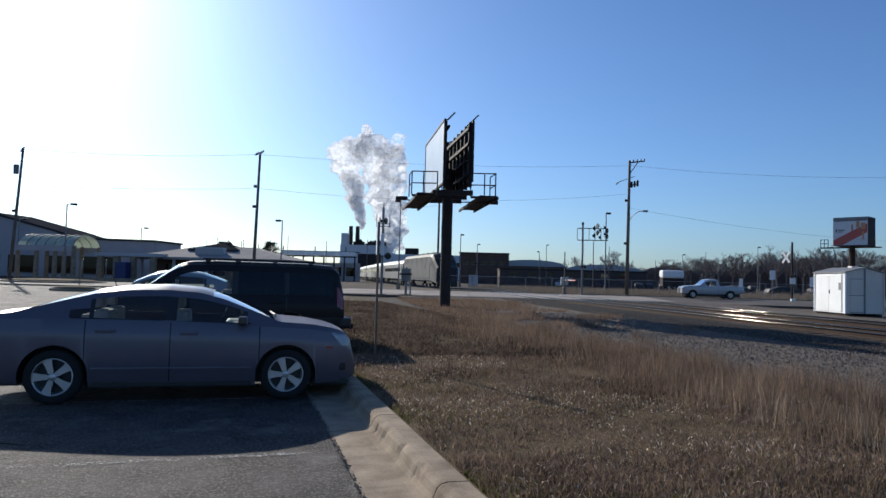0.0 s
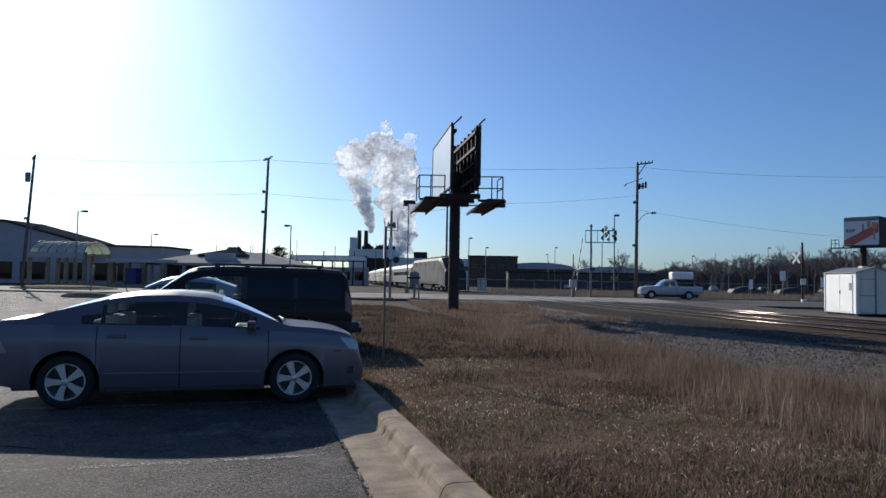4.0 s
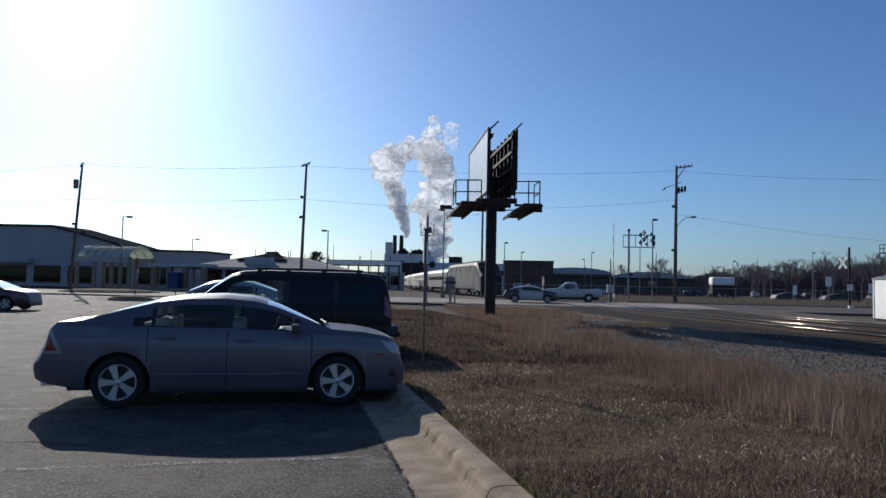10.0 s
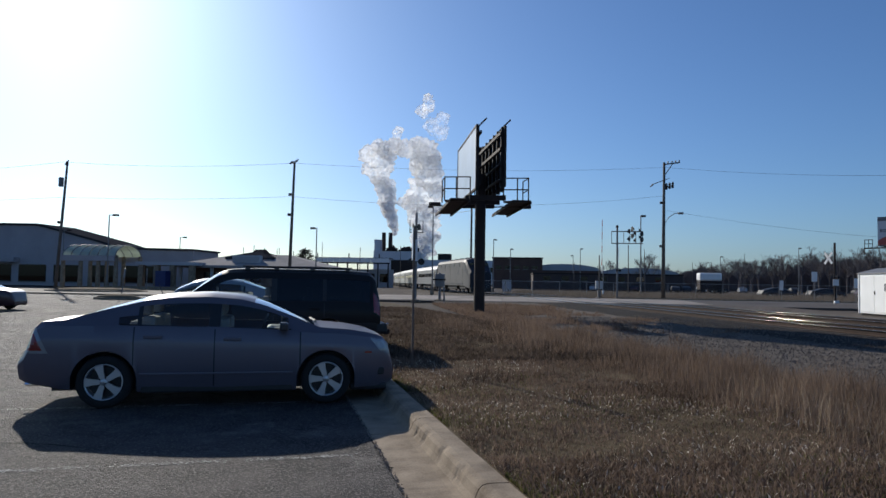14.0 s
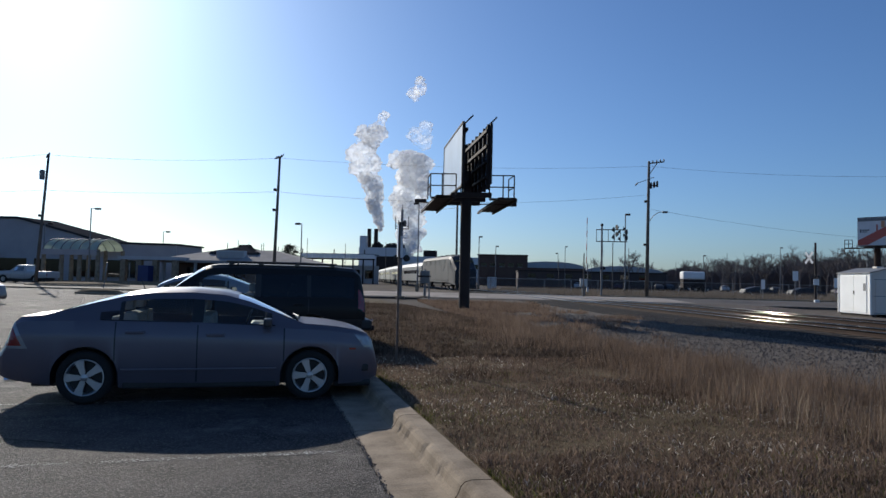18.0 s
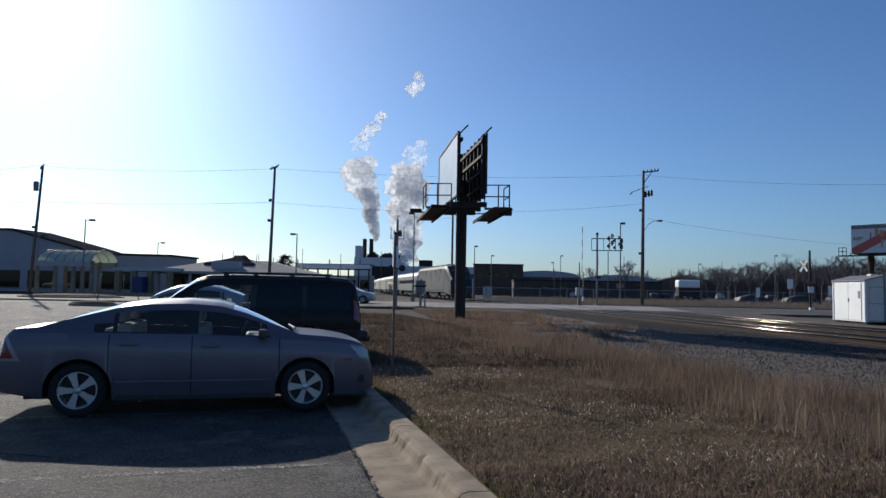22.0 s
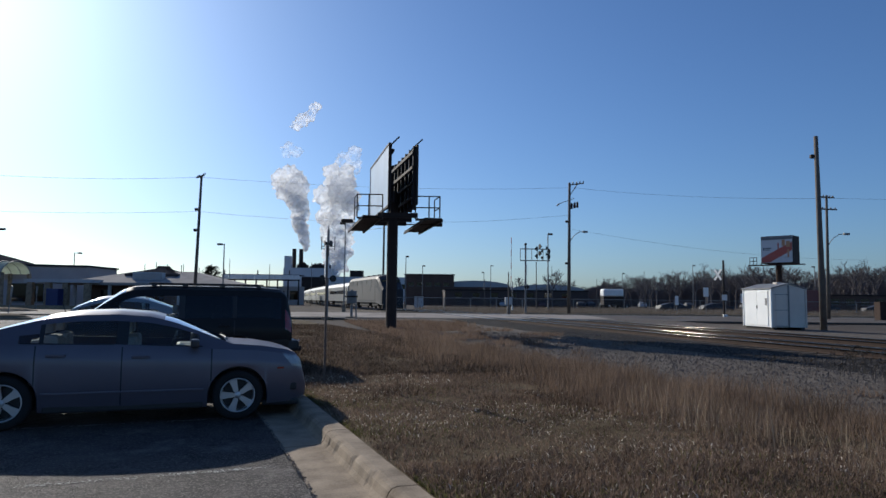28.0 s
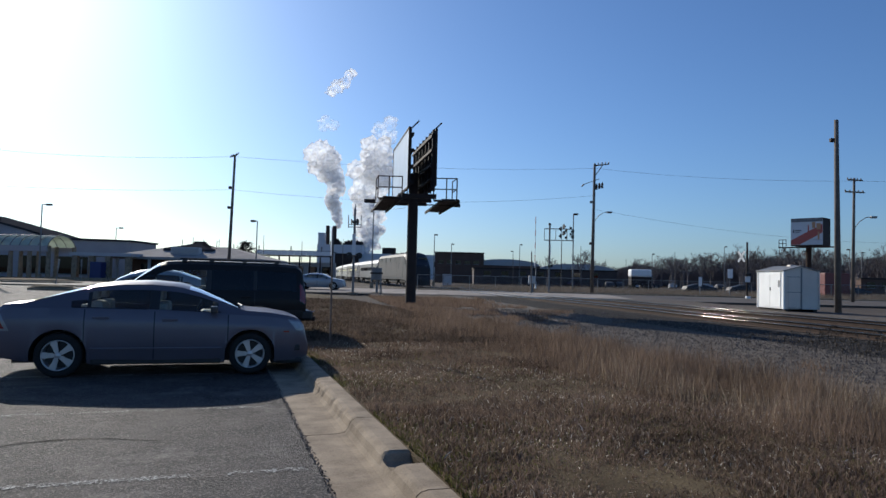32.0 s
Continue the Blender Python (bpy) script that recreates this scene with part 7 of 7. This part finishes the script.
def gravel_stones():
    """Loose stones on the gravel shoulder."""
    r = random.Random(6)
    vs, fs = [], []
    for k in range(30000):
        s = -34 + 34 * r.random() ** 1.4
        n = r.uniform(-9.5, -1.6)
        x, y, _ = tp(s, n, 0)
        if y < 3 or x < 9.2 - 0.37 * y - 0.2:
            continue
        base = (level(x, y) - 0.065) * 0.4
        z = base + (0.02 if n < -3 else 0.02 + 0.06 * sm(-3.5, -2.2, n))
        q = 0.008 + 0.026 * r.random() ** 2
        i = len(vs)
        a0 = r.uniform(0, 6.28)
        for j in range(4):
            vs.append((x + q * math.cos(a0 + j * 1.57) * r.uniform(0.7, 1.3), y + q * math.sin(a0 + j * 1.57) * r.uniform(0.7, 1.3), z - 0.01))
        vs.append((x + r.uniform(-0.3, 0.3) * q, y + r.uniform(-0.3, 0.3) * q, z + q * r.uniform(0.6, 1.1)))
        fs += [(i, i + 1, i + 4), (i + 1, i + 2, i + 4), (i + 2, i + 3, i + 4), (i + 3, i, i + 4)]
    ob = mesh_from("gravel_stones", vs, fs, M_STONE)
    tagged(ob, "loose grey stones on the gravel shoulder", "gravel", kind="stuff")


gravel_stones()


# ---- steam ----
def steam_material(name, clear):
    """Dense droplets: light enters, scatters and leaves again; thin wisps let the sky through."""
    m = bpy.data.materials.new(name)
    m.use_nodes = True
    n, l = m.node_tree.nodes, m.node_tree.links
    d, t, b = n.new("ShaderNodeBsdfDiffuse"), n.new("ShaderNodeBsdfTranslucent"), n.new("ShaderNodeMixShader")
    b.inputs[0].default_value = 0.7
    for q in (d, t):
        q.inputs["Color"].default_value = (0.98, 0.98, 0.98, 1)
    l.new(d.outputs[0], b.inputs[1])
    l.new(t.outputs[0], b.inputs[2])
    tr, mx = n.new("ShaderNodeBsdfTransparent"), n.new("ShaderNodeMixShader")
    tc, nz, rp = n.new("ShaderNodeTexCoord"), n.new("ShaderNodeTexNoise"), n.new("ShaderNodeMapRange")
    nz.inputs["Scale"].default_value, nz.inputs["Detail"].default_value = 0.2, 4
    rp.inputs["From Min"].default_value, rp.inputs["From Max"].default_value = 0.4, 0.62
    rp.inputs["To Min"].default_value, rp.inputs["To Max"].default_value = clear[0], clear[1]
    l.new(tc.outputs["Object"], nz.inputs["Vector"])
    l.new(nz.outputs["Fac"], rp.inputs["Value"])
    l.new(rp.outputs["Result"], mx.inputs[0])
    l.new(b.outputs[0], mx.inputs[1])
    l.new(tr.outputs[0], mx.inputs[2])
    l.new(mx.outputs[0], n["Material Output"].inputs["Surface"])
    return m


M_STEAM = steam_material("steam", (0.3, 0.52))
M_LOOSE = steam_material("loose_steam", (0.45, 0.9))
M_WISP = steam_material("steam_wisp", (0.7, 0.97))


def core_material():
    """The dense middle of a plume: light that enters wanders through it."""
    m = bpy.data.materials.new("steam_core")
    m.use_nodes = True
    b = m.node_tree.nodes["Principled BSDF"]
    b.inputs["Base Color"].default_value = (0.985, 0.985, 0.985, 1)
    b.inputs["Roughness"].default_value = 1.0
    b.inputs["Specular IOR Level"].default_value = 0.0
    b.inputs["Subsurface Weight"].default_value = 1.0
    b.inputs["Subsurface Radius"].default_value = (1.0, 1.0, 1.0)
    b.inputs["Subsurface Scale"].default_value = 20.0
    b.inputs["Subsurface Anisotropy"].default_value = 0.85
    return m


M_CORE = core_material()


def lump(bm, c, size, seed, sub):
    """A cauliflower head of steam: rounded bulges on bulges."""
    off = Vector((seed * 7.3, seed * 1.7, 2.0))
    res = bmesh.ops.create_icosphere(bm, subdivisions=sub, radius=1)
    for v in res["verts"]:
        p = v.co.normalized()
        k = 0.62 + 0.3 * noise.noise(p * 1.2 + off) + 0.5 * abs(noise.noise(p * 2.0 + off * 2)) + 0.3 * abs(noise.noise(p * 4.4 + off)) + 0.14 * abs(noise.noise(p * 9.0 - off))
        v.co = c + p * k * size


def steam_mass(lumps, material, voxel, smooth):
    """Lumps (place, size) melted into one body."""
    bm = bmesh.new()
    for k, (c, size) in enumerate(lumps):
        lump(bm, Vector(c), size, k + len(lumps) * 3, 4 if size > 2.2 else 3)
    me = bpy.data.meshes.new("steam_puff")
    bm.to_mesh(me)
    bm.free()
    me.materials.append(material)
    ob = new("steam_puff", me)
    ob.parent = plume
    md = ob.modifiers.new("melt", 'REMESH')
    md.mode, md.voxel_size, md.use_smooth_shade = 'VOXEL', voxel, True
    if smooth:
        sd = ob.modifiers.new("soften", 'SMOOTH')
        sd.iterations, sd.factor = smooth, 0.5
    tagged(ob, kind="stuff")
    return ob


STEAM_Y = 436.0
plume = thing("steam_plume", pose(-82.0, STEAM_Y, 31.0), "billowing white steam plumes rising from the power plant", "steam")


def plume_at(u, v):
    """u to the right and v up from the left stack's mouth, in units of 0.37 m."""
    return Vector((u * 0.372 - v * 0.372 * 0.016, 0, v * 0.372))


PUFFS = []


def steam():
    r = random.Random(3)
    U = 0.372

    def cluster(pts, grow=1.5, extra=2, wisp=False, voxel=0.5, spread=1.0, core=0.0):
        """Lumps (u, v, size) about their middle, with smaller ones thrown round them; gives the mass and its middle."""
        mu, mv = sum(p[0] for p in pts) / len(pts), sum(p[1] for p in pts) / len(pts)
        lumps = []
        for u, v, s in pts:
            lumps.append(((U * (u - mu), r.uniform(-3, 3), U * (v - mv)), s * U * grow))
            for q in range(extra):
                a = r.uniform(0, 6.28)
                d = s * r.uniform(0.6, 1.15) * spread
                lumps.append(((U * (u - mu + d * math.cos(a)), r.uniform(-4, 4), U * (v - mv + d * math.sin(a))), s * U * grow * r.uniform(0.25, 0.55)))
        loose = voxel < 0.45
        shells = [steam_mass(lumps, M_WISP if wisp else M_LOOSE if loose else M_STEAM, voxel, 5)]
        if core:
            shells.append(steam_mass([(c, s * core) for c, s in lumps], M_CORE, 0.5, 2))
        return shells, mu, mv

    def go(mass, path):
        shells, mu, mv = mass
        rows = []
        for t, du, dv, turn in path:
            p = plume_at(mu + du, mv + dv)
            rows.append((t, pose(p.x, 0, p.z, 0, turn, 0)))
        PUFFS.extend((ob, rows) for ob in shells)

    still = ((0, 0, 0, 0), (8, 1.5, 0.5, 1), (16, -1, -0.5, -1), (24, 0.5, 1, 1), (32, -1, 0, 0))
    go(cluster([(9, 6, 4), (9, 13, 5), (6, 22, 7), (4, 32, 8), (0, 42, 9), (-4, 52, 10)], core=0.78), still)
    go(cluster([(-7, 62, 11), (-3, 72, 10), (-12, 78, 12), (-8, 90, 11), (-20, 94, 11)], core=0.5), ((0, 3, -3, 0), (9, 0, 0, 0), (16, 3, 2, -3), (20, 5, 0, -6), (24, 6, 0, -8), (28, 4, 6, -9), (32, 8, 10, -8)))
    go(cluster([(-22, 108, 14), (-36, 116, 12), (-30, 128, 14), (-40, 140, 13), (-16, 136, 13), (-8, 122, 11), (-26, 150, 12)]), ((0, 4, -4, 0), (9, 0, 0, 0), (14, 2, 4, 2), (18, 4, -2, 0), (24, 4, -16, -6), (28, 8, -10, -6), (32, 4, -6, -4)))
    go(cluster([(57, -38, 9), (50, -26, 11), (67, -24, 11), (58, -10, 13), (72, -2, 11), (48, -2, 10)], core=0.6), still)
    go(cluster([(62, 12, 13), (76, 22, 11), (50, 26, 12), (66, 36, 14), (80, 44, 10), (44, 40, 10)], core=0.4), ((0, -4, -2, 0), (9, 0, 0, 0), (17, -2, 2, 2), (24, 2, 0, 1), (32, 0, 3, 0)))
    go(cluster([(42, 54, 11), (56, 62, 13), (72, 62, 13), (32, 58, 9), (82, 78, 11), (64, 80, 13), (50, 80, 12), (40, 70, 11), (44, 92, 10)]), ((0, -8, 0, 0), (9, 0, 0, 0), (17, 2, 0, 2), (24, 6, 2, 3), (32, 4, 6, 4)))
    go(cluster([(78, 98, 13), (66, 104, 13), (74, 120, 14), (86, 116, 10), (58, 122, 12), (54, 136, 11), (80, 134, 12)]), ((0, -10, 2, -4), (9, 0, 0, 0), (14, -2, -4, 0), (18, -4, -10, 0), (24, -4, -4, 2), (28, -2, 6, 2), (32, 6, 16, 0)))
    # the arch between both columns, which thins out and sinks into the right-hand one
    go(cluster([(-10, 152, 13), (6, 158, 12), (0, 146, 10), (-22, 158, 10)]), ((0, 6, -6, 0), (9, 0, 0, 0), (16, 1, 4, 2), (18, -4, 18, 6), (20, -10, 2, 0), (24, -14, -34, -10), (32, -12, -36, -8)))
    go(cluster([(24, 158, 12), (38, 158, 13), (52, 154, 13), (64, 144, 12), (74, 146, 10)]), ((0, -12, -4, 4), (5.5, -8, 4, 2), (9, 0, 0, 0), (13, 2, -2, -1), (16, 6, -6, -3), (18, 14, -26, -9), (20, 20, -46, -14), (24, 14, -52, -16), (32, 14, -48, -10)))
    go(cluster([(20, 56, 7), (28, 62, 8), (38, 60, 8)]), ((0, 16, 4, 0), (4, 4, 2, 0), (9, 0, 0, 0), (14, 2, 4, 0), (17, 14, 4, 0), (32, 18, 0, 0)))
    # early haze that fills the ring, then leaves upwards
    go(cluster([(18, 96, 13), (32, 108, 13), (20, 118, 12), (38, 92, 12), (34, 128, 12), (14, 132, 11)]), ((0, 4, 0, 0), (3.5, 4, 4, 0), (6, 8, 10, 0), (9, 24, 36, 0), (13, 30, 34, 4), (17, 38, 8, 0), (20, 40, -8, 0), (32, 44, 0, 0)))
    # loose tops
    go(cluster([(46, 182, 9), (54, 194, 9), (52, 206, 7)], voxel=0.4), ((0, -40, -26, 0), (3.5, -22, -14, 0), (5.5, -14, -8, 0), (7, -8, -6, 0), (9, 0, 0, 0), (11, 4, 16, 2), (13, 10, 34, 4), (16.5, 18, 56, 6), (19, 24, 72, 8), (22, 28, 92, 8), (24, 30, 112, 10), (26.5, 44, 210, 14), (28, 52, 330, 18), (30, 66, 380, 22), (32, 80, 420, 26)))
    go(cluster([(72, 176, 12), (84, 166, 11), (86, 190, 10)], wisp=True, spread=1.4), ((0, -16, -30, 0), (9, 0, 0, 0), (13, 6, 20, 4), (19, 0, -10, 0), (24, 2, -20, 0), (32, 10, 0, 0)))
    go(cluster([(-16, 172, 7), (-6, 182, 9), (3, 193, 8), (11, 203, 7), (17, 212, 5)], voxel=0.4), ((0, 8, -40, -20), (9, 6, -36, -20), (14, 4, -24, -14), (18, 0, -2, -4), (20, 0, 4, 0), (22, 2, 16, 0), (24, 2, 28, 2), (28, 8, 50, 4), (32, 10, 70, 6)))
    go(cluster([(-24, 176, 7), (-14, 168, 8), (-32, 166, 6)], wisp=True, spread=1.5), ((0, 8, -30, 0), (14, 4, -20, 0), (18, 0, 0, 0), (24, 0, 6, 0), (32, 6, 18, 0)))


steam()


# ---- grass ----
def turf_height(xs, ys, f):
    z = np.array([level(0, y) for y in ys]) - 0.02
    bumpy = np.array([0.05 * noise.noise((x * 0.5, y * 0.5, 3)) for x, y in zip(xs, ys)])
    return z + bumpy * np.minimum(1, f * 8) + 0.05 * np.sin(np.minimum(1, f * 1.2) * np.pi) - 0.1 * np.clip((f - 0.85) / 0.15, 0, 1) ** 2


def blades(name, n, y0, y1, fmin, fpow, hmin, hmax, width, lean, seed, material, label, green=False, patch=0.0):
    g = np.random.default_rng(seed)
    y = y0 + (y1 - y0) * g.random(n) ** 1.25
    f = fmin + (1 - fmin) * g.random(n) ** fpow
    a = 0.81 - 0.363 * (y - 2.74) + 0.15
    b = 9.2 - 0.37 * y
    x = a + (b - a) * f
    if patch:
        keep = np.array([noise.noise((px * 0.55, py * 0.55, seed)) for px, py in zip(x, y)]) > patch
        x, y, f = x[keep], y[keep], f[keep]
        n = len(x)
    z = turf_height(x, y, f)
    clump = np.array([noise.noise((px * 0.8, py * 0.8, 9)) + 0.8 * noise.noise((px * 2.7, py * 2.7, 4)) for px, py in zip(x, y)])
    h = (hmin + (hmax - hmin) * g.random(n) ** 1.3) * np.maximum(0.45, 1 + 0.9 * clump)
    th = g.random(n) * 2 * np.pi
    w = width * (0.6 + 0.8 * g.random(n))
    tilt = lean * (g.random(n) * 0.9 + 0.1)
    ld = g.random(n) * 2 * np.pi
    lx, ly = np.cos(ld) * tilt * h, np.sin(ld) * tilt * h
    cx, cy = np.cos(th) * w, np.sin(th) * w
    v = np.empty((n, 5, 3))
    v[:, 0] = np.stack([x - cx, y - cy, z - 0.02], 1)
    v[:, 1] = np.stack([x + cx, y + cy, z - 0.02], 1)
    mx, my, mz = x + lx * 0.4, y + ly * 0.4, z + h * 0.6
    v[:, 2] = np.stack([mx + cx * 0.7, my + cy * 0.7, mz], 1)
    v[:, 3] = np.stack([mx - cx * 0.7, my - cy * 0.7, mz], 1)
    v[:, 4] = np.stack([x + lx, y + ly, z + h], 1)
    me = bpy.data.meshes.new(name)
    base = np.arange(n)[:, None] * 5
    quads = (base + np.array([0, 1, 2, 3])).reshape(-1)
    tris = (base + np.array([3, 2, 4])).reshape(-1)
    me.vertices.add(n * 5)
    me.vertices.foreach_set("co", v.reshape(-1))
    me.loops.add(n * 7)
    me.loops.foreach_set("vertex_index", np.concatenate([quads, tris]))
    me.polygons.add(n * 2)
    me.polygons.foreach_set("loop_start", np.concatenate([np.arange(n) * 4, n * 4 + np.arange(n) * 3]))
    me.update(calc_edges=True)
    me.materials.append(material)
    ob = new(name, me)
    tagged(ob, label, "grass", kind="stuff")


blades("short_grass", 120000, 0.5, 13, 0.0, 1.0, 0.016, 0.068, 0.0052, 1.6, 1, M_GRASS, "short matted dead brown grass")
blades("far_grass", 70000, 13, 38, 0.0, 1.0, 0.03, 0.1, 0.012, 1.4, 2, M_GRASS_FAR, "rough dead brown grass further along the strip")
blades("green_grass", 26000, 0.5, 11, 0.0, 2.2, 0.012, 0.05, 0.005, 1.0, 3, M_GRASS_GREEN, "sparse green grass beside the kerb", patch=-0.05)
blades("near_grass", 60000, 0.2, 6.0, 0.0, 1.0, 0.014, 0.06, 0.0045, 1.6, 8, M_GRASS, "short dead grass beside the path")
blades("back_grass", 20000, 0.45, -9, 0.0, 1.0, 0.02, 0.06, 0.006, 1.5, 9, M_GRASS, "short dead grass further back along the kerb")
blades("pale_glint_grass", 15000, 0.6, 14, 0.02, 1.0, 0.01, 0.045, 0.007, 2.6, 6, M_GRASS_PALE, "scattered pale dry grass and leaves, with glints put into their colour", patch=-0.02)
blades("tall_grass", 60000, 2.5, 24, 0.47, 0.55, 0.07, 0.42, 0.0026, 0.6, 4, M_GRASS_TALL, "tall tawny dead grass along the gravel", patch=-0.28)
blades("golden_grass", 4200, 2.5, 10, 0.5, 0.7, 0.08, 0.4, 0.0028, 0.7, 15, M_STRAW, "golden dry grass stems among the tall grass", patch=-0.05)
blades("straw_litter", 16000, 0.3, 9, 0.0, 1.0, 0.02, 0.06, 0.0032, 1.8, 16, M_STRAW, "pale straw lying in the short grass")
blades("tufted_grass", 9000, 4.5, 20, 0.3, 0.8, 0.04, 0.13, 0.0036, 0.8, 14, M_GRASS_TALL, "loose tufts of taller dead grass", patch=0.22)
blades("weed_stalks", 2600, 9, 33, 0.1, 0.9, 0.12, 0.4, 0.006, 0.5, 5, M_GRASS_FAR, "scattered tall brown weed stalks", patch=0.1)


def field_weeds():
    """Dead weeds in the open field between street and fence."""
    g = np.random.default_rng(12)
    n = 42000
    x = -14 + 84 * g.random(n)
    y = 69.2 + 34 * g.random(n) ** 1.4
    keep = (x > -4.0 - 0.23 * (y - 93.4) + 4.0) | (y < 0)
    x, y = x[keep], y[keep]
    n = len(x)
    z = np.array([level(0, v) for v in y]) - 0.12
    h = 0.15 + 0.75 * g.random(n) ** 1.6
    w = 0.02 + 0.03 * g.random(n)
    lx = (g.random(n) - 0.5) * h * 0.8
    v = np.stack([np.stack([x - w, y, z], 1), np.stack([x + w, y, z], 1), np.stack([x + lx, y + lx * 0.3, z + h], 1)], 1)
    me = bpy.data.meshes.new("field_weeds")
    me.vertices.add(n * 3)
    me.vertices.foreach_set("co", v.reshape(-1))
    me.loops.add(n * 3)
    me.loops.foreach_set("vertex_index", np.arange(n * 3))
    me.polygons.add(n)
    me.polygons.foreach_set("loop_start", np.arange(n) * 3)
    me.update(calc_edges=True)
    me.materials.append(M_WEED)
    tagged(new("field_weeds", me), "low dead weeds in the field behind the street", "weeds", kind="stuff")


field_weeds()


def gravel_weeds():
    """Thin dead weeds that have crept over the gravel shoulder."""
    g = np.random.default_rng(31)
    n = 60000
    s = -22 + 38 * g.random(n)
    o = -11.5 + 8.0 * g.random(n)
    x, y = T0.x + TD.x * s + TN.x * o, T0.y + TD.y * s + TN.y * o
    keep = (x > 9.0 - 0.37 * y) & (np.array([noise.noise((a * 0.45, b * 0.45, 7)) + 0.5 * noise.noise((a * 1.9, b * 1.9, 1)) for a, b in zip(x, y)]) > 0.42 - 0.03 * (y - 14) + 0.12 * (o + 8))
    x, y = x[keep], y[keep]
    n = len(x)
    z = np.array([level(0, v) * 0.4 for v in y]) - 0.05
    h = 0.05 + 0.2 * g.random(n) ** 2
    w = 0.006 + 0.01 * g.random(n)
    a = g.random(n) * 2 * np.pi
    lx, ly = np.cos(a) * h * 0.6, np.sin(a) * h * 0.6
    v = np.stack([np.stack([x - w, y, z], 1), np.stack([x + w, y, z], 1), np.stack([x + lx, y + ly, z + h + 0.03], 1)], 1)
    me = bpy.data.meshes.new("gravel_weeds")
    me.vertices.add(n * 3)
    me.vertices.foreach_set("co", v.reshape(-1))
    me.loops.add(n * 3)
    me.loops.foreach_set("vertex_index", np.arange(n * 3))
    me.polygons.add(n)
    me.polygons.foreach_set("loop_start", np.arange(n) * 3)
    me.update(calc_edges=True)
    me.materials.append(M_GRASS)
    tagged(new("gravel_weeds", me), "sparse dead weeds on the gravel shoulder", "weeds", kind="stuff")


gravel_weeds()


def curled_weeds():
    """Dry weeds with curled seed heads at the foot of the track bed."""
    r = random.Random(44)
    root = thing("dry_weeds", pose(11.2, 13.2, 0.0), "dry curled weeds at the edge of the gravel", "weeds")
    for k in range(230):
        a, o = r.uniform(-3.6, 7.0), 0.6 - 3.4 * r.random() ** 1.5
        x, y = TD.x * -a + TN.x * o, TD.y * -a + TN.y * o
        h = r.uniform(0.16, 0.42) + (0.12 if o > -0.8 else 0)
        a = r.uniform(0, 6.28)
        d = Vector((math.cos(a), math.sin(a), 0)) * h
        pts = [Vector((x, y, -0.05)), Vector((x, y, h * 0.5)) + d * 0.06, Vector((x, y, h * 0.9)) + d * 0.16, Vector((x, y, h)) + d * 0.3, Vector((x, y, h * 0.93)) + d * 0.42, Vector((x, y, h * 0.8)) + d * 0.46]
        bm = tube(bmesh.new(), pts, 0.006, 3)
        for q in range(7):
            c = pts[2].lerp(pts[4], r.random()) + Vector((r.uniform(-0.03, 0.03), r.uniform(-0.03, 0.03), r.uniform(-0.02, 0.03)))
            rod(bm, c, c + Vector((r.uniform(-0.04, 0.04), r.uniform(-0.04, 0.04), r.uniform(-0.04, 0.02))), 0.012, 0.005, 4)
        part("stalk", bm, M_WEED, root)


curled_weeds()


def road_z(y):
    return level(0, y) + 0.015 + 0.05 * (1 - ((y - 60) / 8.5) ** 2)


def motions():
    far, near = 64.5, 58.5
    zf, zn = road_z(far) + 0.004, road_z(near) + 0.004
    walk(pickup, [(t, pose(x, far, zf, 0, 0, 180)) for t, x in ((0, 21.3), (1, 19.05), (2, 17.7), (3, 17.05), (3.5, 16.85), (5.5, 16.2), (6, 15.8), (9, 8.51), (11, -0.6), (13, -11.45), (15, -26.5), (17, -41.65), (18, -47.76), (20, -62), (24, -95), (32, -160))])
    walk(patrol, [(t, pose(x * 1.045, near, zn, 0, 0, 0)) for t, x in ((0, -16), (6.5, -15.2), (8, -10.7), (9, -6.44), (9.5, -2.9), (10, 0.47), (11, 8.33), (12, 16.2), (13, 23.04), (14, 31), (16, 48), (20, 90), (26, 140), (32, 145))])
    walk(sedan_b, [(t, pose(x * 1.045, near, zn, 0, 0, 0)) for t, x in ((0, -165), (12, -150), (18, -68), (20, -39.8), (21.3, -22), (22.5, -5.66), (23, 0.26), (23.5, 6.05), (24, 12.11), (24.5, 17.7), (26, 35), (29, 75), (32, 120))])
    walk(gate_arm, [(t, pose(0.25, 0, 1.2, a)) for t, a in ((0, 0), (1, -4), (2, -14), (3, -26), (4, -40), (5, -52), (6, -62), (7, -72), (8, -80), (9, -85), (10, -88), (32, -88))])
    for ob, rows in PUFFS:
        walk(ob, rows)
    walk(sedan_c, [(t, pose(x * 1.045, near, zn, 0, 0, 0)) for t, x in ((0, -170), (20, -168), (26, -110), (29, -52), (31, -21.5), (32, -11.2))])


motions()
